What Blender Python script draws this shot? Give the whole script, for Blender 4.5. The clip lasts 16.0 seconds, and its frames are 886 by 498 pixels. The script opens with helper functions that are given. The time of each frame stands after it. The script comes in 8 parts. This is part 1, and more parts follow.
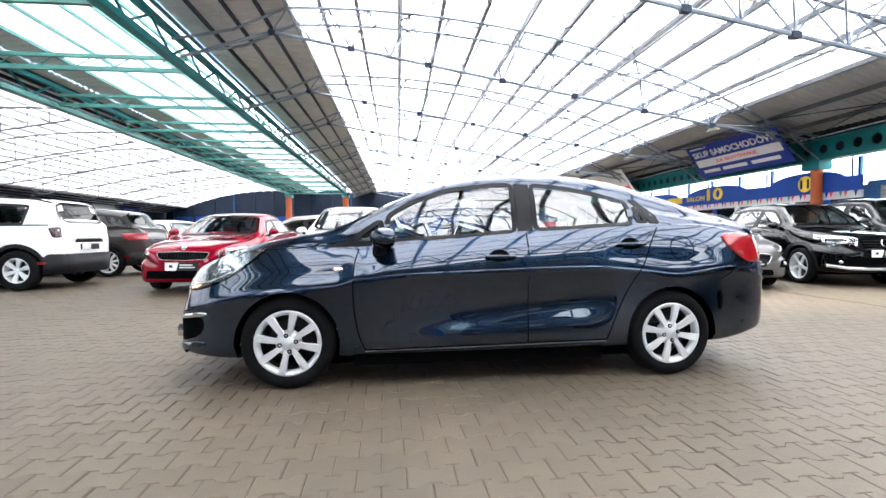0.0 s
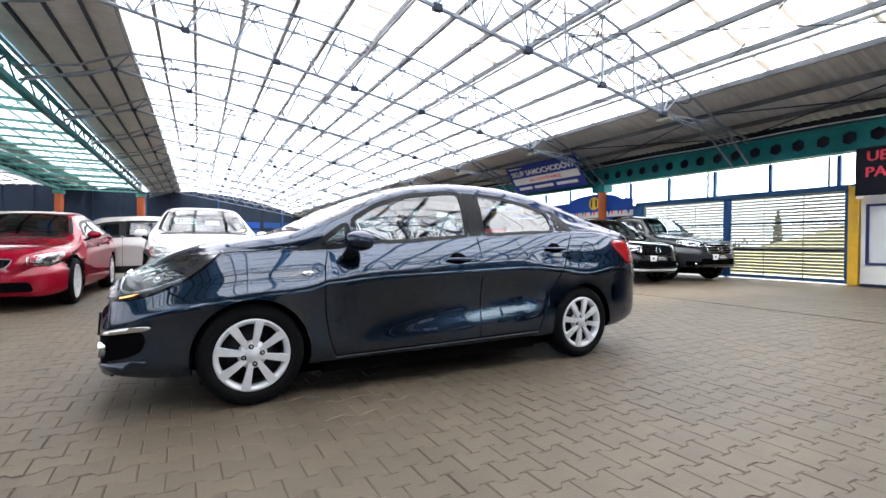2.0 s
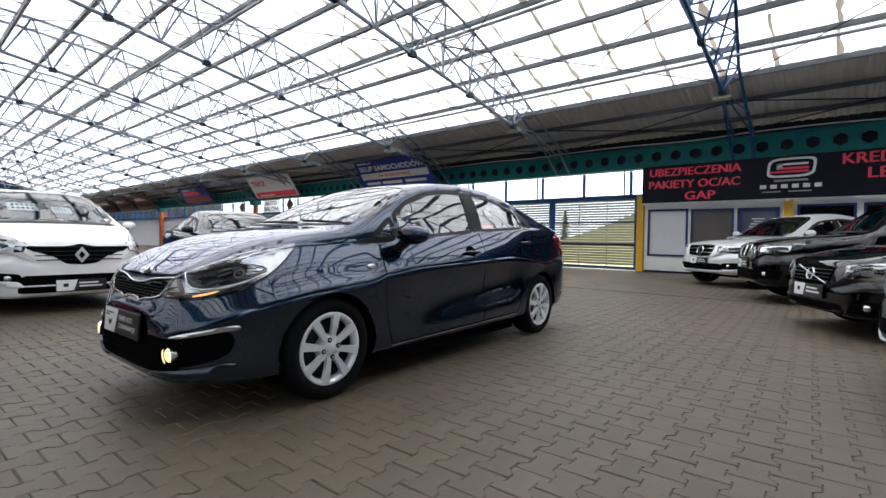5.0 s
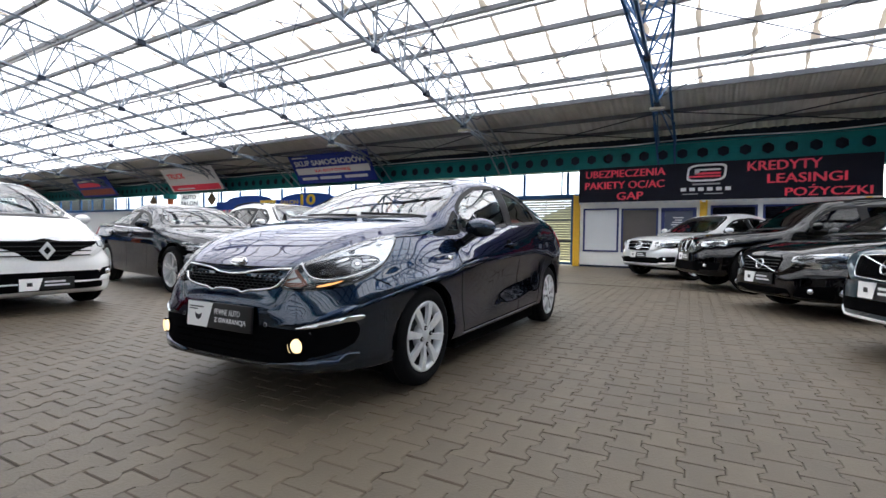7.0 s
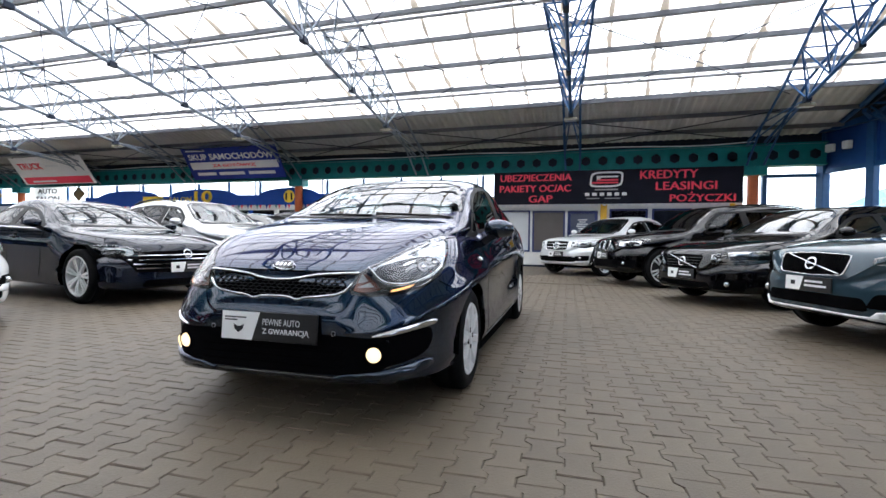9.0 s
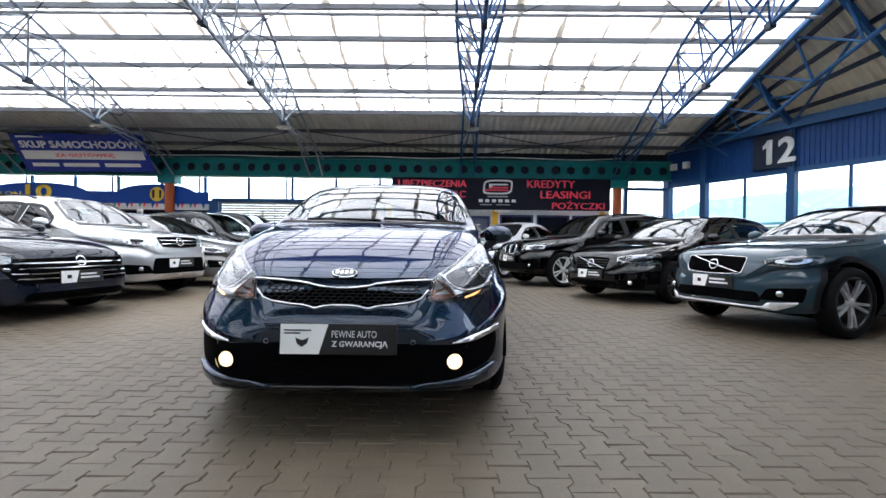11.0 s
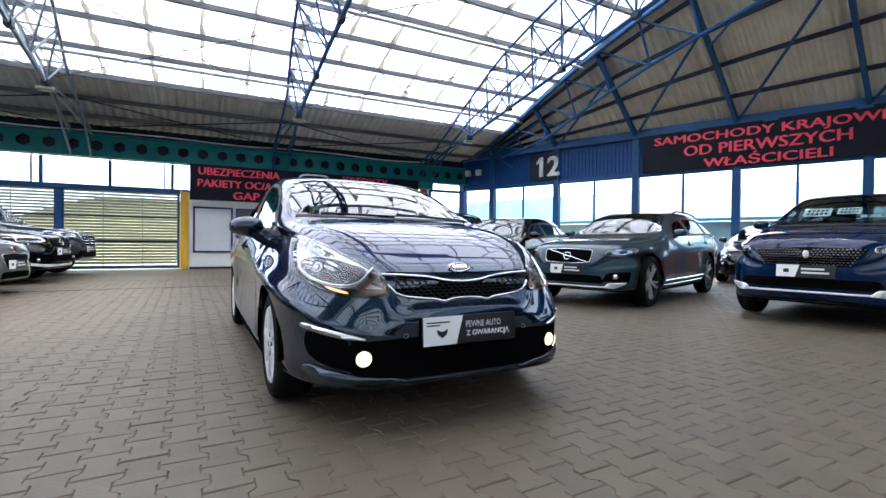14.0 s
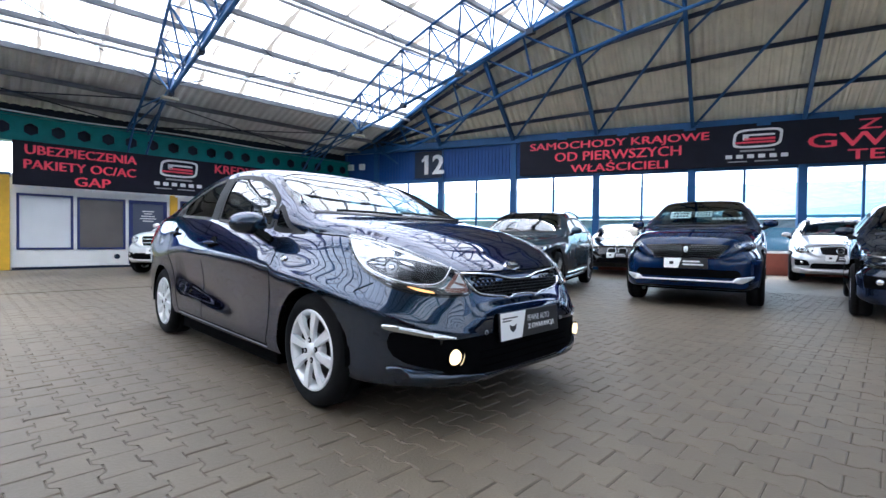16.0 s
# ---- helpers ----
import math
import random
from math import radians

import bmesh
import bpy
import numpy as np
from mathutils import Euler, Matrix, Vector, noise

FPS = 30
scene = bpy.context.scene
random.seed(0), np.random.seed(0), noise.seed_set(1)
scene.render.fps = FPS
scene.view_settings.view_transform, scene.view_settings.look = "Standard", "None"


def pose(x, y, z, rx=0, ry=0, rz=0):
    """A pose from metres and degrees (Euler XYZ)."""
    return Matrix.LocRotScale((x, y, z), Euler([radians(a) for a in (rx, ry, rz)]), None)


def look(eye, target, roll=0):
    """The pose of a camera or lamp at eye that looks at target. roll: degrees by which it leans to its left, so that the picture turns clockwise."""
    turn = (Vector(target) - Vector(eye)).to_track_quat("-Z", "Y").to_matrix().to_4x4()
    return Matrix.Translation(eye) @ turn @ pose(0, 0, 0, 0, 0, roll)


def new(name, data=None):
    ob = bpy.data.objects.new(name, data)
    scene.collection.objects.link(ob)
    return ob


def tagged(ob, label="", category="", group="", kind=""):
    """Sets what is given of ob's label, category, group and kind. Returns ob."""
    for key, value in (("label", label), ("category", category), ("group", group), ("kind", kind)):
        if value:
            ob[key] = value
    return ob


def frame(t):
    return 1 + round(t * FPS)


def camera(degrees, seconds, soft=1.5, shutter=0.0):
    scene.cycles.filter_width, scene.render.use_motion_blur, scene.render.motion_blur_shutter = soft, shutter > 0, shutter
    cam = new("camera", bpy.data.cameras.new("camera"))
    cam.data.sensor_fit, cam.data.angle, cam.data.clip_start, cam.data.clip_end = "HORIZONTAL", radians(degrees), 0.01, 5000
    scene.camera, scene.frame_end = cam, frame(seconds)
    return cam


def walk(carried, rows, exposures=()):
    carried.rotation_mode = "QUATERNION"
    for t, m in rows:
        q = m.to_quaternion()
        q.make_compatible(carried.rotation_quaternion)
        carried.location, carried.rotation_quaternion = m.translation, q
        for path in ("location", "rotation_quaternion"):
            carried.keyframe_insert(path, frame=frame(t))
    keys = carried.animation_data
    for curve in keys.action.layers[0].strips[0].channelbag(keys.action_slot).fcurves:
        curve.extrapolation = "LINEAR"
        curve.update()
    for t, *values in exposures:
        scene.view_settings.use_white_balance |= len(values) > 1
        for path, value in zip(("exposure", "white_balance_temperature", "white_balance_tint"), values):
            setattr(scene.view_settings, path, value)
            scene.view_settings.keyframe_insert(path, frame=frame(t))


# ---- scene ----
from mathutils.bvhtree import BVHTree

# the camera and its way round the car
cam = camera(87.0, 16.0)
ROWS = [
    (0.0, -0.000, 0.000, 0.973, -5.48, -1.75, 0.15),
    (0.5, -0.221, -0.011, 0.966, -12.23, -1.08, -0.14),
    (1.0, -0.470, 0.018, 0.961, -19.76, -0.75, -0.41),
    (1.5, -0.731, 0.063, 0.942, -24.41, -0.62, -0.50),
    (2.0, -0.970, 0.123, 0.943, -27.65, -0.72, -0.40),
    (2.5, -1.206, 0.186, 0.949, -31.54, -0.72, -0.50),
    (3.0, -1.448, 0.262, 0.941, -34.75, -0.66, -0.67),
    (3.5, -1.676, 0.367, 0.947, -38.68, -0.92, -0.66),
    (4.0, -1.896, 0.488, 0.946, -43.18, -1.06, -0.69),
    (6.5, -2.901, 1.348, 0.889, -57.63, -1.37, -0.83),
    (7.0, -3.048, 1.539, 0.879, -60.33, -1.36, -0.82),
    (7.5, -3.157, 1.733, 0.877, -63.23, -1.35, -0.82),
    (8.0, -3.232, 1.944, 0.878, -65.81, -1.35, -0.78),
    (8.5, -3.325, 2.147, 0.867, -68.75, -1.15, -0.74),
    (9.0, -3.372, 2.364, 0.872, -73.42, -1.12, -0.72),
    (11.5, -3.578, 3.541, 0.879, -93.62, -0.48, -0.70),
    (12.0, -3.555, 3.798, 0.894, -98.42, -0.51, -0.68),
    (12.5, -3.553, 4.064, 0.884, -102.50, -0.37, -0.68),
    (13.0, -3.528, 4.350, 0.881, -107.01, -0.31, -0.68),
    (13.5, -3.485, 4.644, 0.871, -112.43, -0.53, -0.64),
    (14.0, -3.427, 4.927, 0.856, -117.22, -0.68, -0.58),
    (14.5, -3.335, 5.152, 0.864, -121.39, -1.06, -0.54),
    (15.0, -3.226, 5.364, 0.874, -126.10, -1.11, -0.50),
    (15.5, -3.097, 5.579, 0.852, -130.10, -1.07, -0.62),
    (16.0, -2.891, 5.792, 0.867, -134.57, -1.11, -0.66),
]
walk(cam, [(t, pose(x, y, z, 90 + pitch, roll, yaw)) for t, x, y, z, yaw, pitch, roll in ROWS],
     [(0.0, 2.12, 6100, 10), (1.0, 2.05, 6100, 10), (2.0, 1.64, 6100, 10), (3.0, 0.92, 6100, 10), (4.0, 0.7, 6100, 10), (6.5, 0.95, 6100, 10), (9.0, 1.22, 6000, 10), (11.8, 1.25, 5850, 10), (13.5, 1.23, 5720, 10), (15.0, 1.35, 5590, 10), (16.0, 1.5, 5500, 10)])

# daylight: a bright overcast sky over a translucent roof
world = bpy.data.worlds.new("overcast_sky")
scene.world = world
world.use_nodes = True
wn = world.node_tree.nodes
sky = wn.new("ShaderNodeTexSky")
sky.sky_type = 'NISHITA'
sky.sun_disc = False
sky.sun_elevation = radians(48)
sky.sun_rotation = radians(150)
sky.dust_density = 6.0
sky.air_density = 1.0
world.node_tree.links.new(sky.outputs[0], wn["Background"].inputs[0])
wn["Background"].inputs[1].default_value = 0.15
sun_data = bpy.data.lights.new("sun", 'SUN')
sun_data.energy = 3.6
sun_data.angle = radians(12)
sun_data.color = (1.0, 0.96, 0.9)
sun = new("sun", sun_data)
sun.matrix_world = look((0, 0, 40), (-12, 18, 0))


# ---- materials ----
def mat(name, color, rough=0.5, metal=0.0, coat=0.0, noise_amt=0.0, noise_scale=8.0, bump=0.0, bump_scale=60.0, rnd=0.0, spec=0.5):
    """Plain principled material with two scales of tonal variation and fine relief."""
    m = bpy.data.materials.new(name)
    m.use_nodes = True
    nt = m.node_tree
    b = nt.nodes["Principled BSDF"]
    b.inputs["Base Color"].default_value = (*color, 1)
    b.inputs["Roughness"].default_value = rough
    b.inputs["Metallic"].default_value = metal
    b.inputs["Coat Weight"].default_value = coat
    b.inputs["Coat Roughness"].default_value = 0.03
    b.inputs["Specular IOR Level"].default_value = spec
    tc = nt.nodes.new("ShaderNodeTexCoord")
    if noise_amt or rnd:
        n1 = nt.nodes.new("ShaderNodeTexNoise")
        n1.inputs["Scale"].default_value = noise_scale
        n1.inputs["Detail"].default_value = 6
        n2 = nt.nodes.new("ShaderNodeTexNoise")
        n2.inputs["Scale"].default_value = noise_scale * 0.13
        n2.inputs["Detail"].default_value = 3
        nt.links.new(tc.outputs["Object"], n1.inputs["Vector"])
        nt.links.new(tc.outputs["Object"], n2.inputs["Vector"])
        add = nt.nodes.new("ShaderNodeMath")
        add.operation = 'ADD'
        nt.links.new(n1.outputs[0], add.inputs[0])
        nt.links.new(n2.outputs[0], add.inputs[1])
        mr = nt.nodes.new("ShaderNodeMapRange")
        mr.inputs["From Min"].default_value = 0.6
        mr.inputs["From Max"].default_value = 1.4
        mr.inputs["To Min"].default_value = 1 - noise_amt
        mr.inputs["To Max"].default_value = 1 + noise_amt
        nt.links.new(add.outputs[0], mr.inputs["Value"])
        val = mr.outputs[0]
        if rnd:
            oi = nt.nodes.new("ShaderNodeObjectInfo")
            gi = nt.nodes.new("ShaderNodeNewGeometry")
            a2 = nt.nodes.new("ShaderNodeMath")
            a2.operation = 'ADD'
            nt.links.new(oi.outputs["Random"], a2.inputs[0])
            nt.links.new(gi.outputs["Random Per Island"], a2.inputs[1])
            fr = nt.nodes.new("ShaderNodeMath")
            fr.operation = 'FRACT'
            nt.links.new(a2.outputs[0], fr.inputs[0])
            m2 = nt.nodes.new("ShaderNodeMapRange")
            m2.inputs["To Min"].default_value = 1 - rnd
            m2.inputs["To Max"].default_value = 1 + rnd
            nt.links.new(fr.outputs[0], m2.inputs["Value"])
            mu = nt.nodes.new("ShaderNodeMath")
            mu.operation = 'MULTIPLY'
            nt.links.new(val, mu.inputs[0])
            nt.links.new(m2.outputs[0], mu.inputs[1])
            val = mu.outputs[0]
        vm = nt.nodes.new("ShaderNodeVectorMath")
        vm.operation = 'SCALE'
        vm.inputs[0].default_value = color
        nt.links.new(val, vm.inputs["Scale"])
        nt.links.new(vm.outputs[0], b.inputs["Base Color"])
    if bump:
        nb = nt.nodes.new("ShaderNodeTexNoise")
        nb.inputs["Scale"].default_value = bump_scale
        nb.inputs["Detail"].default_value = 4
        nt.links.new(tc.outputs["Object"], nb.inputs["Vector"])
        bp = nt.nodes.new("ShaderNodeBump")
        bp.inputs["Strength"].default_value = bump
        bp.inputs["Distance"].default_value = 0.01
        nt.links.new(nb.outputs[0], bp.inputs["Height"])
        nt.links.new(bp.outputs[0], b.inputs["Normal"])
    return m


def translucent(name, color, amount):
    """A milky sheet that lets the sky's light through."""
    m = bpy.data.materials.new(name)
    m.use_nodes = True
    nt = m.node_tree
    out = nt.nodes["Material Output"]
    tr = nt.nodes.new("ShaderNodeBsdfTranslucent")
    df = nt.nodes["Principled BSDF"]
    df.inputs["Base Color"].default_value = (*color, 1)
    df.inputs["Roughness"].default_value = 0.4
    mx = nt.nodes.new("ShaderNodeMixShader")
    mx.inputs[0].default_value = amount
    tc = nt.nodes.new("ShaderNodeTexCoord")
    nz = nt.nodes.new("ShaderNodeTexNoise")
    nz.inputs["Scale"].default_value = 1.3
    nz.inputs["Detail"].default_value = 5
    nt.links.new(tc.outputs["Object"], nz.inputs["Vector"])
    mr = nt.nodes.new("ShaderNodeMapRange")
    mr.inputs["From Min"].default_value = 0.3
    mr.inputs["From Max"].default_value = 0.7
    mr.inputs["To Min"].default_value = 0.85
    mr.inputs["To Max"].default_value = 1.05
    nt.links.new(nz.outputs[0], mr.inputs["Value"])
    vm = nt.nodes.new("ShaderNodeVectorMath")
    vm.operation = 'SCALE'
    vm.inputs[0].default_value = color
    nt.links.new(mr.outputs[0], vm.inputs["Scale"])
    nt.links.new(vm.outputs[0], tr.inputs["Color"])
    nt.links.new(df.outputs[0], mx.inputs[1])
    nt.links.new(tr.outputs[0], mx.inputs[2])
    nt.links.new(mx.outputs[0], out.inputs[0])
    return m


def glass(name, color, rough=0.0, base=0.08, power=3.0):
    """A thin pane: mirrors more towards a glancing view, and lets the rest through."""
    m = bpy.data.materials.new(name)
    m.use_nodes = True
    nt = m.node_tree
    out = nt.nodes["Material Output"]
    gl = nt.nodes.new("ShaderNodeBsdfGlossy")
    gl.inputs["Roughness"].default_value = rough
    tp = nt.nodes.new("ShaderNodeBsdfTransparent")
    tp.inputs[0].default_value = (*color, 1)
    lw = nt.nodes.new("ShaderNodeLayerWeight")
    lw.inputs["Blend"].default_value = 0.5
    pw = nt.nodes.new("ShaderNodeMath")
    pw.operation = 'POWER'
    pw.inputs[1].default_value = power
    mr = nt.nodes.new("ShaderNodeMapRange")
    mr.inputs["To Min"].default_value = base
    mr.inputs["To Max"].default_value = 0.97
    mx = nt.nodes.new("ShaderNodeMixShader")
    nt.links.new(lw.outputs["Facing"], pw.inputs[0])
    nt.links.new(pw.outputs[0], mr.inputs["Value"])
    nt.links.new(mr.outputs[0], mx.inputs[0])
    nt.links.new(tp.outputs[0], mx.inputs[1])
    nt.links.new(gl.outputs[0], mx.inputs[2])
    nt.links.new(mx.outputs[0], out.inputs[0])
    return m


def glow(name, color, strength):
    m = bpy.data.materials.new(name)
    m.use_nodes = True
    b = m.node_tree.nodes["Principled BSDF"]
    b.inputs["Base Color"].default_value = (*color, 1)
    b.inputs["Emission Color"].default_value = (*color, 1)
    b.inputs["Emission Strength"].default_value = strength
    return m


M_SHEET = translucent("milky_roof_sheet", (0.93, 0.94, 0.95), 0.85)
# darkened sheet: stands for the dense lattice's darkness and lets less light in
M_SHEET_DIM = translucent("dim_roof_sheet", (0.72, 0.74, 0.74), 0.7)
M_LAP = translucent("stained_sheet_lap", (0.32, 0.275, 0.22), 0.58)
M_CORR = mat("corrugated_grey_sheet", (0.56, 0.56, 0.545), 0.6, noise_amt=0.15, noise_scale=3, bump=0.05)
M_CORR_LIGHT = mat("corrugated_cream_sheet", (0.74, 0.70, 0.56), 0.6, noise_amt=0.15, noise_scale=3, bump=0.05)
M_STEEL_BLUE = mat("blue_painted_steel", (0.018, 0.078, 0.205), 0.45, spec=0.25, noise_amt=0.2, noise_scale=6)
# paler tube colour for the trusses that stand in stronger light
M_STEEL_LIT = mat("lit_grey_blue_tube", (0.21, 0.25, 0.30), 0.45, noise_amt=0.25, noise_scale=6)
M_STEEL_DARK = mat("dark_blue_painted_steel", (0.012, 0.021, 0.042), 0.5, noise_amt=0.25, noise_scale=6, spec=0.22)
M_PURLIN = mat("grey_purlin_paint", (0.36, 0.37, 0.39), 0.5, noise_amt=0.25, noise_scale=5)
M_TEAL = mat("teal_painted_girder", (0.010, 0.165, 0.175), 0.45, noise_amt=0.2, noise_scale=5, spec=0.22)
M_TEAL_PALE = mat("pale_teal_painted_truss", (0.08, 0.264, 0.24), 0.45, noise_amt=0.25, noise_scale=5)
M_ORANGE = mat("orange_painted_column", (0.4675, 0.0935, 0.017), 0.5, noise_amt=0.15, noise_scale=9)
M_WHITE = mat("white_panel_paint", (0.792, 0.792, 0.77), 0.5, noise_amt=0.06, noise_scale=3)
M_CABLE = mat("white_cable", (0.75, 0.75, 0.73), 0.5, noise_amt=0.1)
M_FRAME_BLUE = mat("deep_blue_window_frame", (0.008, 0.02, 0.128), 0.4, noise_amt=0.15)
M_YELLOW = mat("yellow_painted_post", (0.72, 0.42, 0.02), 0.5, noise_amt=0.15)
M_BLIND = mat("pale_grey_blind", (0.667, 0.69, 0.713), 0.6, noise_amt=0.05, noise_scale=2)
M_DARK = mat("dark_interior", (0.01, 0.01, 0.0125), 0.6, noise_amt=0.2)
M_BLACK_BANNER = mat("black_banner_vinyl", (0.0072, 0.0075, 0.0155), 0.45, noise_amt=0.3, noise_scale=2, bump=0.05, bump_scale=3, spec=0.15)
M_RED_PRINT = mat("red_banner_print", (0.86, 0.05, 0.10), 0.5, noise_amt=0.08)
M_WHITE_PRINT = mat("white_print", (0.75, 0.75, 0.76), 0.5, noise_amt=0.06)
M_BLUE_BANNER = mat("blue_banner_vinyl", (0.02, 0.04, 0.28), 0.4, noise_amt=0.15, noise_scale=2, spec=0.22)
M_KIOSK = mat("cobalt_blue_fascia", (0.01, 0.06, 0.33), 0.4, noise_amt=0.15, noise_scale=3, spec=0.22)
M_YEL_PRINT = mat("yellow_print", (0.80, 0.55, 0.03), 0.5, noise_amt=0.06)
M_SLAT = mat("galvanised_slat", (0.25, 0.24, 0.185), 0.45, metal=0.3, noise_amt=0.15)
M_CLAD_BLUE = mat("blue_corrugated_cladding", (0.012, 0.056, 0.208), 0.45, noise_amt=0.15, spec=0.22)
M_GLASS = glass("clear_pane_glass", (0.95, 0.97, 0.98))
M_GLASS_TINT = glass("office_tinted_glass", (0.16, 0.17, 0.2))
M_DADO = mat("red_brown_low_wall", (0.30, 0.08, 0.05), 0.7, noise_amt=0.2, noise_scale=6)


# ---- mesh helpers ----
def part(name, bm, material, parent=None, label="", smooth=False):
    """Link a bmesh as one mesh object, under a thing where a parent is given."""
    me = bpy.data.meshes.new(name)
    bm.to_mesh(me)
    bm.free()
    me.materials.append(material)
    if smooth:
        me.polygons.foreach_set("use_smooth", [True] * len(me.polygons))
    ob = new(name, me)
    if parent:
        ob.parent = parent
    if label:
        ob["label"] = label
    return ob


def thing(name, m=None, label="", category="", group="", kind=""):
    ob = new(name)
    if m is not None:
        ob.matrix_world = m
    return tagged(ob, label, category, group, kind)


def add_box(bm, x0, x1, y0, y1, z0, z1, m=None):
    vs = [bm.verts.new((x, y, z)) for z in (z0, z1) for x, y in ((x0, y0), (x1, y0), (x1, y1), (x0, y1))]
    for f in ((3, 2, 1, 0), (4, 5, 6, 7), (0, 1, 5, 4), (1, 2, 6, 5), (2, 3, 7, 6), (3, 0, 4, 7)):
        bm.faces.new([vs[i] for i in f])
    if m is not None:
        for v in vs:
            v.co = m @ v.co
    return vs


def box(x0, x1, y0, y1, z0, z1, bevel=0.0, m=None):
    bm = bmesh.new()
    add_box(bm, x0, x1, y0, y1, z0, z1)
    if bevel:
        bmesh.ops.bevel(bm, geom=bm.edges[:], offset=bevel, segments=2, affect='EDGES', profile=0.6)
    if m is not None:
        bm.transform(m)
    return bm


def add_tube(bm, a, b, r, n=6):
    """A round bar from a to b."""
    a, b = Vector(a), Vector(b)
    d = (b - a).normalized()
    u = d.orthogonal().normalized()
    w = d.cross(u)
    ring = [[bm.verts.new(p + r * (math.cos(k * math.tau / n) * u + math.sin(k * math.tau / n) * w)) for k in range(n)] for p in (a, b)]
    for k in range(n):
        bm.faces.new((ring[0][k], ring[0][(k + 1) % n], ring[1][(k + 1) % n], ring[1][k]))
    bm.faces.new(ring[0][::-1])
    bm.faces.new(ring[1])


def add_bar(bm, a, b, w, h, up=(0, 0, 1)):
    """A rectangular bar from a to b, w wide and h high."""
    a, b = Vector(a), Vector(b)
    d = (b - a).normalized()
    s = d.cross(Vector(up)).normalized()
    t = s.cross(d)
    vs = [bm.verts.new(p + sx * w / 2 * s + sz * h / 2 * t) for p in (a, b) for sx, sz in ((-1, -1), (1, -1), (1, 1), (-1, 1))]
    for f in ((3, 2, 1, 0), (4, 5, 6, 7), (0, 1, 5, 4), (1, 2, 6, 5), (2, 3, 7, 6), (3, 0, 4, 7)):
        bm.faces.new([vs[i] for i in f])


def text_mesh(words, size, depth=0.004, spacing=1.0, align='LEFT', bold=0.0):
    """Letters as a mesh, in the x-y plane."""
    cu = bpy.data.curves.new("letters", 'FONT')
    cu.body = words
    cu.size = size
    cu.extrude = depth
    cu.offset = bold
    cu.space_character = spacing
    cu.align_x = align
    cu.resolution_u = 3
    ob = bpy.data.objects.new("letters", cu)
    scene.collection.objects.link(ob)
    dg = bpy.context.evaluated_depsgraph_get()
    me = bpy.data.meshes.new_from_object(ob.evaluated_get(dg))
    bm = bmesh.new()
    bm.from_mesh(me)
    bpy.data.objects.remove(ob)
    bpy.data.curves.remove(cu)
    bpy.data.meshes.remove(me)
    return bm


def words_on(name, words, x, y, width, height, material, parent, m, label="", depth=0.004, bold=0.0, stroke=0.0):
    """Letters stretched to a width and cap height, with their lower left corner at x, y of the face m."""
    bm = text_mesh(words, 1.0, 0.0, bold=bold)
    lo = Vector([min(v.co[i] for v in bm.verts) for i in range(3)])
    hi = Vector([max(v.co[i] for v in bm.verts) for i in range(3)])
    sx, sy = width / (hi.x - lo.x), height / (hi.y - lo.y)
    for v in bm.verts:
        v.co = Vector(((v.co.x - lo.x) * sx + x, (v.co.y - lo.y) * sy + y, 0))
    r = bmesh.ops.extrude_face_region(bm, geom=bm.faces[:])
    for v in r["geom"]:
        if isinstance(v, bmesh.types.BMVert):
            v.co.z += depth
    if stroke:
        # heavier strokes: the same letters once more, a little aside and proud
        r = bmesh.ops.duplicate(bm, geom=bm.verts[:] + bm.edges[:] + bm.faces[:])
        for v in r["geom"]:
            if isinstance(v, bmesh.types.BMVert):
                v.co += Vector((stroke, 0.3 * stroke, 0.0015))
    bm.transform(m)
    return part(name, bm, material, parent, label)


# faces of the walls: x runs to the viewer's right, y up, z towards the hall
def east_face(x):
    return Matrix(((0, 0, -1, x), (-1, 0, 0, 0), (0, 1, 0, 0), (0, 0, 0, 1)))


GABLE_P = Vector((8.85, -6.02, 0))
GABLE_D = Vector((-0.9237, -0.3831, 0))
GABLE_N = Vector((-0.3831, 0.9237, 0))
# gable coordinates with z up: (s along the wall, n into the hall, z)
GABLE_M = Matrix(((GABLE_D.x, GABLE_N.x, 0, GABLE_P.x), (GABLE_D.y, GABLE_N.y, 0, GABLE_P.y), (0, 0, 1, 0), (0, 0, 0, 1)))

EAST = 12.85          # inner face of the east wall
BAY = 5.2             # distance between trusses
TRUSS_Y = [2.7 + BAY * k for k in range(-1, 12)]
END_Y = -4.5          # last truss, where the end roof begins
FAR_Y = 66.0
W_GLAZ, E_GLAZ, W_EDGE = -2.85, 10.2, -5.9
# the purlins of the vaulted roof, west to east
PURLIN_X = [W_GLAZ, -2.0, -1.05, 0.1, 1.2, 2.3, 3.4, 4.5, 5.5, 6.47, 7.42, 8.36, 9.3, E_GLAZ]


def roof_z(x):
    """Underside of the vaulted roof of the main hall."""
    if x > E_GLAZ:
        return 4.65 - (x - E_GLAZ) * 0.27
    return 6.95 - 0.0165 * (x + 1.5) ** 2


# ---- ground ----
M_PAVER = mat("worn_concrete_paver", (0.097, 0.0770, 0.0505), 0.54, noise_amt=0.16, noise_scale=5, bump=0.25, bump_scale=90, rnd=0.10)


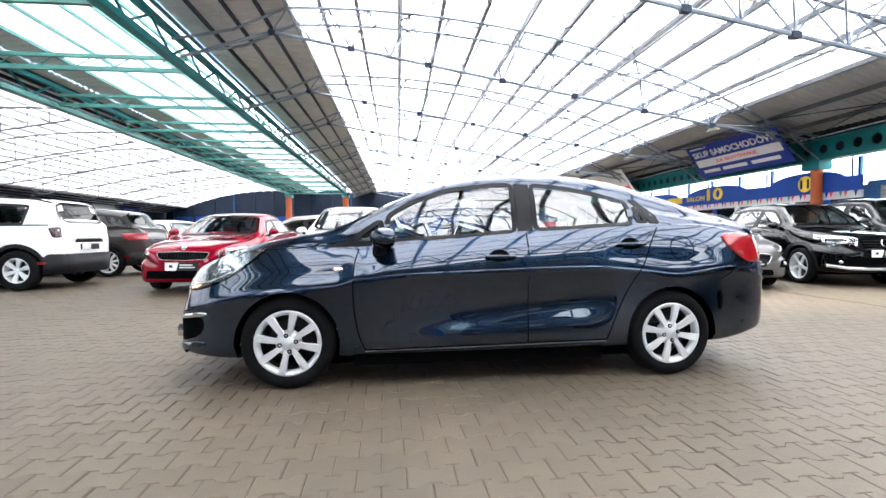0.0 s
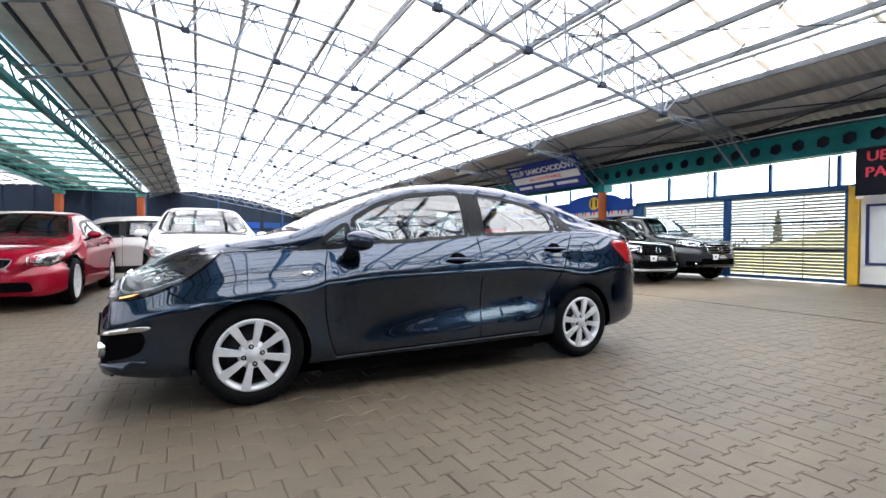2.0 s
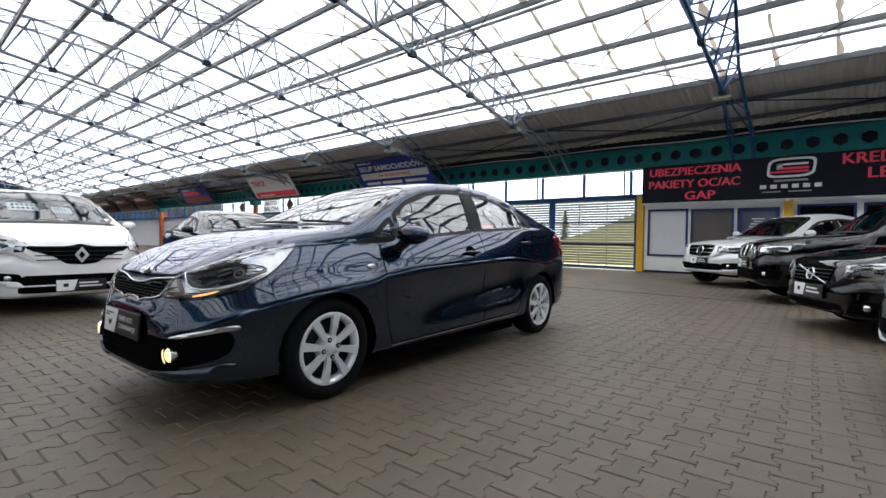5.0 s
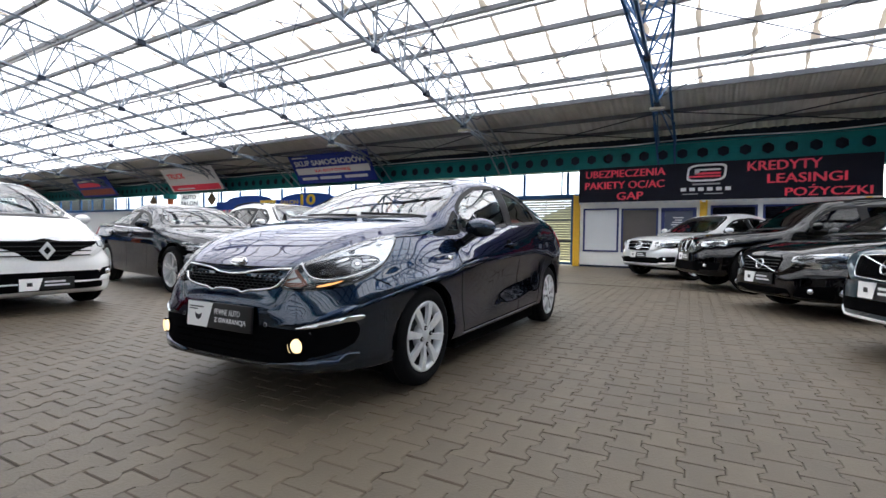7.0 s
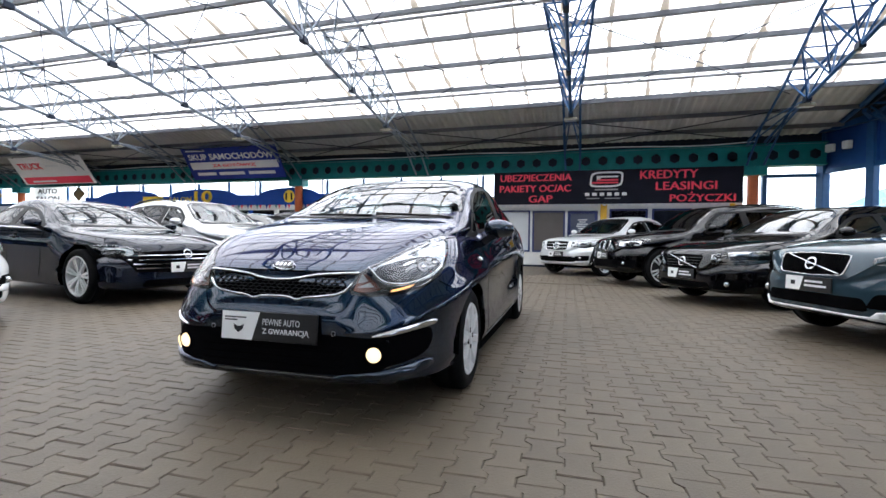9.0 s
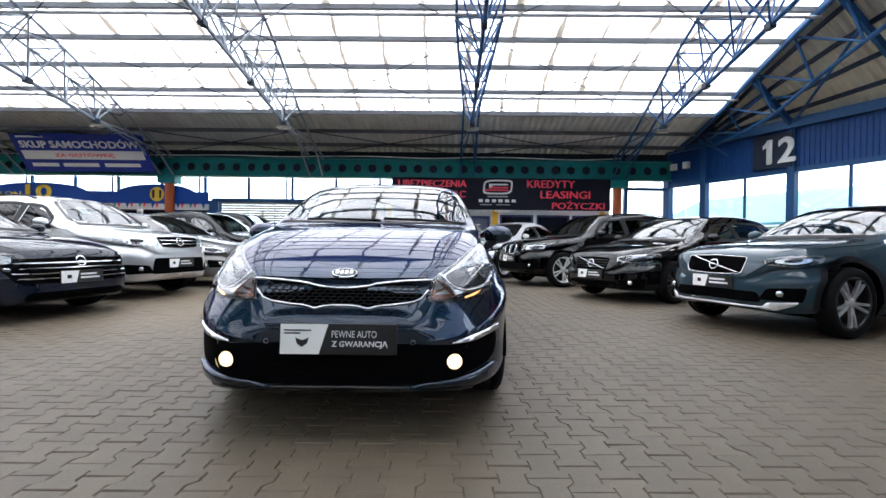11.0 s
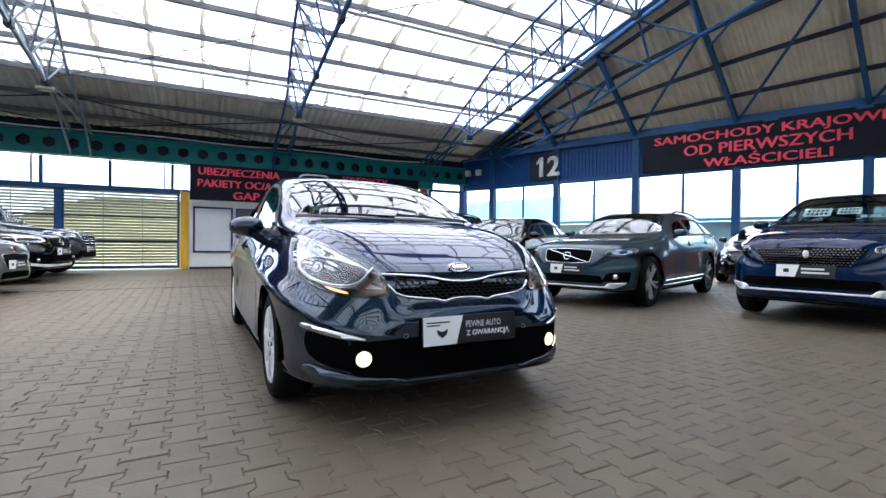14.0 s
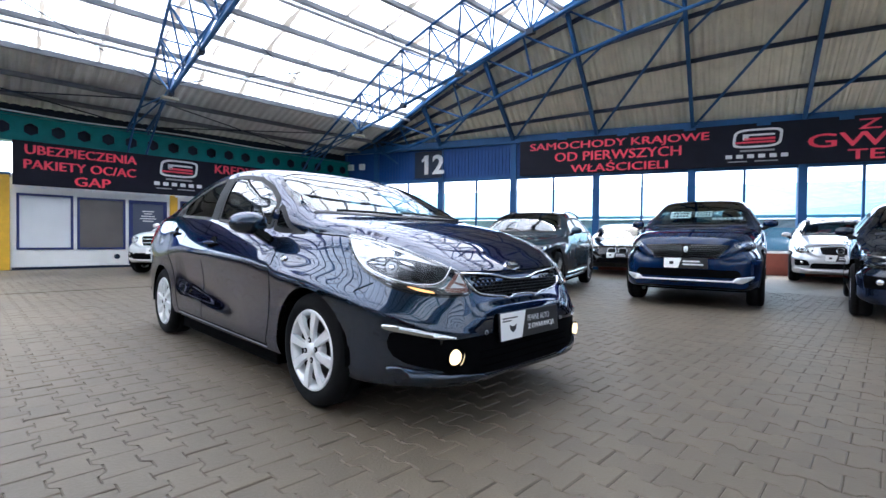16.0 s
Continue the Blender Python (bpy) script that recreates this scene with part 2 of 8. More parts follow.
def paved_far(name):
    """The same paving where it is too far to see stone by stone: joints as fine relief."""
    m = mat(name, (0.120, 0.094, 0.062), 0.54, noise_amt=0.2, noise_scale=3)
    nt = m.node_tree
    b = nt.nodes["Principled BSDF"]
    tc = nt.nodes.new("ShaderNodeTexCoord")
    br = nt.nodes.new("ShaderNodeTexBrick")
    br.inputs["Scale"].default_value = 1.0
    br.inputs["Brick Width"].default_value = 0.2
    br.inputs["Row Height"].default_value = 0.138
    br.inputs["Mortar Size"].default_value = 0.006
    br.inputs["Color1"].default_value = (1, 1, 1, 1)
    br.inputs["Color2"].default_value = (0.8, 0.8, 0.8, 1)
    br.inputs["Mortar"].default_value = (0.35, 0.35, 0.35, 1)
    nt.links.new(tc.outputs["Object"], br.inputs["Vector"])
    old = b.inputs["Base Color"].links[0].from_socket
    mx = nt.nodes.new("ShaderNodeVectorMath")
    mx.operation = 'MULTIPLY'
    nt.links.new(old, mx.inputs[0])
    nt.links.new(br.outputs["Color"], mx.inputs[1])
    nt.links.new(mx.outputs[0], b.inputs["Base Color"])
    bp = nt.nodes.new("ShaderNodeBump")
    bp.inputs["Strength"].default_value = 0.4
    bp.inputs["Distance"].default_value = 0.01
    nt.links.new(br.outputs["Color"], bp.inputs["Height"])
    nt.links.new(bp.outputs[0], b.inputs["Normal"])
    return m


M_SLABS = paved_far("concrete_paving_far")
M_SAND = mat("dark_joint_sand", (0.062, 0.049, 0.033), 0.95, noise_amt=0.3, noise_scale=30)


def lane_dust_light(m, color):
    """Pale sandy band on the driving lane between the two rows of cars, with ragged edges: dust and brighter daylight,
    both put into the floor's colour.
    """
    nt = m.node_tree
    b = nt.nodes["Principled BSDF"]
    old = b.inputs["Base Color"].links[0].from_socket
    gi = nt.nodes.new("ShaderNodeNewGeometry")
    sp = nt.nodes.new("ShaderNodeSeparateXYZ")
    nt.links.new(gi.outputs["Position"], sp.inputs[0])
    nz = nt.nodes.new("ShaderNodeTexNoise")
    nz.inputs["Scale"].default_value = 0.7
    nz.inputs["Detail"].default_value = 5
    nt.links.new(gi.outputs["Position"], nz.inputs["Vector"])

    def math_node(op, a, c):
        n = nt.nodes.new("ShaderNodeMath")
        n.operation = op
        for sock, v in zip(n.inputs, (a, c)):
            if isinstance(v, float):
                sock.default_value = v
            else:
                nt.links.new(v, sock)
        return n.outputs[0]
    off = math_node('ABSOLUTE', math_node('SUBTRACT', sp.outputs["Y"], 6.5), 0.0)
    off = math_node('ADD', off, math_node('MULTIPLY', nz.outputs[0], 1.2))
    band = nt.nodes.new("ShaderNodeMapRange")
    band.interpolation_type = 'SMOOTHSTEP'
    for k, v in (("From Min", 2.4), ("From Max", 1.0), ("To Min", 0.0), ("To Max", 0.8)):
        band.inputs[k].default_value = v
    nt.links.new(off, band.inputs["Value"])
    along = nt.nodes.new("ShaderNodeMapRange")
    along.interpolation_type = 'SMOOTHSTEP'
    for k, v in (("From Min", -1.0), ("From Max", 3.0), ("To Min", 0.0), ("To Max", 1.0)):
        along.inputs[k].default_value = v
    nt.links.new(sp.outputs["X"], along.inputs["Value"])
    mx = nt.nodes.new("ShaderNodeMix")
    mx.data_type = 'RGBA'
    mx.inputs[7].default_value = (*color, 1)
    nt.links.new(math_node('MULTIPLY', band.outputs[0], along.outputs[0]), mx.inputs[0])
    nt.links.new(old, mx.inputs[6])
    nt.links.new(mx.outputs[2], b.inputs["Base Color"])


# the lane's brighter daylight goes into these floor colours with its dust
for _m in (M_PAVER, M_SLABS, M_SAND):
    lane_dust_light(_m, (0.185, 0.142, 0.092))
PAVED = (-6.6, 8.6, -4.2, 9.4)      # stretch laid stone by stone: x0, x1, y0, y1


def build_ground():
    x0, x1, y0, y1 = PAVED
    bm = bmesh.new()
    add_box(bm, -90, 60, -60, 120, -0.5, -0.02)
    g = tagged(part("ground", bm, M_SAND), "dark joint sand bed under the paving", "ground", kind="structure")
    bed = part("joint_sand", box(x0, x1, y0, y1, -0.02, -0.0065), M_SAND)
    tagged(bed, "brown sand filling the joints of the paving", "ground", kind="structure")
    for a, b, c, d in ((-90, x0, -60, 120), (x1, 13.4, -60, 120), (x0, x1, -60, y0), (x0, x1, y1, 120)):
        bm = bmesh.new()
        add_box(bm, a, b, c, d, -0.02, -0.006)
        tagged(part("pavement", bm, M_SLABS), "grey-brown interlocking concrete paving", "pavement", kind="structure")
    bm = bmesh.new()
    add_box(bm, 6.42, 6.46, 1.2, y1 + 6, -0.015, 0.003)
    tagged(part("drain_slot", bm, M_SAND), "narrow dark drain slot across the paving", "drain", kind="structure")


build_ground()


# ---- roof ----
# darker grey for purlin edges, eaves purlins and far trusses
M_FLANGE = mat("dark_grey_steel", (0.10, 0.107, 0.12), 0.55, noise_amt=0.3, noise_scale=5)


def corrugated(bm, p00, p10, p01, p11, ribs, depth=0.04):
    """A ribbed sheet between four corners; the ribs run from p0x to p1x."""
    p00, p10, p01, p11 = map(Vector, (p00, p10, p01, p11))
    n = (p10 - p00).cross(p01 - p00).normalized()
    if n.z < 0:
        n = -n
    prev = None
    for k in range(ribs * 4 + 1):
        f = k / (ribs * 4)
        o = n * (depth if k % 4 in (1, 2) else 0)
        a = bm.verts.new(p00.lerp(p01, f) + o)
        b = bm.verts.new(p10.lerp(p11, f) + o)
        if prev:
            bm.faces.new((prev[0], a, b, prev[1]))
        prev = (a, b)


def build_roof():
    # translucent sheets between the purlins, each lapped over the next
    bm = bmesh.new()
    lap = bmesh.new()
    xs = PURLIN_X
    n_rows = len(xs) - 1
    rng = random.Random(4)
    for i in range(n_rows):
        xa, xb = xs[i], xs[i + 1]
        za, zb = roof_z(xa) + 0.12, roof_z(xb) + 0.12
        y = END_Y + 0.1
        while y < FAR_Y:
            y2 = y + 1.04
            dz = rng.uniform(0, 0.012)
            vs = [bm.verts.new(p) for p in ((xa - 0.06, y, za + 0.02 + dz), (xb, y, zb + dz), (xb, y2 + 0.03, zb + dz + 0.012), (xa - 0.06, y2 + 0.03, za + 0.032 + dz))]
            bm.faces.new(vs)
            # dirt caught in the lap, uneven along its length
            if y < 32:
                m = 7
                w0 = rng.uniform(0.04, 0.085)
                pts = []
                f0 = rng.choice((0.0, 0.0, 0.3))
                for k in range(m):
                    f = f0 + (1 - f0) * k / (m - 1)
                    w = w0 * (0.35 + rng.random()) * (0.5 + 0.8 * f)
                    c = Vector((xa + (xb - xa) * f, y2 + 0.02 * math.sin(6 * f + i), za + (zb - za) * f - 0.008))
                    pts.append((lap.verts.new(c - Vector((0, w, 0))), lap.verts.new(c + Vector((0, w * 0.6, 0)))))
                for a, b in zip(pts, pts[1:]):
                    lap.faces.new((a[0], b[0], b[1], a[1]))
            y = y2
    roof = tagged(part("roof_glazing", bm, M_SHEET), "vaulted roof of milky translucent sheets, stained at the laps", "roof", kind="structure")
    part("lap_stains", lap, M_LAP, roof, "brown dirt along the sheet laps")
    # ribbed opaque strips at both eaves
    for name, xa, xb in (("eaves_sheet_east", E_GLAZ, EAST + 0.3), ("eaves_sheet_west", W_GLAZ, W_EDGE)):
        bm = bmesh.new()
        corrugated(bm, (xa, END_Y, roof_z(xa) + 0.12), (xb, END_Y, roof_z(xb) + 0.12), (xa, FAR_Y, roof_z(xa) + 0.12), (xb, FAR_Y, roof_z(xb) + 0.12), 330, 0.06)
        tagged(part(name, bm, M_CORR), "opaque ribbed grey roof sheet along the eaves", "roof", kind="structure")
    # purlins along the hall
    for i, x in enumerate(xs + [11.2, 12.1, -3.6, -4.4, -5.2]):
        bm = bmesh.new()
        z = roof_z(x)
        strip = i > n_rows
        add_bar(bm, (x, END_Y, z + 0.05), (x, FAR_Y, z + 0.05), 0.07, 0.11)
        if i in (3, 6, 9, 12):
            add_tube(bm, (x - 0.05, END_Y, z - 0.13), (x - 0.05, FAR_Y, z - 0.13), 0.04, 8)
        beam = tagged(part("purlin", bm, M_PURLIN if not strip else (M_FLANGE if x > 0 else M_STEEL_DARK)), "long steel purlin under the roof sheets", "purlin", "roof purlins", "structure")
        if not strip:
            for dx in (-0.042, 0.042):
                bm = bmesh.new()
                add_bar(bm, (x + dx, END_Y, z + 0.045), (x + dx, FAR_Y, z + 0.045), 0.012, 0.105)
                part("flange", bm, M_FLANGE, beam)


def truss_low(x):
    return 4.2 - (x - 9.2) * 0.178


def build_truss(y, material):
    """A three-chord lattice truss across the hall: two upper chords, one lower."""
    t = thing("roof_truss", None, "tubular three-chord lattice truss under the roof", "roof truss", "roof trusses", "structure")
    hw = 0.5
    xs = [9.25 - 1.05 * k for k in range(13)]
    ups = [[Vector((x, y + s * hw * min(1.0, 0.45 + 0.2 * i), roof_z(x) - 0.06)) for i, x in enumerate([xx + 0.52 for xx in xs])] for s in (-1, 1)]
    low = [Vector((x, y, truss_low(x))) for x in xs]
    for row in ups:
        bm = bmesh.new()
        pts = [Vector((12.5, row[0].y, 3.85)), Vector((11.2, row[0].y, roof_z(11.2) - 0.25))] + row + [Vector((-4.2, row[-1].y, 6.25)), Vector((W_EDGE + 0.2, row[-1].y, 5.95))]
        for a, b in zip(pts, pts[1:]):
            add_tube(bm, a, b, 0.036)
        part("upper_chord", bm, material, t)
    bm = bmesh.new()
    for a, b in zip(low, low[1:]):
        add_tube(bm, a, b, 0.045)
    add_tube(bm, low[-1], (W_EDGE + 0.2, y, 5.7), 0.045)
    part("lower_chord", bm, material, t)
    bm = bmesh.new()
    for i in range(len(xs)):
        for row in ups:
            add_tube(bm, low[i], row[i], 0.023, 5)
            if i + 1 < len(xs):
                add_tube(bm, low[i], row[i + 1], 0.023, 5)
        add_tube(bm, ups[0][i], ups[1][i], 0.022, 5)
        if i + 1 < len(xs):
            add_tube(bm, ups[0][i], ups[1][i + 1], 0.019, 5)
    for s in (-1, 1):
        add_tube(bm, low[0], (12.45, y + s * 0.25, 3.75), 0.022, 5)
        add_tube(bm, low[0], (11.2, y + s * 0.25, roof_z(11.2) - 0.25), 0.018, 5)
        add_tube(bm, (11.2, y + s * 0.25, roof_z(11.2) - 0.25), (12.5, y + s * 0.22, 3.2), 0.03, 5)
    part("lattice", bm, material, t)
    bm = bmesh.new()
    for p in low[::2]:
        bm2 = add_box(bm, p.x - 0.09, p.x + 0.09, p.y - 0.06, p.y + 0.06, p.z - 0.07, p.z + 0.05)
    part("node_plates", bm, M_STEEL_DARK, t)
    return t


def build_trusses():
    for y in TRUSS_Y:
        # stronger light beyond y 4 is put into a paler truss colour
        build_truss(y, M_STEEL_LIT if y > 4 else M_STEEL_BLUE)
    # wind bracing rods between the trusses
    for y in TRUSS_Y[:5]:
        for xa, xb in ((10.2, 7.0), (7.0, 3.4), (3.4, 0.0)):
            bm = bmesh.new()
            add_tube(bm, (xa, y, roof_z(xa) - 0.1), (xb, y + BAY, roof_z(xb) - 0.1), 0.014, 5)
            add_tube(bm, (xb, y, roof_z(xb) - 0.1), (xa, y + BAY, roof_z(xa) - 0.1), 0.014, 5)
            tagged(part("bracing_rods", bm, M_STEEL_DARK), "thin crossed steel bracing rods under the roof", "bracing", "roof bracing", "structure")
    for y in TRUSS_Y[:5]:
        bm = bmesh.new()
        add_tube(bm, (10.8, y, 4.35), (12.6, y + BAY, 3.95), 0.016, 5)
        add_tube(bm, (12.6, y, 3.95), (10.8, y + BAY, 4.35), 0.016, 5)
        tagged(part("eaves_bracing", bm, M_STEEL_DARK), "crossed dark bracing rods under the eaves sheets", "bracing", "eaves bracing", "structure")


def build_hall_lamps():
    """A flat flood lamp under the last lower node of each truss, unlit by day."""
    for y in TRUSS_Y:
        z = truss_low(9.25) - 0.13
        l = thing("hall_lamp", pose(9.3, y, z, 0, 0, 0), "flat pale grey flood lamp under a roof truss", "lamp", "hall lamps")
        part("housing", box(-0.08, 0.09, -0.17, 0.17, -0.04, 0.03, 0.012), M_SLAT, l)
        part("lens", box(-0.06, 0.07, -0.14, 0.14, -0.046, -0.041), M_BLIND, l)
        bm = bmesh.new()
        add_bar(bm, (0, -0.1, 0.03), (0, -0.05, 0.12), 0.03, 0.01)
        part("bracket", bm, M_STEEL_DARK, l)


build_roof()
build_trusses()
build_hall_lamps()


# ---- end roof over the glazed oblique wall ----
def gable(s, n, z):
    return GABLE_M @ Vector((s, n, z))


def end_truss_point(x):
    return Vector((x, END_Y, roof_z(x) if x < E_GLAZ else 4.65 - (x - E_GLAZ) * 0.2))


def build_end_roof():
    bm = bmesh.new()
    stops = [-4.1 + 0.653 * k for k in range(29)]
    top_x = [12.4 - 0.653 * k for k in range(29)]
    ribs = 3
    for k in range(28):
        a0, a1 = gable(stops[k], 0.02, 4.32), gable(stops[k + 1], 0.02, 4.32)
        b0, b1 = end_truss_point(top_x[k]), end_truss_point(top_x[k + 1])
        corrugated(bm, a0, b0 + Vector((0, 0, 0.1)), a1, b1 + Vector((0, 0, 0.1)), ribs, 0.055)
    tagged(part("end_roof_sheet", bm, M_CORR_LIGHT), "cream ribbed roof sheets sloping to the glazed end wall", "roof", kind="structure")
    # rafters from each column, and purlins across them
    for k in range(8):
        s = -2.9 + 2.64 * k
        f = (s + 4.1) / 0.653
        x = 12.4 - 0.653 * f
        a, b = gable(s, 0.1, 4.2), end_truss_point(x) - Vector((0, 0, 0.1))
        bm = bmesh.new()
        add_bar(bm, a, b, 0.09, 0.16)
        tagged(part("rafter", bm, M_STEEL_BLUE), "blue steel rafter under the end roof", "rafter", "end rafters", "structure")
        # brace struts to the lower chord of the end truss
        bm = bmesh.new()
        add_tube(bm, a.lerp(b, 0.62), end_truss_point(x - 0.8) + Vector((0, -0.45, -1.0)), 0.03)
        if k < 7:
            x2 = x - 2.64
            add_tube(bm, a, gable(s + 2.64, 0.1, 4.2).lerp(end_truss_point(x2), 0.75) - Vector((0, 0, 0.12)), 0.035)
        tagged(part("rafter_brace", bm, M_STEEL_BLUE), "blue steel brace under the end roof", "brace", "end braces", "structure")
    for f in (0.2, 0.45, 0.7, 0.92):
        bm = bmesh.new()
        for k in range(0, 27):
            a = gable(stops[k], 0.02, 4.32).lerp(end_truss_point(top_x[k]), f) - Vector((0, 0, 0.03))
            b = gable(stops[k + 1], 0.02, 4.32).lerp(end_truss_point(top_x[k + 1]), f) - Vector((0, 0, 0.03))
            add_bar(bm, a, b, 0.06, 0.1)
        tagged(part("end_purlin", bm, M_STEEL_DARK), "dark purlin under the end roof", "purlin", "end purlins", "structure")
    # the blue truss where the two roofs meet
    t = thing("end_truss", None, "blue lattice truss where the glazed roof meets the end roof", "roof truss", kind="structure")
    xs = [12.4 - 1.3 * k for k in range(15)]
    for name, dy, dz, r in (("upper_chord", 0.08, -0.05, 0.06), ("upper_chord", 0.0, 0.08, 0.07), ("lower_chord", -0.45, -1.0, 0.045)):
        bm = bmesh.new()
        pts = [end_truss_point(x) + Vector((0, dy, dz * min(1, 0.1 + 0.3 * i))) for i, x in enumerate(xs)]
        for a, b in zip(pts, pts[1:]):
            add_tube(bm, a, b, r, 8)
        part(name, bm, M_STEEL_BLUE, t)
    bm = bmesh.new()
    lo = [end_truss_point(x) + Vector((0, -0.45, -1.0 * min(1, 0.1 + 0.3 * i))) for i, x in enumerate(xs)]
    for i, x in enumerate(xs[:-1]):
        add_tube(bm, lo[i], end_truss_point(xs[i]), 0.03)
        add_tube(bm, lo[i + 1], end_truss_point(xs[i]), 0.03)
    part("lattice", bm, M_STEEL_BLUE, t)


build_end_roof()


# ---- east side: girder, columns, office, gate, kiosks ----
def hex_plate(bm, y0, y1, x, z0, z1, holes, r):
    """An upright web plate along y with six-sided holes, one cell per hole."""
    pitch = (y1 - y0) / holes
    zc = (z0 + z1) / 2
    for k in range(holes):
        yc = y0 + (k + 0.5) * pitch
        for dx in (0.0, 0.03):
            ring = [bm.verts.new((x + dx, yc + r * math.cos(a * math.tau / 6 + math.tau / 12), zc + r * math.sin(a * math.tau / 6 + math.tau / 12))) for a in range(6)]
            c = [bm.verts.new((x + dx, yc + sy * pitch / 2, z)) for sy, z in ((1, zc), (1, z1), (-1, z1), (-1, zc), (-1, z0), (1, z0))]
            # ring vertices sit at 30, 90, 150, 210, 270 and 330 degrees
            m1 = bm.verts.new((x + dx, yc, z1))
            m2 = bm.verts.new((x + dx, yc, z0))
            for f in ((ring[0], c[0], c[1], ring[1]), (ring[1], c[1], m1), (ring[1], m1, c[2]), (ring[1], c[2], ring[2]), (ring[2], c[2], c[3]), (ring[2], c[3], ring[3]), (ring[3], c[3], c[4]), (ring[3], c[4], ring[4]), (ring[4], c[4], m2), (ring[4], m2, c[5]), (ring[4], c[5], ring[5]), (ring[5], c[5], c[0]), (ring[5], c[0], ring[0])):
                bm.faces.new(f)
            if dx == 0:
                first = ring
        for a in range(6):
            bm.faces.new((first[a], first[(a + 1) % 6], ring[(a + 1) % 6], ring[a]))


def build_girder():
    for y0, y1 in ((-4.3, 13.1), (13.1, 28.7), (28.7, 44.3), (44.3, 59.9)):
        g = thing("castellated_girder", None, "teal castellated steel girder with six-sided holes", "girder", "eaves girders", "structure")
        bm = bmesh.new()
        n = round((y1 - y0) / 0.53)
        hex_plate(bm, y0, y1, 12.6, 3.2, 3.78, n, 0.155)
        part("web", bm, M_TEAL, g)
        for z in (3.18, 3.8):
            part("flange", box(12.5, 12.74, y0, y1, z - 0.02, z + 0.02), M_TEAL, g)
    bm = bmesh.new()
    # a pale cable sagging along the top of the girder
    pts = []
    y = -2.5
    while y < 44:
        pts.append(Vector((12.44, y, 3.88 + 0.03 * math.sin(y * 1.3) - 0.04 * abs(math.sin(math.pi * (y + 2.5) / BAY)))))
        y += 0.65
    for a, b in zip(pts, pts[1:]):
        add_tube(bm, a, b, 0.018, 6)
    tagged(part("cable_run", bm, M_CABLE, smooth=True), "pale conduit cable slung along the girder", "cable")
    bm = bmesh.new()
    add_box(bm, 12.77, 12.80, -4.3, 60, 3.15, 4.1)
    tagged(part("wall_east_upper", bm, M_STEEL_DARK), "dark wall strip behind the girder", "wall", kind="structure")


def build_columns():
    for y in (-2.5, 13.1, 28.7, 44.3, 59.9):
        c = thing("column", pose(12.68, y, 0), "orange painted round steel column under the girder", "column", "columns", "structure")
        bm = bmesh.new()
        bmesh.ops.create_cone(bm, cap_ends=True, segments=24, radius1=0.15, radius2=0.15, depth=2.9, matrix=pose(0, 0, 1.45))
        part("shaft", bm, M_ORANGE, c, smooth=False)
        part("cap_plate", box(-0.24, 0.2, -0.3, 0.3, 2.9, 3.16, 0.01), M_TEAL, c, "teal cap plate")
        part("base_plate", box(-0.24, 0.24, -0.24, 0.24, 0, 0.03), M_STEEL_DARK, c)
    for x in (-5.9, -12.2):
        c = thing("column", pose(x, 54, 0), "orange painted round steel column under the valley girder", "column", "columns", "structure")
        bm = bmesh.new()
        bmesh.ops.create_cone(bm, cap_ends=True, segments=20, radius1=0.34, radius2=0.34, depth=5.2, matrix=pose(0, 0, 2.6))
        part("shaft", bm, M_ORANGE, c)
        part("cap_plate", box(-0.4, 0.4, -0.4, 0.4, 5.2, 5.5), M_TEAL_PALE, c, "teal cap plate")


build_girder()
build_columns()


def framed_window(name, wall, y0, y1, z0, z1, frame_mat, pane_mat, label, bars=()):
    """A window in the east wall: frame, pane and its bars. y0 > y1 runs to the viewer's right."""
    w = tagged(thing(name, pose(wall, (y0 + y1) / 2, z0)), label, "window", kind="structure")
    hw, h = abs(y0 - y1) / 2, z1 - z0
    for a, b, c, d in ((-hw, hw, 0, 0.055), (-hw, hw, h - 0.055, h), (-hw, -hw + 0.055, 0.055, h - 0.055), (hw - 0.055, hw, 0.055, h - 0.055)):
        part("window_frame", box(-0.05, 0.03, a, b, c, d, 0.006), frame_mat, w)
    part("pane", box(-0.01, 0.0, -hw + 0.05, hw - 0.05, 0.05, h - 0.05), pane_mat, w)
    for f in bars:
        yb = -hw + 2 * hw * f
        part("mullion", box(-0.04, 0.02, yb - 0.02, yb + 0.02, 0.055, h - 0.055), frame_mat, w)
    return w


# opaque pane; the glass's grey-bronze reflection is put into its colour
M_PANE_REFLECTION = mat("bronze_reflection_pane", (0.13, 0.118, 0.112), 0.18, noise_amt=0.25, noise_scale=1.2)
M_DOOR_PANE = mat("blue_grey_door_pane", (0.10, 0.115, 0.165), 0.2, noise_amt=0.2, noise_scale=1.5)
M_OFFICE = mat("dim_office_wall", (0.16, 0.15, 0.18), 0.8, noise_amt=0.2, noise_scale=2)


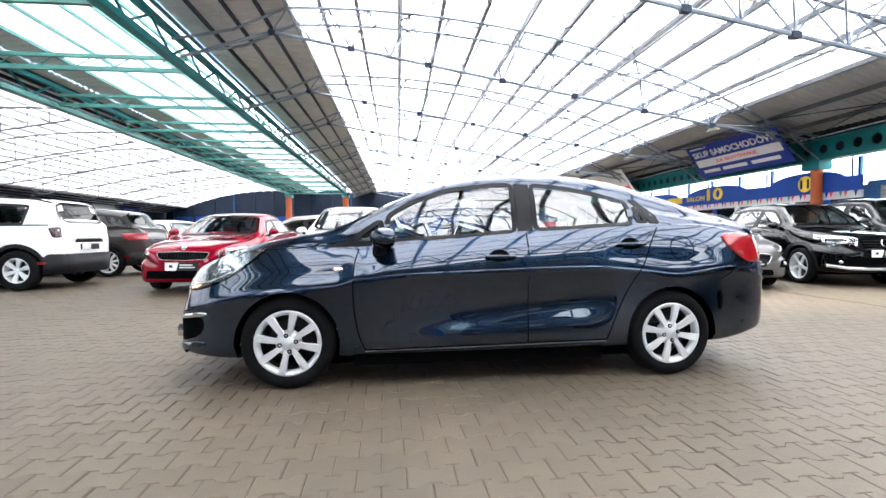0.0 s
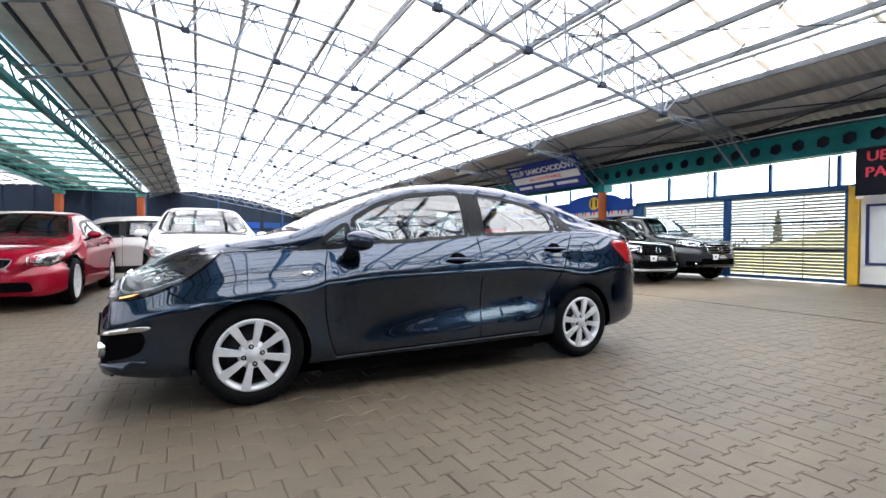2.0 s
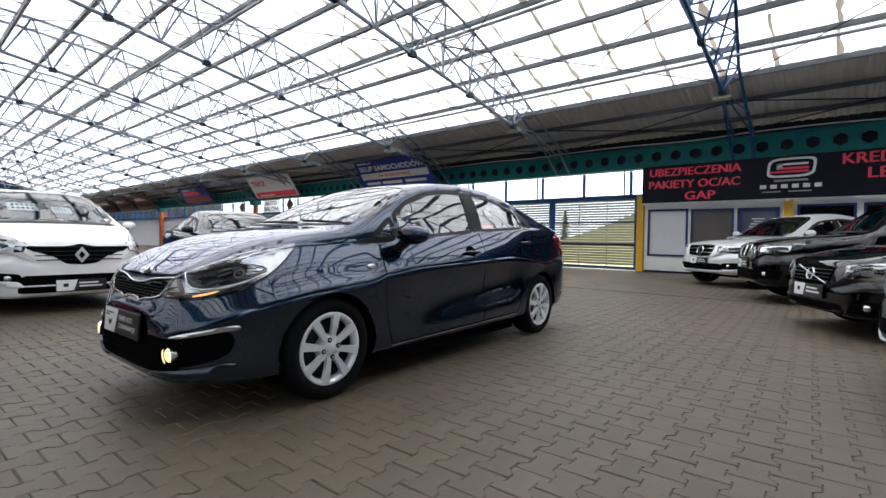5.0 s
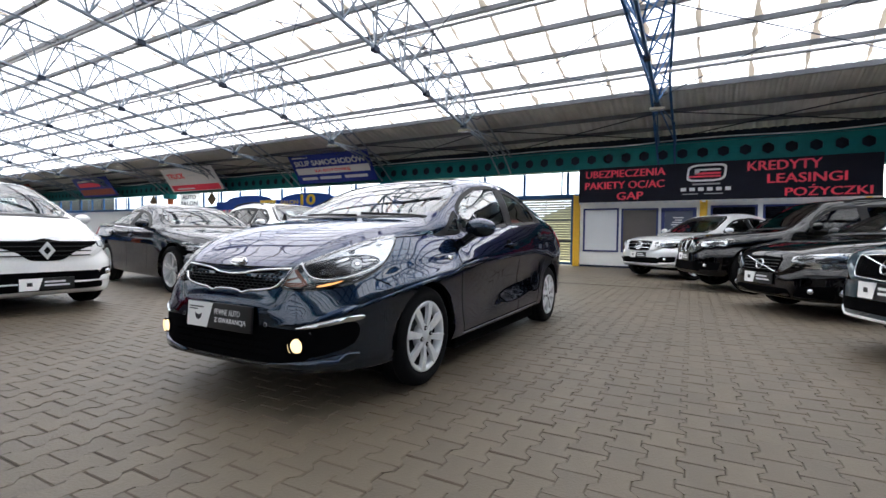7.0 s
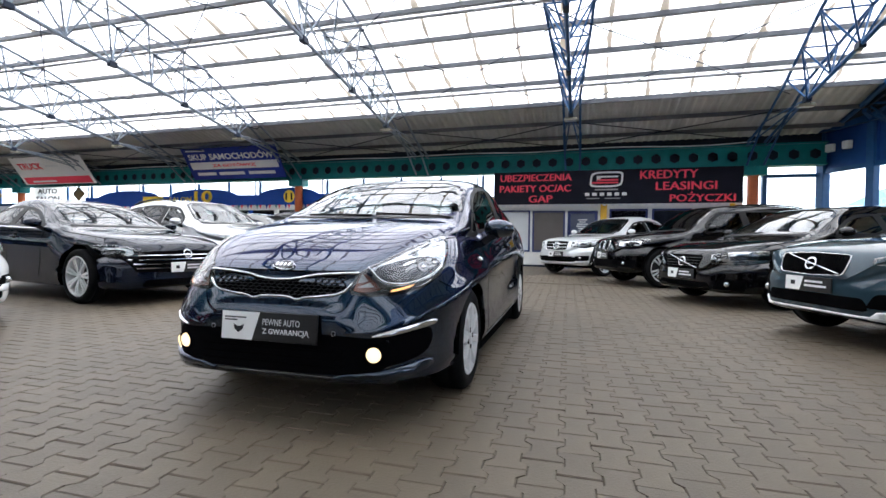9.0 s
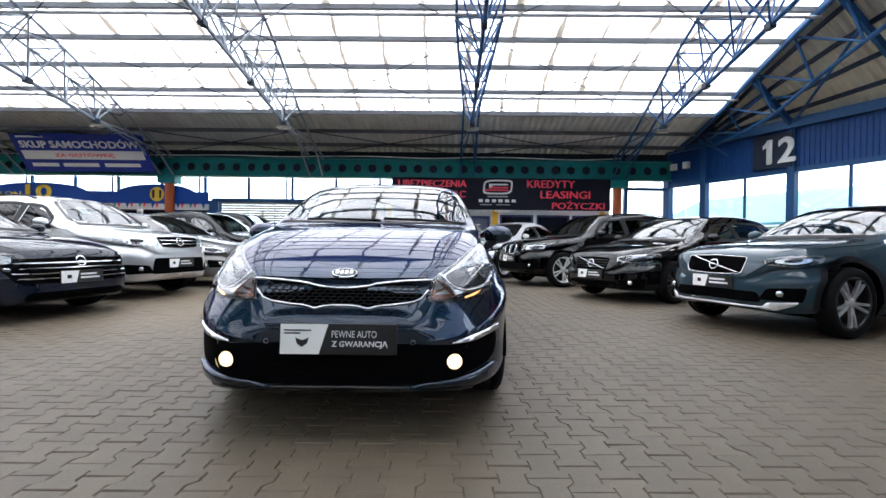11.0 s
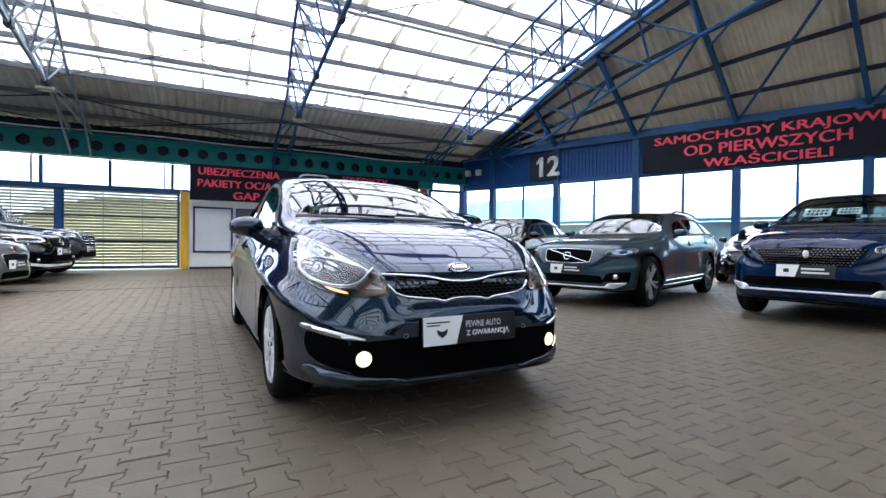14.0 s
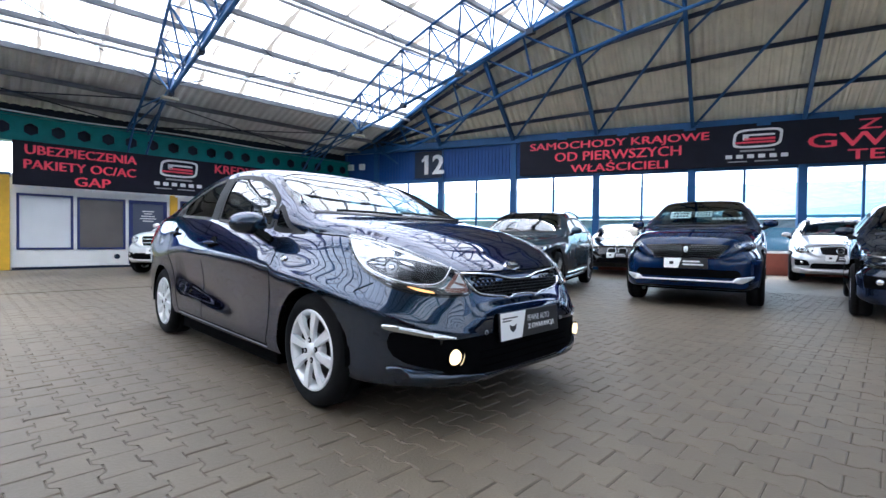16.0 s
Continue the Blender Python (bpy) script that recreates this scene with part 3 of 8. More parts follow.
def build_office():
    # white panelled office front between the gate and the end column
    o = thing("wall_office", None, "white panelled office front with blue windows", "wall", kind="structure")
    holes = [(5.2, 4.08, 0.5, 1.92), (4.0, 2.92, 0.5, 1.9), (2.84, 1.88, 0.08, 1.9), (1.52, 0.36, 0.5, 1.95), (0.24, -0.9, 0.5, 1.95), (-1.0, -1.9, 0.08, 1.95)]
    edges = [5.29]
    for a, b, z0, z1 in holes:
        part("panel", box(12.85, 12.95, a, edges[-1], 0.06, 2.12), M_WHITE, o)
        part("panel", box(12.85, 12.95, b, a, z1, 2.12), M_WHITE, o)
        part("panel", box(12.85, 12.95, b, a, 0.06, z0), M_WHITE, o)
        edges.append(b)
    part("panel", box(12.85, 12.95, -2.3, edges[-1], 0.06, 2.12), M_WHITE, o)
    part("base_rail", box(12.8, 12.98, -2.3, 5.29, 0.0, 0.06), M_STEEL_DARK, o, "dark base rail")
    for i, (a, b, z0, z1) in enumerate(holes):
        if z0 < 0.2:
            d = tagged(thing("door_%d" % (i // 3 + 1), pose(12.86, (a + b) / 2, z0)), "blue framed office door with a tinted pane and notice", "door", kind="structure")
            hw, h = (a - b) / 2, z1 - z0
            for p, q, r, s in ((-hw, hw, 0, 0.75), (-hw, hw, h - 0.1, h), (-hw, -hw + 0.1, 0.75, h - 0.1), (hw - 0.1, hw, 0.75, h - 0.1)):
                part("leaf_frame", box(-0.04, 0.03, p, q, r, s, 0.006), M_FRAME_BLUE, d)
            part("pane", box(-0.005, 0.005, -hw + 0.1, hw - 0.1, 0.75, h - 0.1), M_DOOR_PANE, d)
            bm = bmesh.new()
            add_tube(bm, (-0.1, hw - 0.06, 0.72), (-0.1, -hw + 0.3, 0.72), 0.014, 8)
            add_tube(bm, (-0.1, hw - 0.06, 0.72), (-0.03, hw - 0.06, 0.72), 0.012, 8)
            part("door_handle", bm, M_WHITE, d)
            bm = bmesh.new()
            for k, w in enumerate((0.3, 0.2, 0.34, 0.4, 0.28)):
                add_box(bm, -0.012, -0.007, -w / 2, w / 2, 1.5 - 0.07 * k, 1.53 - 0.07 * k)
            part("notice_lines", bm, M_WHITE_PRINT, d, "pale lines of a notice")
        else:
            framed_window("window_%d" % (i + 1), 12.86, a, b, z0, z1, M_FRAME_BLUE, (M_BLIND, M_PANE_REFLECTION)[i] if i < 2 else M_GLASS_TINT, "blue framed office window with pale blind" if i == 0 else "blue framed office window with dark tinted pane")
    for y in (5.42, 1.70, -2.05):
        p = part("yellow_post", box(12.78, 12.9, y - 0.1, y + 0.1, 0, 2.35 if y > 5 else 2.1, 0.008), M_YELLOW)
        tagged(p, "yellow painted square post of the office front", "post", "yellow posts", "structure")
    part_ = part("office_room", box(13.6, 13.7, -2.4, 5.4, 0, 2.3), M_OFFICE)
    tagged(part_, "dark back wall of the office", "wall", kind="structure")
    # meter lamp on the sill panel
    bm = bmesh.new()
    bmesh.ops.create_cone(bm, cap_ends=True, segments=20, radius1=0.07, radius2=0.06, depth=0.04, matrix=pose(12.83, 3.12, 0.3, 0, 90, 0))
    tagged(part("vent_cap", bm, M_STEEL_DARK), "small round vent cap on the office panel", "vent")


build_office()


def build_signs_east():
    s = thing("banner_office", None, "black banner with red words over the office", "sign")
    bm = bmesh.new()
    # gently rippled cloth
    ny, nz = 60, 8
    grid = [[bm.verts.new((12.47 + 0.012 * math.sin(i * 0.55) + 0.008 * math.sin(i * 0.9 + j), 5.28 - 7.48 * i / ny, 2.09 + 1.09 * j / nz)) for j in range(nz + 1)] for i in range(ny + 1)]
    for i in range(ny):
        for j in range(nz):
            bm.faces.new((grid[i][j], grid[i + 1][j], grid[i + 1][j + 1], grid[i][j + 1]))
    part("cloth", bm, M_BLACK_BANNER, s, smooth=True)
    f = east_face(12.44)
    for words, y, z, w, h in (("UBEZPIECZENIA", 5.06, 2.86, 2.32, 0.225), ("PAKIETY OC/AC", 5.08, 2.50, 2.32, 0.225), ("GAP", 4.1, 2.15, 0.76, 0.235), ("KREDYTY", 0.66, 2.86, 1.62, 0.25), ("LEASINGI", 0.2, 2.5, 1.68, 0.25), ("POŻYCZKI", -0.2, 2.14, 1.78, 0.29)):
        words_on("letters", words, -y, z, w, h, M_RED_PRINT, s, f, "red printed words", stroke=0.022)
    logo(s, f, -2.15, 2.62, 1.0, 0.5)
    # fringe of hooks below
    for k in range(30):
        y = 5.2 - k * 0.25
        part("eyelet_tab", box(12.46, 12.475, y - 0.05, y + 0.05, 2.03, 2.09), M_BLIND, s)


M_LAMP_GREYISH = mat("grey_print", (0.30, 0.30, 0.31), 0.5, noise_amt=0.1)


def logo(parent, f, x, y, w, h):
    """A company mark as plain shapes: a rounded ring, a red bar and pale bars below."""
    bm = bmesh.new()
    pts_o, pts_i = [], []
    for k in range(28):
        a = k * math.tau / 28
        cx, sy = math.cos(a), math.sin(a)
        px = math.copysign(abs(cx) ** 0.45, cx) * w / 2 + 0.12 * sy * w * 0.5
        py = math.copysign(abs(sy) ** 0.45, sy) * h / 2
        pts_o.append(bm.verts.new((x + w / 2 + px, y + h / 2 + py, 0)))
        pts_i.append(bm.verts.new((x + w / 2 + px * 0.88, y + h / 2 + py * 0.78, 0)))
    for k in range(28):
        bm.faces.new((pts_o[k], pts_o[(k + 1) % 28], pts_i[(k + 1) % 28], pts_i[k]))
    add_box(bm, x + 0.2 * w, x + 0.85 * w, y + 0.62 * h, y + 0.72 * h, 0, 0.003)
    add_box(bm, x + 0.2 * w, x + 0.32 * w, y + 0.42 * h, y + 0.72 * h, 0, 0.003)
    bm.transform(f)
    part("mark_ring", bm, M_WHITE_PRINT, parent)
    bm = bmesh.new()
    add_box(bm, x + 0.22 * w, x + 0.86 * w, y + 0.4 * h, y + 0.52 * h, 0, 0.003)
    add_box(bm, x + 0.05 * w, x + 0.86 * w, y + 0.24 * h, y + 0.34 * h, 0, 0.003)
    bm.transform(f)
    part("mark_bar", bm, M_RED_PRINT, parent, "red bar of the mark")
    part("mark_small_bar", box(x + 0.15 * w, x + 0.85 * w, y - 0.2 * h, y - 0.1 * h, 0, 0.003, m=f), M_LAMP_GREYISH, parent)
    for k in range(6):
        part("mark_letter_bar", box(x - 0.15 * w + k * 0.225 * w, x - 0.01 * w + k * 0.225 * w, y - 0.54 * h, y - 0.34 * h, 0, 0.003, m=f), M_WHITE_PRINT, parent)
    for k in range(2):
        part("mark_lower_bar", box(x - 0.1 * w + k * 0.55 * w, x + 0.3 * w + k * 0.62 * w, y - 0.74 * h, y - 0.68 * h, 0, 0.003, m=f), M_LAMP_GREYISH, parent)


build_signs_east()


def build_gate():
    # slatted gate, clerestory above it, greenery outside
    for name, y0, y1 in (("gate_leaf", 11.45, 8.5), ("gate_leaf", 8.42, 5.55)):
        g = thing(name, None, "blue framed gate leaf with level galvanised slats", "gate", "gate leaves")
        for a, b, c, d in ((y1, y1 + 0.07, 0.03, 2.36), (y0 - 0.07, y0, 0.03, 2.36), (y1 + 0.07, y0 - 0.07, 0.03, 0.12), (y1 + 0.07, y0 - 0.07, 2.28, 2.36)):
            part("gate_frame", box(12.86, 12.92, a, b, c, d, 0.006), M_STEEL_BLUE, g)
        z = 0.17
        while z < 2.25:
            part("slat", box(12.885, 12.9, y1 + 0.07, y0 - 0.07, z, z + 0.068), M_SLAT, g)
            z += 0.085
        for zr in (0.80, 1.52):
            part("mid_rail", box(12.86, 12.884, y1 + 0.07, y0 - 0.07, zr, zr + 0.05), M_STEEL_DARK, g)
        for kr in (1, 2):
            ym = y1 + (y0 - y1) * kr / 3
            part("upright_bar", box(12.9, 12.92, ym - 0.012, ym + 0.012, 0.12, 2.28), M_STEEL_DARK, g)
    p = part("gate_meeting_post", box(12.85, 12.93, 8.42, 8.5, 0, 2.36), M_STEEL_BLUE)
    tagged(p, "blue steel post between the two gate leaves", "post", kind="structure")
    p = part("gate_pillar", box(12.84, 12.98, 11.47, 11.86, 0, 2.3), M_STEEL_BLUE)
    tagged(p, "blue steel pillar between the gate and the kiosks", "post", kind="structure")
    p = part("corner_panel", box(12.88, 12.95, 5.26, 5.5, 0, 2.4), M_WHITE)
    tagged(p, "narrow white wall panel beside the yellow post", "wall", kind="structure")
    p = part("yellow_gate_post", box(12.82, 12.96, 5.5, 5.54, 0, 2.4), M_YELLOW)
    tagged(p, "yellow painted gate post", "post", kind="structure")


def build_clerestory():
    c = thing("window_row_east", None, "row of clear clerestory windows under the girder", "window", kind="structure")
    part("window_sill", box(12.84, 12.94, 5.3, 11.7, 2.3, 2.42), M_STEEL_BLUE, c)
    part("window_sill", box(12.84, 12.94, 24.7, 60, 2.3, 2.42), M_STEEL_BLUE, c)
    y = 60.0
    k = 0
    while y > 5.3:
        part("mullion", box(12.85, 12.93, y - 0.04, y + 0.04, 2.42, 3.15), M_STEEL_BLUE, c)
        if k % 2:
            part("hanger", box(12.84, 12.88, y - 0.02 + 0.2, y + 0.02 + 0.2, 2.42, 3.15), M_STEEL_DARK, c)
        y -= 1.55
        k += 1
    part("pane", box(12.885, 12.89, 5.29, 60, 2.42, 3.15), M_GLASS, c).visible_shadow = False
    # glazed corner beyond the last column
    w = thing("window_corner", None, "tall clear corner window in blue steel frames", "window", kind="structure")
    for y in (-2.85, -4.3):
        part("mullion", box(12.8, 12.95, y - 0.06, y + 0.06, 0, 3.2), M_STEEL_BLUE, w)
    part("transom", box(12.82, 12.93, -4.24, -2.91, 2.85, 2.95), M_STEEL_BLUE, w)
    part("transom", box(12.82, 12.93, -4.24, -2.91, 0.0, 0.3), M_STEEL_BLUE, w)
    part("pane", box(12.87, 12.875, -4.24, -2.91, 0.3, 2.85), M_GLASS, w).visible_shadow = False


build_gate()
build_clerestory()


def build_kiosks():
    # blue fronted sales kiosks north of the gate
    k = thing("kiosk_front", None, "cobalt blue kiosk front with arched fascia and shop windows", "kiosk")
    bm = bmesh.new()
    ys = [24.6 - 0.16 * i for i in range(81)]
    def top(y):
        return 2.62 + 0.28 * max(0, 1 - ((y - 22.0) / 1.7) ** 2) ** 0.5 + 0.28 * max(0, 1 - ((y - 17.9) / 1.7) ** 2) ** 0.5 + 0.26 * max(0, 1 - ((y - 13.65) / 1.3) ** 2) ** 0.5
    prev = None
    for y in ys:
        c = [bm.verts.new(p) for p in ((12.77, y, 2.2), (12.77, y, top(y)), (12.83, y, top(y)), (12.83, y, 2.2))]
        if prev:
            for i in range(4):
                bm.faces.new((prev[i], c[i], c[(i + 1) % 4], prev[(i + 1) % 4]))
        prev = c
    part("fascia", bm, M_KIOSK, k)
    part("wall_panel", box(13.05, 13.12, 11.8, 24.6, 0.0, 0.5), M_WHITE, k)
    part("shop_window", box(13.08, 13.09, 11.8, 24.6, 0.5, 2.08), M_GLASS_TINT, k)
    for i in range(11):
        y = 11.85 + 1.27 * i
        part("pilaster", box(13.02, 13.14, y - 0.09, y + 0.09, 0.0, 2.08), M_KIOSK if i % 2 else M_WHITE, k)
    part("awning_strip", box(12.80, 12.98, 11.8, 24.6, 2.0, 2.2), M_WHITE, k)
    # coloured pennants under the fascia
    cols = (M_RED_PRINT, M_WHITE_PRINT, M_TEAL_PALE, M_RED_PRINT, M_WHITE_PRINT, M_KIOSK)
    for i in range(84):
        bm = bmesh.new()
        y = 24.4 - i * 0.15
        a, b, c = bm.verts.new((12.765, y - 0.06, 2.2)), bm.verts.new((12.765, y + 0.06, 2.2)), bm.verts.new((12.755, y, 2.03))
        bm.faces.new((a, b, c))
        part("pennant", bm, cols[i % 6], k)
    f = east_face(12.765)
    words_on("letters", "SALON", -19.65, 2.38, 1.2, 0.2, M_YEL_PRINT, k, f, "yellow fascia letters", bold=0.02)
    words_on("letters", "10", -18.3, 2.33, 0.95, 0.5, M_YEL_PRINT, k, f, "yellow number", bold=0.03)
    bm = bmesh.new()
    bmesh.ops.create_cone(bm, cap_ends=True, segments=28, radius1=0.25, radius2=0.25, depth=0.02, matrix=f @ pose(-13.6, 2.53, 0.005))
    part("number_disc", bm, M_YEL_PRINT, k)
    words_on("letters", "11", -13.76, 2.39, 0.32, 0.28, M_DARK, k, f @ pose(0, 0, 0.02), "blue number on the disc", bold=0.03)
    part("notice_panel", box(12.75, 12.768, 20.0, 21.1, 2.36, 2.62), M_YEL_PRINT, k, "small yellow panel")
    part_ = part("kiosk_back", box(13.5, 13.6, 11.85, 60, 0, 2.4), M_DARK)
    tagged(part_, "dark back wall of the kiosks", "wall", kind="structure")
    # more fronts further on
    k2 = thing("far_kiosk_front", None, "white and blue kiosk front with sign boards", "kiosk")
    part("wall_panel", box(12.98, 13.1, 24.7, 60, 0, 2.3), M_BLIND, k2)
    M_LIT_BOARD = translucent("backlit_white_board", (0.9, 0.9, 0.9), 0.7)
    part("board", box(12.79, 12.82, 26.1, 28.0, 2.42, 3.18), M_LIT_BOARD, k2, "white sign board in the window")
    words_on("letters", "AUTO", -27.75, 2.86, 1.3, 0.23, M_DARK, k2, east_face(12.785), bold=0.02)
    words_on("letters", "SALON", -27.85, 2.50, 1.55, 0.23, M_DARK, k2, east_face(12.785), bold=0.02)
    for cy in (25.07, 30.7):
        bm = bmesh.new()
        v = [bm.verts.new((12.8 + dx, cy + a, 2.82 + b)) for dx in (0, 0.02) for a, b in ((0.4, 0), (0, 0.36), (-0.4, 0), (0, -0.36))]
        bm.faces.new(v[:4])
        bm.faces.new(v[:3:-1])
        for e in range(4):
            bm.faces.new((v[e], v[4 + e], v[4 + (e + 1) % 4], v[(e + 1) % 4]))
        part("diamond", bm, M_GOLD, k2, "gold and brown diamond emblem")


M_GOLD = mat("brown_gold_print", (0.16, 0.10, 0.03), 0.5, noise_amt=0.6, noise_scale=9)


def hung_banner(y0, y1, base, stripe, words, label):
    """A printed board hung aslant from the eaves; its top leans into the hall."""
    b = thing("hung_banner", None, label, "sign", "hung banners")
    top, bot = Vector((11.35, 0, 4.3)), Vector((12.1, 0, 3.2))
    up = (top - bot).normalized()
    nrm = Vector((-up.z, 0, up.x))
    f = Matrix(((0, up.x, nrm.x, bot.x), (-1, 0, 0, 0), (0, up.z, nrm.z, bot.z), (0, 0, 0, 1)))
    h = (top - bot).length
    part("board", box(-y0, -y1, 0, h, -0.03, 0, m=f), base, b)
    if stripe:
        part("stripe", box(-y0 + 0.15, -y1 - 0.15, h * stripe[0], h * stripe[1], 0, 0.004, m=f), stripe[2], b)
    for w, x, y, ww, hh, mm in words:
        if w:
            words_on("letters", w, -y0 + x, y, ww, hh, mm, b, f @ pose(0, 0, 0.006), bold=0.03)
        else:
            part("writing_bar", box(-y0 + x, -y0 + x + ww, y, y + hh, 0.006, 0.009, m=f), mm, b)
    bm = bmesh.new()
    for yy in (y0 - 0.3, y1 + 0.3):
        add_tube(bm, (11.35, yy, 4.28), (11.35, yy, roof_z(11.35)), 0.015, 5)
        add_tube(bm, (12.1, yy, 3.25), (12.5, yy, 3.3), 0.015, 5)
    part("hangers", bm, M_STEEL_DARK, b)


def build_hung():
    hung_banner(17.6, 13.25, M_BLUE_BANNER, (0.33, 0.56, M_WHITE_PRINT), (("SKUP SAMOCHODÓW", 0.2, 0.84, 3.95, 0.31, M_WHITE_PRINT), ("ZA GOTÓWKĘ", 1.2, 0.5, 2.0, 0.18, M_RED_PRINT), ("", 0.3, 0.18, 0.9, 0.13, M_WHITE_PRINT), ("", 1.35, 0.18, 1.2, 0.13, M_WHITE_PRINT), ("", 2.75, 0.18, 1.2, 0.13, M_WHITE_PRINT), ("", 0.2, 1.2, 0.9, 0.06, M_WHITE_PRINT)), "blue car buying banner hung aslant under the eaves")
    hung_banner(27.4, 23.0, M_WHITE_PRINT, (0.03, 0.28, M_RED_PRINT), (("TRUCK", 0.3, 0.75, 1.5, 0.32, M_RED_PRINT), ("", 2.0, 0.85, 0.8, 0.1, M_BLIND), ("", 0.6, 0.12, 1.5, 0.08, M_WHITE_PRINT)), "white and red truck banner hung aslant under the eaves")
    hung_banner(37.5, 33.2, M_BLUE_BANNER, (0.1, 0.4, M_DADO), (("", 0.4, 0.7, 2.6, 0.3, M_RED_PRINT), ("", 0.5, 1.05, 2.2, 0.1, M_WHITE_PRINT)), "dark blue banner with faded print hung under the eaves")
    for y in (44, 49, 54):
        hung_banner(y + 3.6, y, M_DADO, (0.1, 0.45, M_BLACK_BANNER), (("", 0.4, 0.75, 2.4, 0.25, M_WHITE_PRINT),), "dark red banner with faded print far down the hall")


build_kiosks()
build_hung()


# ---- glazed oblique end wall ----
def build_gable():
    w = thing("wall_south", GABLE_M.copy(), "glazed end wall with blue steel columns and fascia", "wall", kind="structure")
    S0, S1 = -4.35, 21.0
    for k in range(9):
        s = -2.9 + 2.64 * k
        part("column", box(s - 0.1, s + 0.1, -0.05, 0.15, 0, 4.3, 0.008), M_STEEL_BLUE, w)
        part("pane", box(s + 0.1, s + 2.54, 0.03, 0.036, 0.66, 2.93), M_GLASS, w).visible_shadow = False
        part("mullion", box(s + 1.29, s + 1.35, 0.0, 0.06, 0.66, 2.93), M_STEEL_BLUE, w)
        part("dado", box(s + 0.1, s + 2.54, -0.02, 0.08, 0, 0.6), M_DADO, w, "red-brown low wall")
        part("window_sill", box(s + 0.1, s + 2.54, -0.03, 0.12, 0.6, 0.66), M_WHITE, w)
        part("head_rail", box(s + 0.1, s + 2.54, -0.03, 0.1, 2.93, 3.05), M_STEEL_BLUE, w)
        bm = bmesh.new()
        n = 20
        for j in range(n):
            a = s + 0.1 + 2.44 * j / n
            add_box(bm, a, a + 0.07, 0.03, 0.07, 3.05, 4.1)
            add_box(bm, a + 0.07, a + 2.44 / n, 0.03, 0.05, 3.05, 4.1)
        part("cladding", bm, M_CLAD_BLUE, w)
    part("column", box(S0 - 0.12, S0 + 0.12, -0.1, 0.14, 0, 4.1, 0.008), M_STEEL_BLUE, w)
    part("pane", box(S0 + 0.12, -3.0, 0.03, 0.036, 0.66, 2.93), M_GLASS, w).visible_shadow = False
    part("dado", box(S0 + 0.12, -3.0, -0.02, 0.08, 0, 0.6), M_DADO, w, "red-brown low wall")
    part("head_rail", box(S0 + 0.12, -3.0, -0.03, 0.1, 2.93, 3.05), M_STEEL_BLUE, w)
    part("cladding", box(S0 + 0.12, -3.0, 0.03, 0.06, 3.05, 4.1), M_CLAD_BLUE, w)
    part("top_beam", box(S0, S1, -0.1, 0.2, 4.1, 4.34), M_STEEL_BLUE, w)
    # banner with red words
    b = thing("banner_end_wall", GABLE_M.copy(), "black banner with red words along the end wall", "sign")
    bm = bmesh.new()
    n = 90
    grid = [[bm.verts.new((2.62 + 12.9 * i / n, 0.21 + 0.012 * math.sin(i * 0.5), 3.0 + 1.12 * j / 4 + 0.10 * (i / n) * (j / 4))) for j in range(5)] for i in range(n + 1)]
    for i in range(n):
        for j in range(4):
            bm.faces.new((grid[i][j], grid[i][j + 1], grid[i + 1][j + 1], grid[i + 1][j]))
    part("cloth", bm, M_BLACK_BANNER, b, smooth=True)
    f = Matrix(((1, 0, 0, 0), (0, 0, 1, 0.235), (0, 1, 0, 0), (0, 0, 0, 1)))
    for words, x, z, ww, hh in (("SAMOCHODY KRAJOWE", 2.95, 3.72, 5.1, 0.29), ("OD PIERWSZYCH", 3.75, 3.4, 3.6, 0.28), ("WŁAŚCICIELI", 4.25, 3.04, 2.75, 0.32), ("Z 3 L", 11.4, 3.82, 1.6, 0.26), ("GWAR", 10.35, 3.4, 2.9, 0.36), ("TECH", 11.2, 3.06, 1.7, 0.26)):
        words_on("letters", words, x, z, ww, hh, M_RED_PRINT, b, f, "red printed words", stroke=0.022)
    logo(b, f, 8.65, 3.5, 1.15, 0.52)
    # number board
    nb = thing("number_board", GABLE_M.copy(), "dark board with a large white number", "sign")
    part("board", box(-1.25, -0.2, 0.16, 0.19, 3.08, 4.02, 0.005), M_STEEL_DARK, nb)
    words_on("letters", "12", -0.86, 3.2, 0.74, 0.68, M_WHITE_PRINT, nb, f @ pose(0, 0, -0.03), "white number", bold=0.02, stroke=0.035)
    bm = bmesh.new()
    bm.faces.new([bm.verts.new((x, z, 0)) for x, z in ((-0.965, 3.73), (-0.965, 3.63), (-0.84, 3.70), (-0.84, 3.86))])
    r = bmesh.ops.extrude_face_region(bm, geom=bm.faces[:])
    for v in r["geom"]:
        if isinstance(v, bmesh.types.BMVert):
            v.co.z += 0.005
    bm.transform(f @ pose(0, 0, -0.03))
    part("digit_flag", bm, M_WHITE_PRINT, nb)
    # two small flood lamps by the corner
    for s in (-4.0, -3.5):
        l = tagged(part("flood_lamp", box(s - 0.1, s + 0.1, 0.1, 0.24, 3.5, 3.72, 0.02, m=GABLE_M), M_CABLE), "small square grey flood lamp on the wall", "lamp", "corner lamps")
    l = part("exit_sign", box(-3.9, -3.45, 0.06, 0.08, 1.45, 1.62, m=GABLE_M), M_YEL_PRINT)
    tagged(l, "small yellow-green notice on the corner window", "sign")


build_gable()


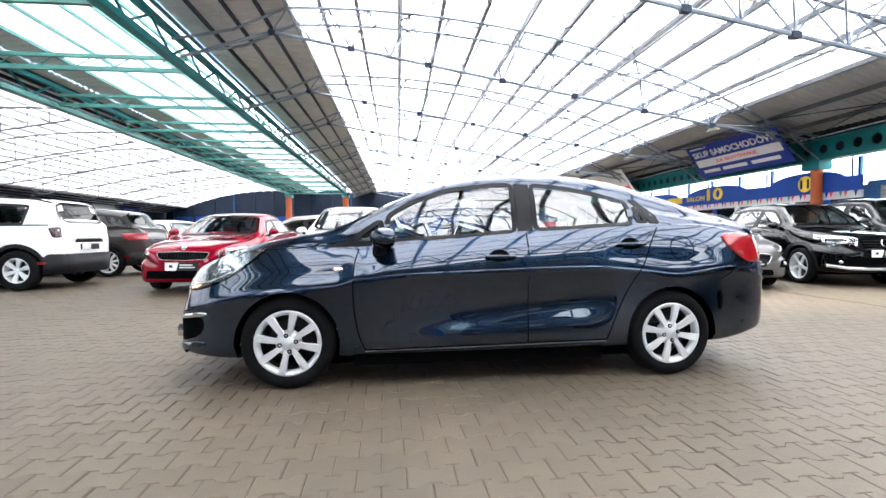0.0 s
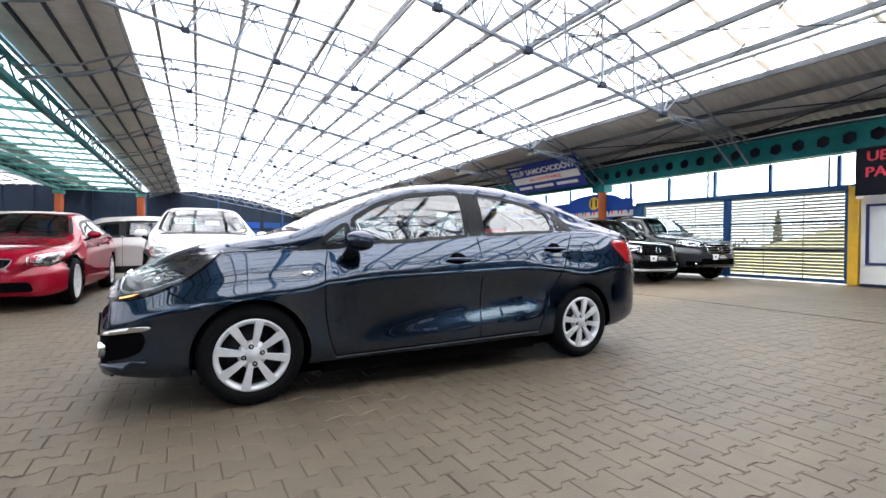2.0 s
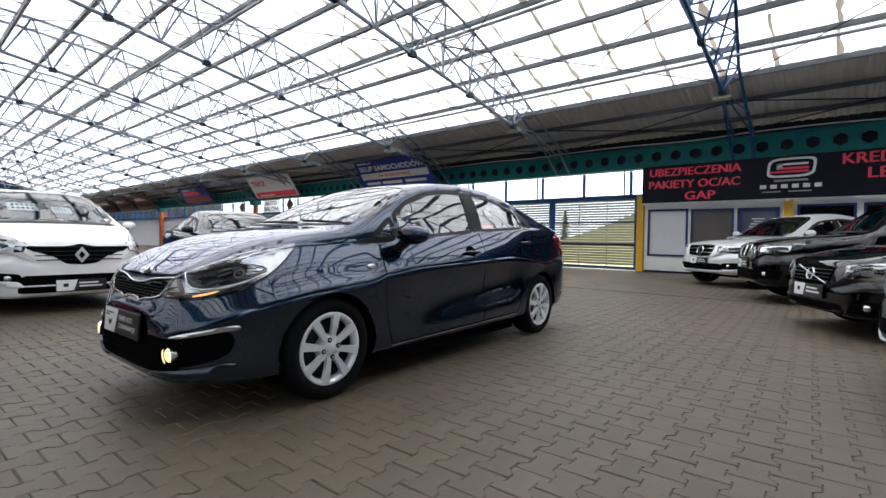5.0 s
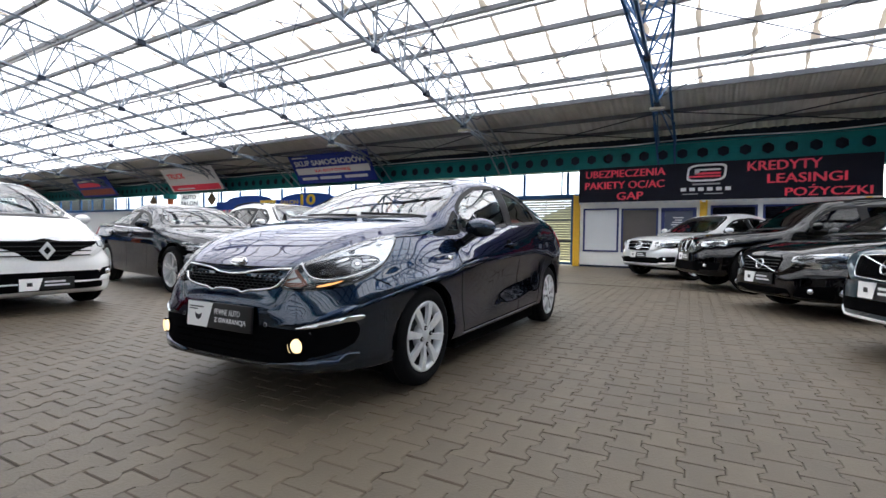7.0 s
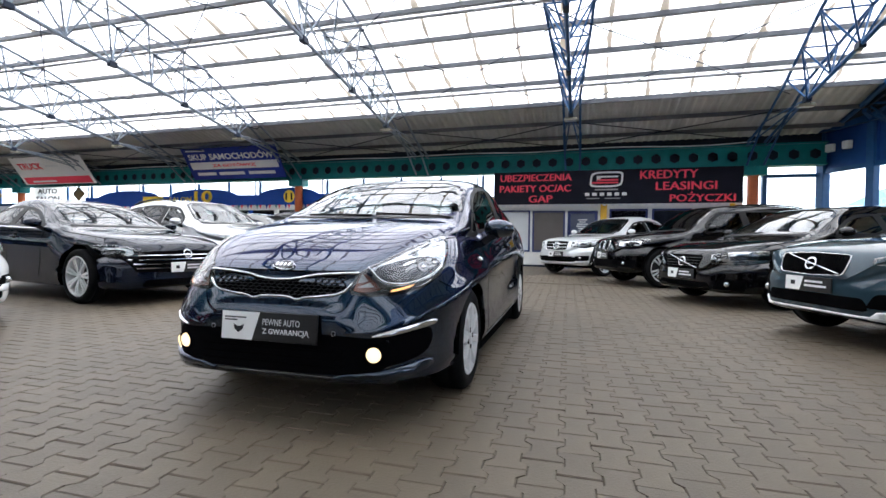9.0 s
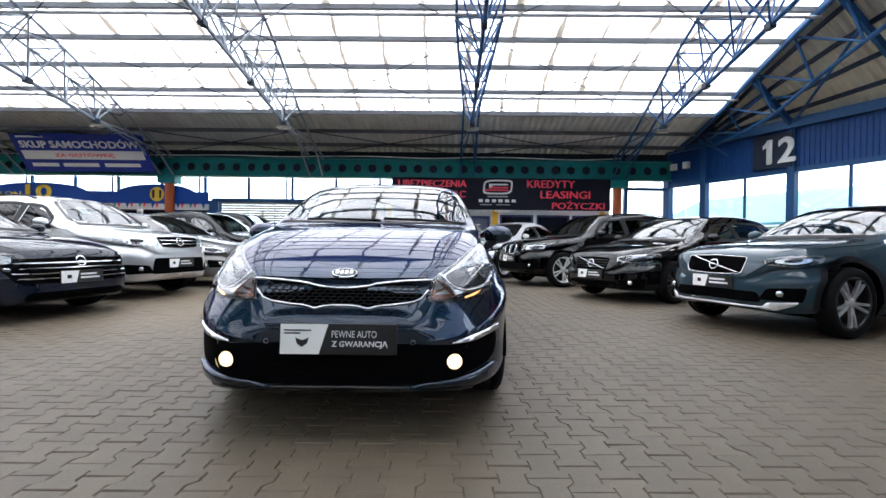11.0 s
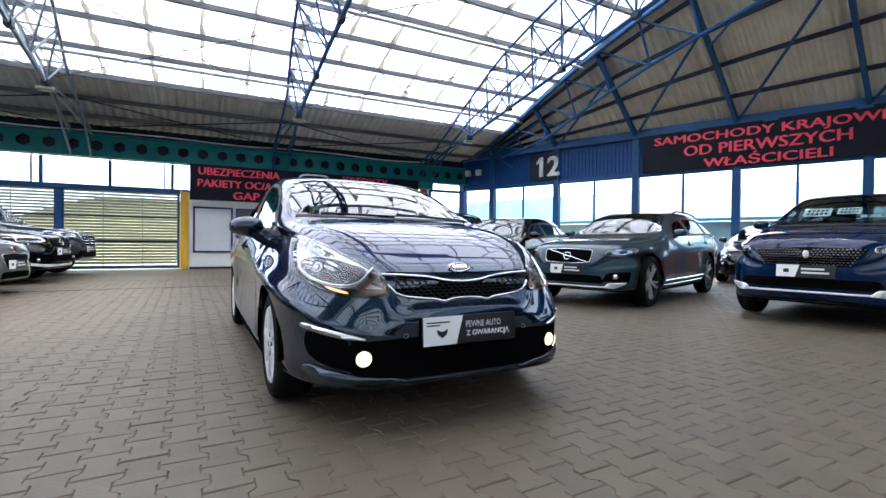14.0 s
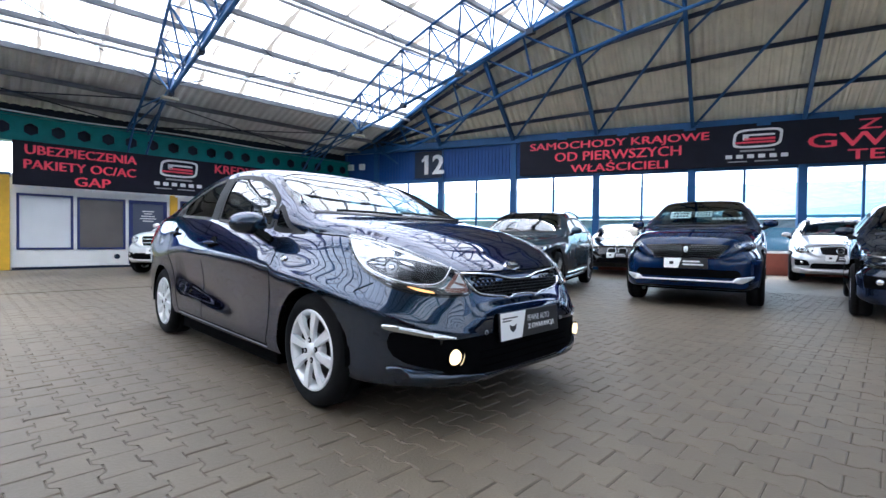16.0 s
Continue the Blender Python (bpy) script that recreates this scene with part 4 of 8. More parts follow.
# ---- the open middle strip and the second hall to the west ----
def build_middle():
    for x in (-5.9, -12.2):
        g = thing("valley_girder", None, "teal lattice girder along the glazed middle strip", "girder", "valley girders", "structure")
        part("lower_chord", box(x - 0.11, x + 0.11, -5, 54, 5.55, 5.72), M_TEAL_PALE if x < -6 else M_TEAL, g)
        part("upper_chord", box(x - 0.09, x + 0.09, -5, 54, 6.25, 6.38), M_TEAL, g)
        bm = bmesh.new()
        y = -5.0
        while y < 54:
            add_tube(bm, (x, y, 5.7), (x, y + 1.0, 6.28), 0.035)
            add_tube(bm, (x, y + 1.0, 6.28), (x, y + 2.0, 5.7), 0.035)
            y += 2.0
        part("lattice", bm, M_TEAL, g)
    y = 2.2
    while y < 56:
        t = thing("cross_truss", None, "pale teal lattice truss across the glazed middle strip", "truss", "cross trusses", "structure")
        part("lower_chord", box(-12.1, -6.0, y - 0.06, y + 0.06, 5.62, 5.74), M_TEAL_PALE, t)
        part("upper_chord", box(-12.1, -6.0, y - 0.06, y + 0.06, 5.98, 6.08), M_TEAL_PALE, t)
        bm = bmesh.new()
        for k in range(6):
            x = -12.1 + k * 1.017
            add_tube(bm, (x, y, 5.7), (x + 0.51, y, 6.02), 0.018)
            add_tube(bm, (x + 0.51, y, 6.02), (x + 1.017, y, 5.7), 0.018)
        part("lattice", bm, M_TEAL_PALE, t)
        y += 4.0
    bm = bmesh.new()
    for i in range(1, 6):
        xa = -12.1 + 1.03 * i
        za, zb = 6.75 + 0.5 * (1 - abs(i - 3) / 3), 6.75 + 0.5 * (1 - abs(i - 2) / 3)
        y = -5.0
        while y < FAR_Y:
            bm.faces.new([bm.verts.new(p) for p in ((xa, y, za), (xa + 1.01, y, zb), (xa + 1.01, y + 1.9, zb), (xa, y + 1.9, za))])
            y += 1.95
    tagged(part("roof_glazing_middle", bm, M_SHEET_DIM), "milky glazing over the middle strip", "roof", kind="structure")
    bm = bmesh.new()
    corrugated(bm, (-12.1, -5, 6.75), (-11.08, -5, 6.92), (-12.1, FAR_Y, 6.75), (-11.08, FAR_Y, 6.92), 200)
    tagged(part("valley_sheet", bm, M_CORR), "opaque ribbed grey sheet beside the middle glazing", "roof", kind="structure")
    for i in range(1, 7):
        xa = -12.1 + 1.03 * i
        bm = bmesh.new()
        za = 6.75 + 0.5 * (1 - abs(i - 3) / 3)
        add_bar(bm, (xa, -5, za - 0.08), (xa, FAR_Y, za - 0.08), 0.06, 0.1)
        tagged(part("middle_purlin", bm, M_TEAL_PALE), "pale teal purlin under the middle glazing", "purlin", "middle purlins", "structure")
    # second hall, mirrored
    bm = bmesh.new()
    mirror = -18.1
    xs = PURLIN_X
    for xa, xb in zip(xs, xs[1:]):
        y = -5.0
        while y < FAR_Y:
            bm.faces.new([bm.verts.new(p) for p in ((mirror - xa, y, roof_z(xa) + 0.12), (mirror - xb, y, roof_z(xb) + 0.12), (mirror - xb, y + 1.96, roof_z(xb) + 0.12), (mirror - xa, y + 1.96, roof_z(xa) + 0.12))])
            y += 2.0
    tagged(part("roof_glazing_west", bm, M_SHEET_DIM), "vaulted milky roof of the second hall", "roof", kind="structure")
    for xa, xb in ((E_GLAZ, EAST + 0.3), (W_GLAZ, W_EDGE)):
        bm = bmesh.new()
        corrugated(bm, (mirror - xa, -5, roof_z(xa) + 0.12), (mirror - xb, -5, roof_z(xb) + 0.12), (mirror - xa, FAR_Y, roof_z(xa) + 0.12), (mirror - xb, FAR_Y, roof_z(xb) + 0.12), 220)
        tagged(part("eaves_sheet_far", bm, M_CORR), "opaque ribbed grey roof sheet along the far eaves", "roof", kind="structure")
    for x in xs:
        bm = bmesh.new()
        add_bar(bm, (mirror - x, -5, roof_z(x) + 0.05), (mirror - x, FAR_Y, roof_z(x) + 0.05), 0.09, 0.13)
        tagged(part("purlin", bm, M_PURLIN), "long steel purlin of the second hall", "purlin", "far purlins", "structure")
    for x in (10.75, 11.3, 11.85, 12.4, -3.5, -4.3, -5.1):
        bm = bmesh.new()
        add_bar(bm, (mirror - x, -5, roof_z(x) + 0.02), (mirror - x, FAR_Y, roof_z(x) + 0.02), 0.08, 0.14)
        tagged(part("purlin", bm, M_STEEL_DARK), "dark steel purlin under the far eaves sheet", "purlin", "far purlins", "structure")
    # printed boards hung aslant from the far eaves
    for i, m in enumerate((M_STEEL_DARK, M_BLUE_BANNER, M_DADO, M_LAMP_GREYISH, M_STEEL_DARK, M_DADO, M_BLIND, M_BLUE_BANNER)):
        y = 22 + 4.6 * i
        b = thing("hung_banner", None, "faded printed board hung under the far eaves", "sign", "far hung banners")
        f = pose(mirror - 11.6, y, 3.35, 0, -34, 0)
        part("board", box(-0.015, 0.015, 0, 3.6, 0, 1.15, m=f), m, b)
        for z in (0.22, 0.58):
            part("writing_bar", box(0.0155, 0.019, 0.4, 3.1 - 0.5 * (i % 2), z, z + 0.16, m=f), M_WHITE_PRINT if i % 2 == 0 else M_LAMP_GREYISH, b)
        bm = bmesh.new()
        for yy in (y + 0.4, y + 3.2):
            add_tube(bm, (mirror - 11.6 - 0.62, yy, 4.28), (mirror - 12.2, yy, roof_z(12.2)), 0.02, 5)
        part("hangers", bm, M_STEEL_DARK, b)
    for k in range(11):
        y = 2.7 + BAY * k
        bm = bmesh.new()
        pts_u = [Vector((mirror - x, y, roof_z(x) - 0.05)) for x in xs]
        pts_l = [Vector((mirror - x, y, truss_low(x))) for x in xs]
        for a, b in zip(pts_u, pts_u[1:]):
            add_tube(bm, a, b, 0.05, 5)
        for a, b in zip(pts_l, pts_l[1:]):
            add_tube(bm, a, b, 0.05, 5)
        for a, b, c in zip(pts_u, pts_l, pts_u[1:]):
            add_tube(bm, a, b, 0.025, 4)
            add_tube(bm, b, c, 0.025, 4)
        tagged(part("far_truss", bm, M_FLANGE), "tubular lattice truss of the second hall", "roof truss", "far trusses", "structure")
    # closing walls
    part_ = part("wall_west", box(-31.6, -31.2, -20, 80, 0, 4.6), M_STEEL_DARK)
    tagged(part_, "dark far wall of the second hall", "wall", kind="structure")
    for i in range(9):
        p = part("far_window", box(-31.19, -31.15, -6 + 8 * i, 0 + 8 * i, 1.9, 2.9), M_WHITE)
        tagged(p, "pale band of far windows", "window", "far windows", "structure")
    part_ = part("wall_north", box(-31, 13, FAR_Y, FAR_Y + 0.3, 0, 7.2), M_STEEL_DARK)
    tagged(part_, "dark end wall far down the hall", "wall", kind="structure")
    for k in range(17):
        x = -30 + 2.6 * k
        part("post", box(x, x + 0.16, FAR_Y - 0.2, FAR_Y - 0.003, 0, 7.0), M_STEEL_BLUE if k % 3 == 0 else M_STEEL_DARK, part_)
        part("shutter", box(x + 0.3, x + 2.4, FAR_Y - 0.06, FAR_Y - 0.004, 0, 2.5), M_CLAD_BLUE if k % 2 else M_DARK, part_)
        part("fascia_panel", box(x + 0.3, x + 2.4, FAR_Y - 0.12, FAR_Y - 0.004, 2.75, 3.5), M_KIOSK if k % 4 == 1 else M_CLAD_BLUE, part_)
    part_ = part("wall_south_west", box(-31, -10, -13.4, -13.1, 0, 7.2), M_STEEL_DARK)
    tagged(part_, "dark end wall behind the second hall", "wall", kind="structure")


build_middle()


# ---- outside ----
M_OUT_GREEN = mat("distant_foliage", (0.10, 0.13, 0.07), 0.9, noise_amt=0.4, noise_scale=1.5)
M_OUT_GRASS = mat("yellow_green_grass", (0.33, 0.32, 0.14), 0.9, noise_amt=0.35, noise_scale=2)
M_OUT_SHRUB = mat("pale_green_shrubs", (0.25, 0.26, 0.095), 0.9, noise_amt=0.4, noise_scale=1.5)
M_OUT_BLUE = mat("pale_blue_facade", (0.11, 0.36, 0.47), 0.5, noise_amt=0.1, noise_scale=2)
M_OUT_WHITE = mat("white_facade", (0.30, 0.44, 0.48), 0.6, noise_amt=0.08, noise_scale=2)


def bank_height(x, y):
    """A grass bank that falls away to level ground further along."""
    k = min(1.0, max(0.0, (24.0 - y) / 13.0))
    k *= min(1.0, max(0.0, (y - 1.0) / 6.0))
    return 4.3 * max(0.0, (x - 22) / 20) ** 1.3 * (0.1 + 0.9 * k * k * (3 - 2 * k))


def build_outside():
    bm = bmesh.new()
    add_box(bm, 13.4, 60, -60, 120, -0.02, -0.005)
    tagged(part("grass", bm, M_OUT_GRASS), "sunlit yellow-green grass outside", "grass", kind="structure")
    bm = bmesh.new()
    n = 90
    rows = [[bm.verts.new((22 + 20 * i / 6, -30 + 90 * j / n, -0.01 + bank_height(22 + 20 * i / 6, -30 + 90 * j / n) + 0.06 * math.sin(j * 0.31 + i) * (i > 0))) for j in range(n + 1)] for i in range(7)]
    for i in range(6):
        for j in range(n):
            bm.faces.new((rows[i][j], rows[i + 1][j], rows[i + 1][j + 1], rows[i][j + 1]))
    tagged(part("grass_bank", bm, M_OUT_GRASS), "sloping grass bank beyond the gate", "grass", kind="structure")
    rng = random.Random(8)
    for name, n, xr, yr, zr, m in (("shrubs", 7000, (24, 27), (21, 46), 0.6, M_OUT_SHRUB), ("far_trees", 4000, (36, 40), (22, 46), 1.6, M_OUT_GREEN)):
        bm = bmesh.new()
        for k in range(n):
            y = rng.uniform(*yr)
            lump = 0.55 + 0.45 * math.sin(y * 0.9 + xr[0]) * math.sin(y * 0.37 + 1.3)
            x = rng.uniform(*xr)
            z = bank_height(x, y) + rng.random() ** 0.7 * zr * max(0.25, lump)
            s = rng.uniform(0.06, 0.2)
            c = Vector((x, y, z))
            vs = [bm.verts.new(c + Vector((rng.uniform(-s, s), rng.uniform(-s, s), rng.uniform(-s, s)))) for _ in range(3)]
            bm.faces.new(vs)
        tagged(part(name, bm, m), "loose green shrubs beyond the gate" if n > 6000 else "distant trees beyond the gate", "shrubs", kind="stuff")
    t = thing("conifer_tree", pose(40.5, 21.0, 0.2), "dark slender conifer standing beyond the gate", "tree")
    bm = bmesh.new()
    add_tube(bm, (0, 0, 0), (0, 0, 3.4), 0.09, 8)
    part("trunk", bm, M_DADO, t)
    bm = bmesh.new()
    for k in range(1800):
        z = 0.5 + 3.1 * rng.random() ** 1.2
        r = 0.95 * (1 - z / 3.7) * rng.random() ** 0.5 * (0.75 + 0.35 * math.sin(z * 9))
        a = rng.uniform(0, math.tau)
        c = Vector((r * math.cos(a), r * math.sin(a), z - 0.25 * r))
        vs = [bm.verts.new(c + Vector((rng.uniform(-0.13, 0.13), rng.uniform(-0.13, 0.13), rng.uniform(-0.1, 0.1)))) for _ in range(3)]
        bm.faces.new(vs)
    part("crown", bm, M_OUT_GREEN, t)
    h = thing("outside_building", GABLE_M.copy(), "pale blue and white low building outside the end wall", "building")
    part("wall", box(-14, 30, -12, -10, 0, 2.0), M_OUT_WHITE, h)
    bm = bmesh.new()
    vs = [bm.verts.new(p) for p in ((-14.5, -9.4, 2.0), (31, -9.4, 2.0), (31, -14, 3.9), (-14.5, -14, 3.9), (-14.5, -9.4, 2.15), (31, -9.4, 2.15), (31, -14, 4.05), (-14.5, -14, 4.05))]
    for q in ((0, 1, 2, 3), (7, 6, 5, 4), (0, 4, 5, 1), (1, 5, 6, 2), (2, 6, 7, 3), (3, 7, 4, 0)):
        bm.faces.new([vs[i] for i in q])
    part("roof", bm, M_OUT_BLUE, h)
    for k in range(-4, 8):
        part("window", box(0.2 + 3.6 * k, 2.2 + 3.6 * k, -10.0, -9.96, 0.6, 1.6), M_OUT_BLUE, h)


    M_CLOUD = glow("bright_cloud", (0.93, 0.97, 1.0), 1.6)
    bm = bmesh.new()
    bm.faces.new([bm.verts.new(p) for p in ((48, -60, -1), (48, 110, -1), (48, 110, 40), (48, -60, 40))])
    tagged(part("backdrop", bm, M_CLOUD), "white overcast sky far outside the windows", "sky", kind="structure")
    bm = bmesh.new()
    bm.faces.new([bm.verts.new(GABLE_M @ Vector(p)) for p in ((-40, -34, -1), (-40, -34, 30), (70, -34, 30), (70, -34, -1))])
    tagged(part("backdrop", bm, M_CLOUD), "white overcast sky far outside the end wall", "sky", kind="structure")


build_outside()


# ---- cars ----
def paint(name, color, metal=0.35, rough=0.38, ior=1.5, spec=0.15):
    m = mat(name, color, rough, metal, coat=1.0, noise_amt=0.04, noise_scale=40)
    b = m.node_tree.nodes["Principled BSDF"]
    b.inputs["Coat Roughness"].default_value = 0.015
    b.inputs["Coat IOR"].default_value = ior
    b.inputs["Specular IOR Level"].default_value = spec
    return m


M_TYRE = mat("tyre_rubber", (0.006, 0.006, 0.0065), 0.85, spec=0.12, noise_amt=0.2, noise_scale=20, bump=0.15, bump_scale=120)
M_RIM = mat("silver_rim_lacquer", (0.74, 0.75, 0.76), 0.36, 0.35, noise_amt=0.05)
M_COVER = mat("silver_wheel_cover_paint", (0.70, 0.71, 0.72), 0.34, 0.3, noise_amt=0.08, noise_scale=20)
M_RIM_DARK = mat("near_black_metal", (0.014, 0.014, 0.016), 0.6, 0.3, noise_amt=0.2)
M_RIM_MID = mat("two_tone_grey_rim", (0.50, 0.50, 0.51), 0.35, 0.5, noise_amt=0.3, noise_scale=15)
M_RIM_BLACK = mat("black_rim_lacquer", (0.02, 0.02, 0.022), 0.3, 0.5, noise_amt=0.1)
M_TRIM = mat("black_plastic_trim", (0.007, 0.007, 0.008), 0.5, spec=0.22, noise_amt=0.15, noise_scale=30)
M_GLOSS_BLACK = mat("gloss_black_trim", (0.0048, 0.0048, 0.0054), 0.12, coat=0.5, noise_amt=0.1)
M_LINER = mat("wheel_arch_liner", (0.002, 0.002, 0.002), 0.95, spec=0.02, noise_amt=0.2)
M_CHROME = mat("chrome", (0.78, 0.79, 0.8), 0.08, 1.0, noise_amt=0.02)
M_GAP = mat("panel_gap_shadow_rubber", (0.002, 0.002, 0.0024), 0.85, spec=0.03, noise_amt=0.1)
M_SEAT = mat("charcoal_seat_cloth", (0.015, 0.015, 0.0165), 0.9, noise_amt=0.25, noise_scale=30)
M_CARGLASS = glass("car_window_glass", (0.27, 0.32, 0.32), base=0.14)
M_SCREEN = glass("windscreen_glass", (0.60, 0.70, 0.72), base=0.12, power=3.8)
M_CLEARGLASS = glass("pale_green_car_glass", (0.58, 0.66, 0.67), base=0.16)
M_CARGLASS_DARK = glass("dark_tinted_car_glass", (0.12, 0.13, 0.13), base=0.04, power=5.0)
M_LENS = glass("clear_lamp_lens", (0.93, 0.94, 0.95), base=0.05)
M_LAMP_BOWL = mat("lamp_reflector", (0.7, 0.71, 0.72), 0.15, 0.9, noise_amt=0.15, noise_scale=25)
M_LAMP_GREY = mat("lamp_reflector_grey", (0.26, 0.27, 0.28), 0.28, 0.9, noise_amt=0.3, noise_scale=25)
M_LAMP_MID = mat("lamp_reflector_satin", (0.5, 0.51, 0.52), 0.22, 0.9, noise_amt=0.3, noise_scale=25)
M_LAMP_DARK = mat("lamp_housing", (0.018, 0.018, 0.020), 0.15, 0.2, noise_amt=0.3, noise_scale=25)
M_AMBER_LIT = glow("lit_amber_lamp", (1.0, 0.45, 0.14), 0.6)
M_FOG_LIT = glow("lit_fog_lamp", (1.0, 0.75, 0.38), 0.8)
M_TAIL = mat("red_tail_lamp", (0.30, 0.004, 0.007), 0.15, coat=0.5, noise_amt=0.2, noise_scale=18)
M_PLATE_DARK = mat("black_show_plate", (0.0075, 0.0075, 0.0085), 0.35, noise_amt=0.1)
M_PLATE_WHITE = mat("white_plate_print", (0.88, 0.88, 0.87), 0.4, noise_amt=0.03)
M_PAPER = mat("white_price_sheet", (0.72, 0.78, 0.74), 0.7, noise_amt=0.05)
M_STICKER = mat("red_sticker", (0.6, 0.03, 0.03), 0.5, noise_amt=0.05)


def pchip(pts):
    """A smooth monotone curve through the points, as a function."""
    x = [p[0] for p in pts]
    y = [p[1] for p in pts]
    n = len(x)
    h = [x[i + 1] - x[i] for i in range(n - 1)]
    d = [(y[i + 1] - y[i]) / h[i] for i in range(n - 1)]
    m = [d[0]] + [0 if d[i - 1] * d[i] <= 0 else 2 * d[i - 1] * d[i] / (d[i - 1] + d[i]) for i in range(1, n - 1)] + [d[-1]]

    def f(u):
        if u <= x[0]:
            return y[0]
        if u >= x[-1]:
            return y[-1]
        i = max(k for k in range(n - 1) if x[k] <= u)
        t = (u - x[i]) / h[i]
        return (2 * t ** 3 - 3 * t ** 2 + 1) * y[i] + (t ** 3 - 2 * t ** 2 + t) * h[i] * m[i] + (3 * t ** 2 - 2 * t ** 3) * y[i + 1] + (t ** 3 - t ** 2) * h[i] * m[i + 1]
    return f


def pchip3(pts):
    """A smooth way through points in space, from 0 to 1."""
    f = [pchip([(k / (len(pts) - 1), p[i]) for k, p in enumerate(pts)]) for i in range(3)]
    return lambda t: Vector([g(t) for g in f])


def soften(pts, times=2, closed=True):
    """Cut the corners of a chain of points, so that it runs round."""
    pts = [Vector(p) for p in pts]
    for _ in range(times):
        out = [] if closed else [pts[0]]
        n = len(pts)
        for i in range(n if closed else n - 1):
            a, b = pts[i], pts[(i + 1) % n]
            out += [a.lerp(b, 0.25), a.lerp(b, 0.75)]
        if not closed:
            out.append(pts[-1])
        pts = out
    return pts


def round_poly(pts, r=0.035):
    """Round each corner of an outline by about r."""
    pts = [Vector(p) for p in pts]
    out = []
    n = len(pts)
    for i in range(n):
        p, a, b = pts[i], pts[i - 1], pts[(i + 1) % n]
        ra, rb = min(r, 0.4 * (a - p).length), min(r, 0.4 * (b - p).length)
        p0, p1 = p + (a - p).normalized() * ra, p + (b - p).normalized() * rb
        out += [p0, (p0 + p1) / 4 + p / 2, p1]
    return out


class Body:
    """A car body as a smooth shell. u runs back from the nose, y to the left, z up; x is minus u."""

    def __init__(self, s):
        self.s = s
        self.L, self.W, self.H = s["L"], s["W"], s["H"]
        self.top = pchip(s["top"])
        self.half = pchip(s["plan"])
        self.belt = pchip(s["belt"])
        self.low = pchip(s["low"])
        self.roofw = pchip(s["roofw"])
        self.wheels = (s["fo"], s["fo"] + s["wb"])
        self.R = s["R"]
        c = s.get("crease", 0.012)
        f, r = self.wheels
        self.crease = pchip([(0, 0.1 * c), (f, 0.35 * c), (f + 0.45, 0.7 * c), ((f + r) / 2, c), (r - 0.45, 1.1 * c), (r, 0.6 * c), (s["L"], 0.2 * c)])
        self.build()

    def section(self, u):
        w, zt, z0 = self.half(u), self.top(u), self.low(u)
        zs = min(self.belt(u), zt - 0.035)
        wr = min(self.roofw(u), 0.93 * w)
        g = zt - zs
        drop = min(0.075, 0.45 * g)
        hem = min(0.03, 0.1 * (zs - z0))
        crease = self.crease(u)
        # the wings above the wheels roll inwards further than the doors
        f, r = self.wheels
        roll = max(min(1.0, max(0.0, (f + 0.45 - u) / 0.45)), 0.6 * min(1.0, max(0.0, (u - r + 0.4) / 0.4)))
        pts = [(0, z0), (0.55 * w, z0), (0.90 * w, z0), (0.965 * w, z0 + hem), (0.995 * w, z0 + 0.20 * (zs - z0)), (0.995 * w - 0.3 * crease, z0 + 0.32 * (zs - z0)), (w - crease, z0 + 0.43 * (zs - z0)), (w - 0.6 * crease, z0 + 0.58 * (zs - z0)), (w, z0 + 0.72 * (zs - z0)), ((0.985 - 0.025 * roll) * w, zs - 0.28 * (zs - z0) * 0.6), ((0.948 - 0.065 * roll) * w, zs - 0.015),
               (0.93 * w * 0.5 + 0.5 * min(wr + 0.3, 0.93 * w), zs + 0.012 + 0.05 * g), (0.55 * wr + 0.45 * 0.93 * w + 0.02 * (g > 0.2), zs + 0.45 * g), (wr + 0.02, zt - drop - 0.02), (wr - 0.06, zt - 0.35 * drop), (0.5 * wr, zt - 0.07 * drop), (0, zt)]
        return [Vector((-u, p.x, p.y)) for p in soften([(a, b) for a, b in pts], 2, False)]

    def stations(self):
        L = self.L
        return [0.0, 0.012, 0.03, 0.055, 0.085, 0.12] + [0.16 + (L - 0.32) * k / 96 for k in range(97)] + [L - 0.12, L - 0.085, L - 0.055, L - 0.03, L - 0.012, L]

    def build(self):
        us = self.stations()
        bm = bmesh.new()
        rows = []
        for u in us:
            half = self.section(u)
            left = [bm.verts.new(p) for p in half]
            right = [left[0]] + [bm.verts.new((p.x, -p.y, p.z)) for p in half[1:-1]] + [left[-1]]
            rows.append((left, right))
        n = len(rows[0][0])
        for (l0, r0), (l1, r1) in zip(rows, rows[1:]):
            for k in range(n - 1):
                bm.faces.new((l0[k], l0[k + 1], l1[k + 1], l1[k]))
                bm.faces.new((r0[k], r1[k], r1[k + 1], r0[k + 1]))
        for l, r, flip in ((rows[0][0], rows[0][1], True), (rows[-1][0], rows[-1][1], False)):
            for k in range(n - 1):
                f = [l[k], l[k + 1], r[k + 1], r[k]]
                f = [v for i, v in enumerate(f) if v not in f[:i]]
                bm.faces.new(f if flip else f[::-1])
        bmesh.ops.recalc_face_normals(bm, faces=bm.faces[:])
        self.bm = bm
        self.tree = BVHTree.FromBMesh(bm)

    # -- projection on the shell --
    def cast(self, p, d):
        d = Vector(d).normalized()
        hit = self.tree.ray_cast(Vector(p) - d * 4, d)
        if hit[0] is None:
            hit = self.tree.find_nearest(Vector(p))
        q, nrm = hit[0], hit[1]
        if nrm.dot(d) > 0:
            nrm = -nrm
        return q, nrm

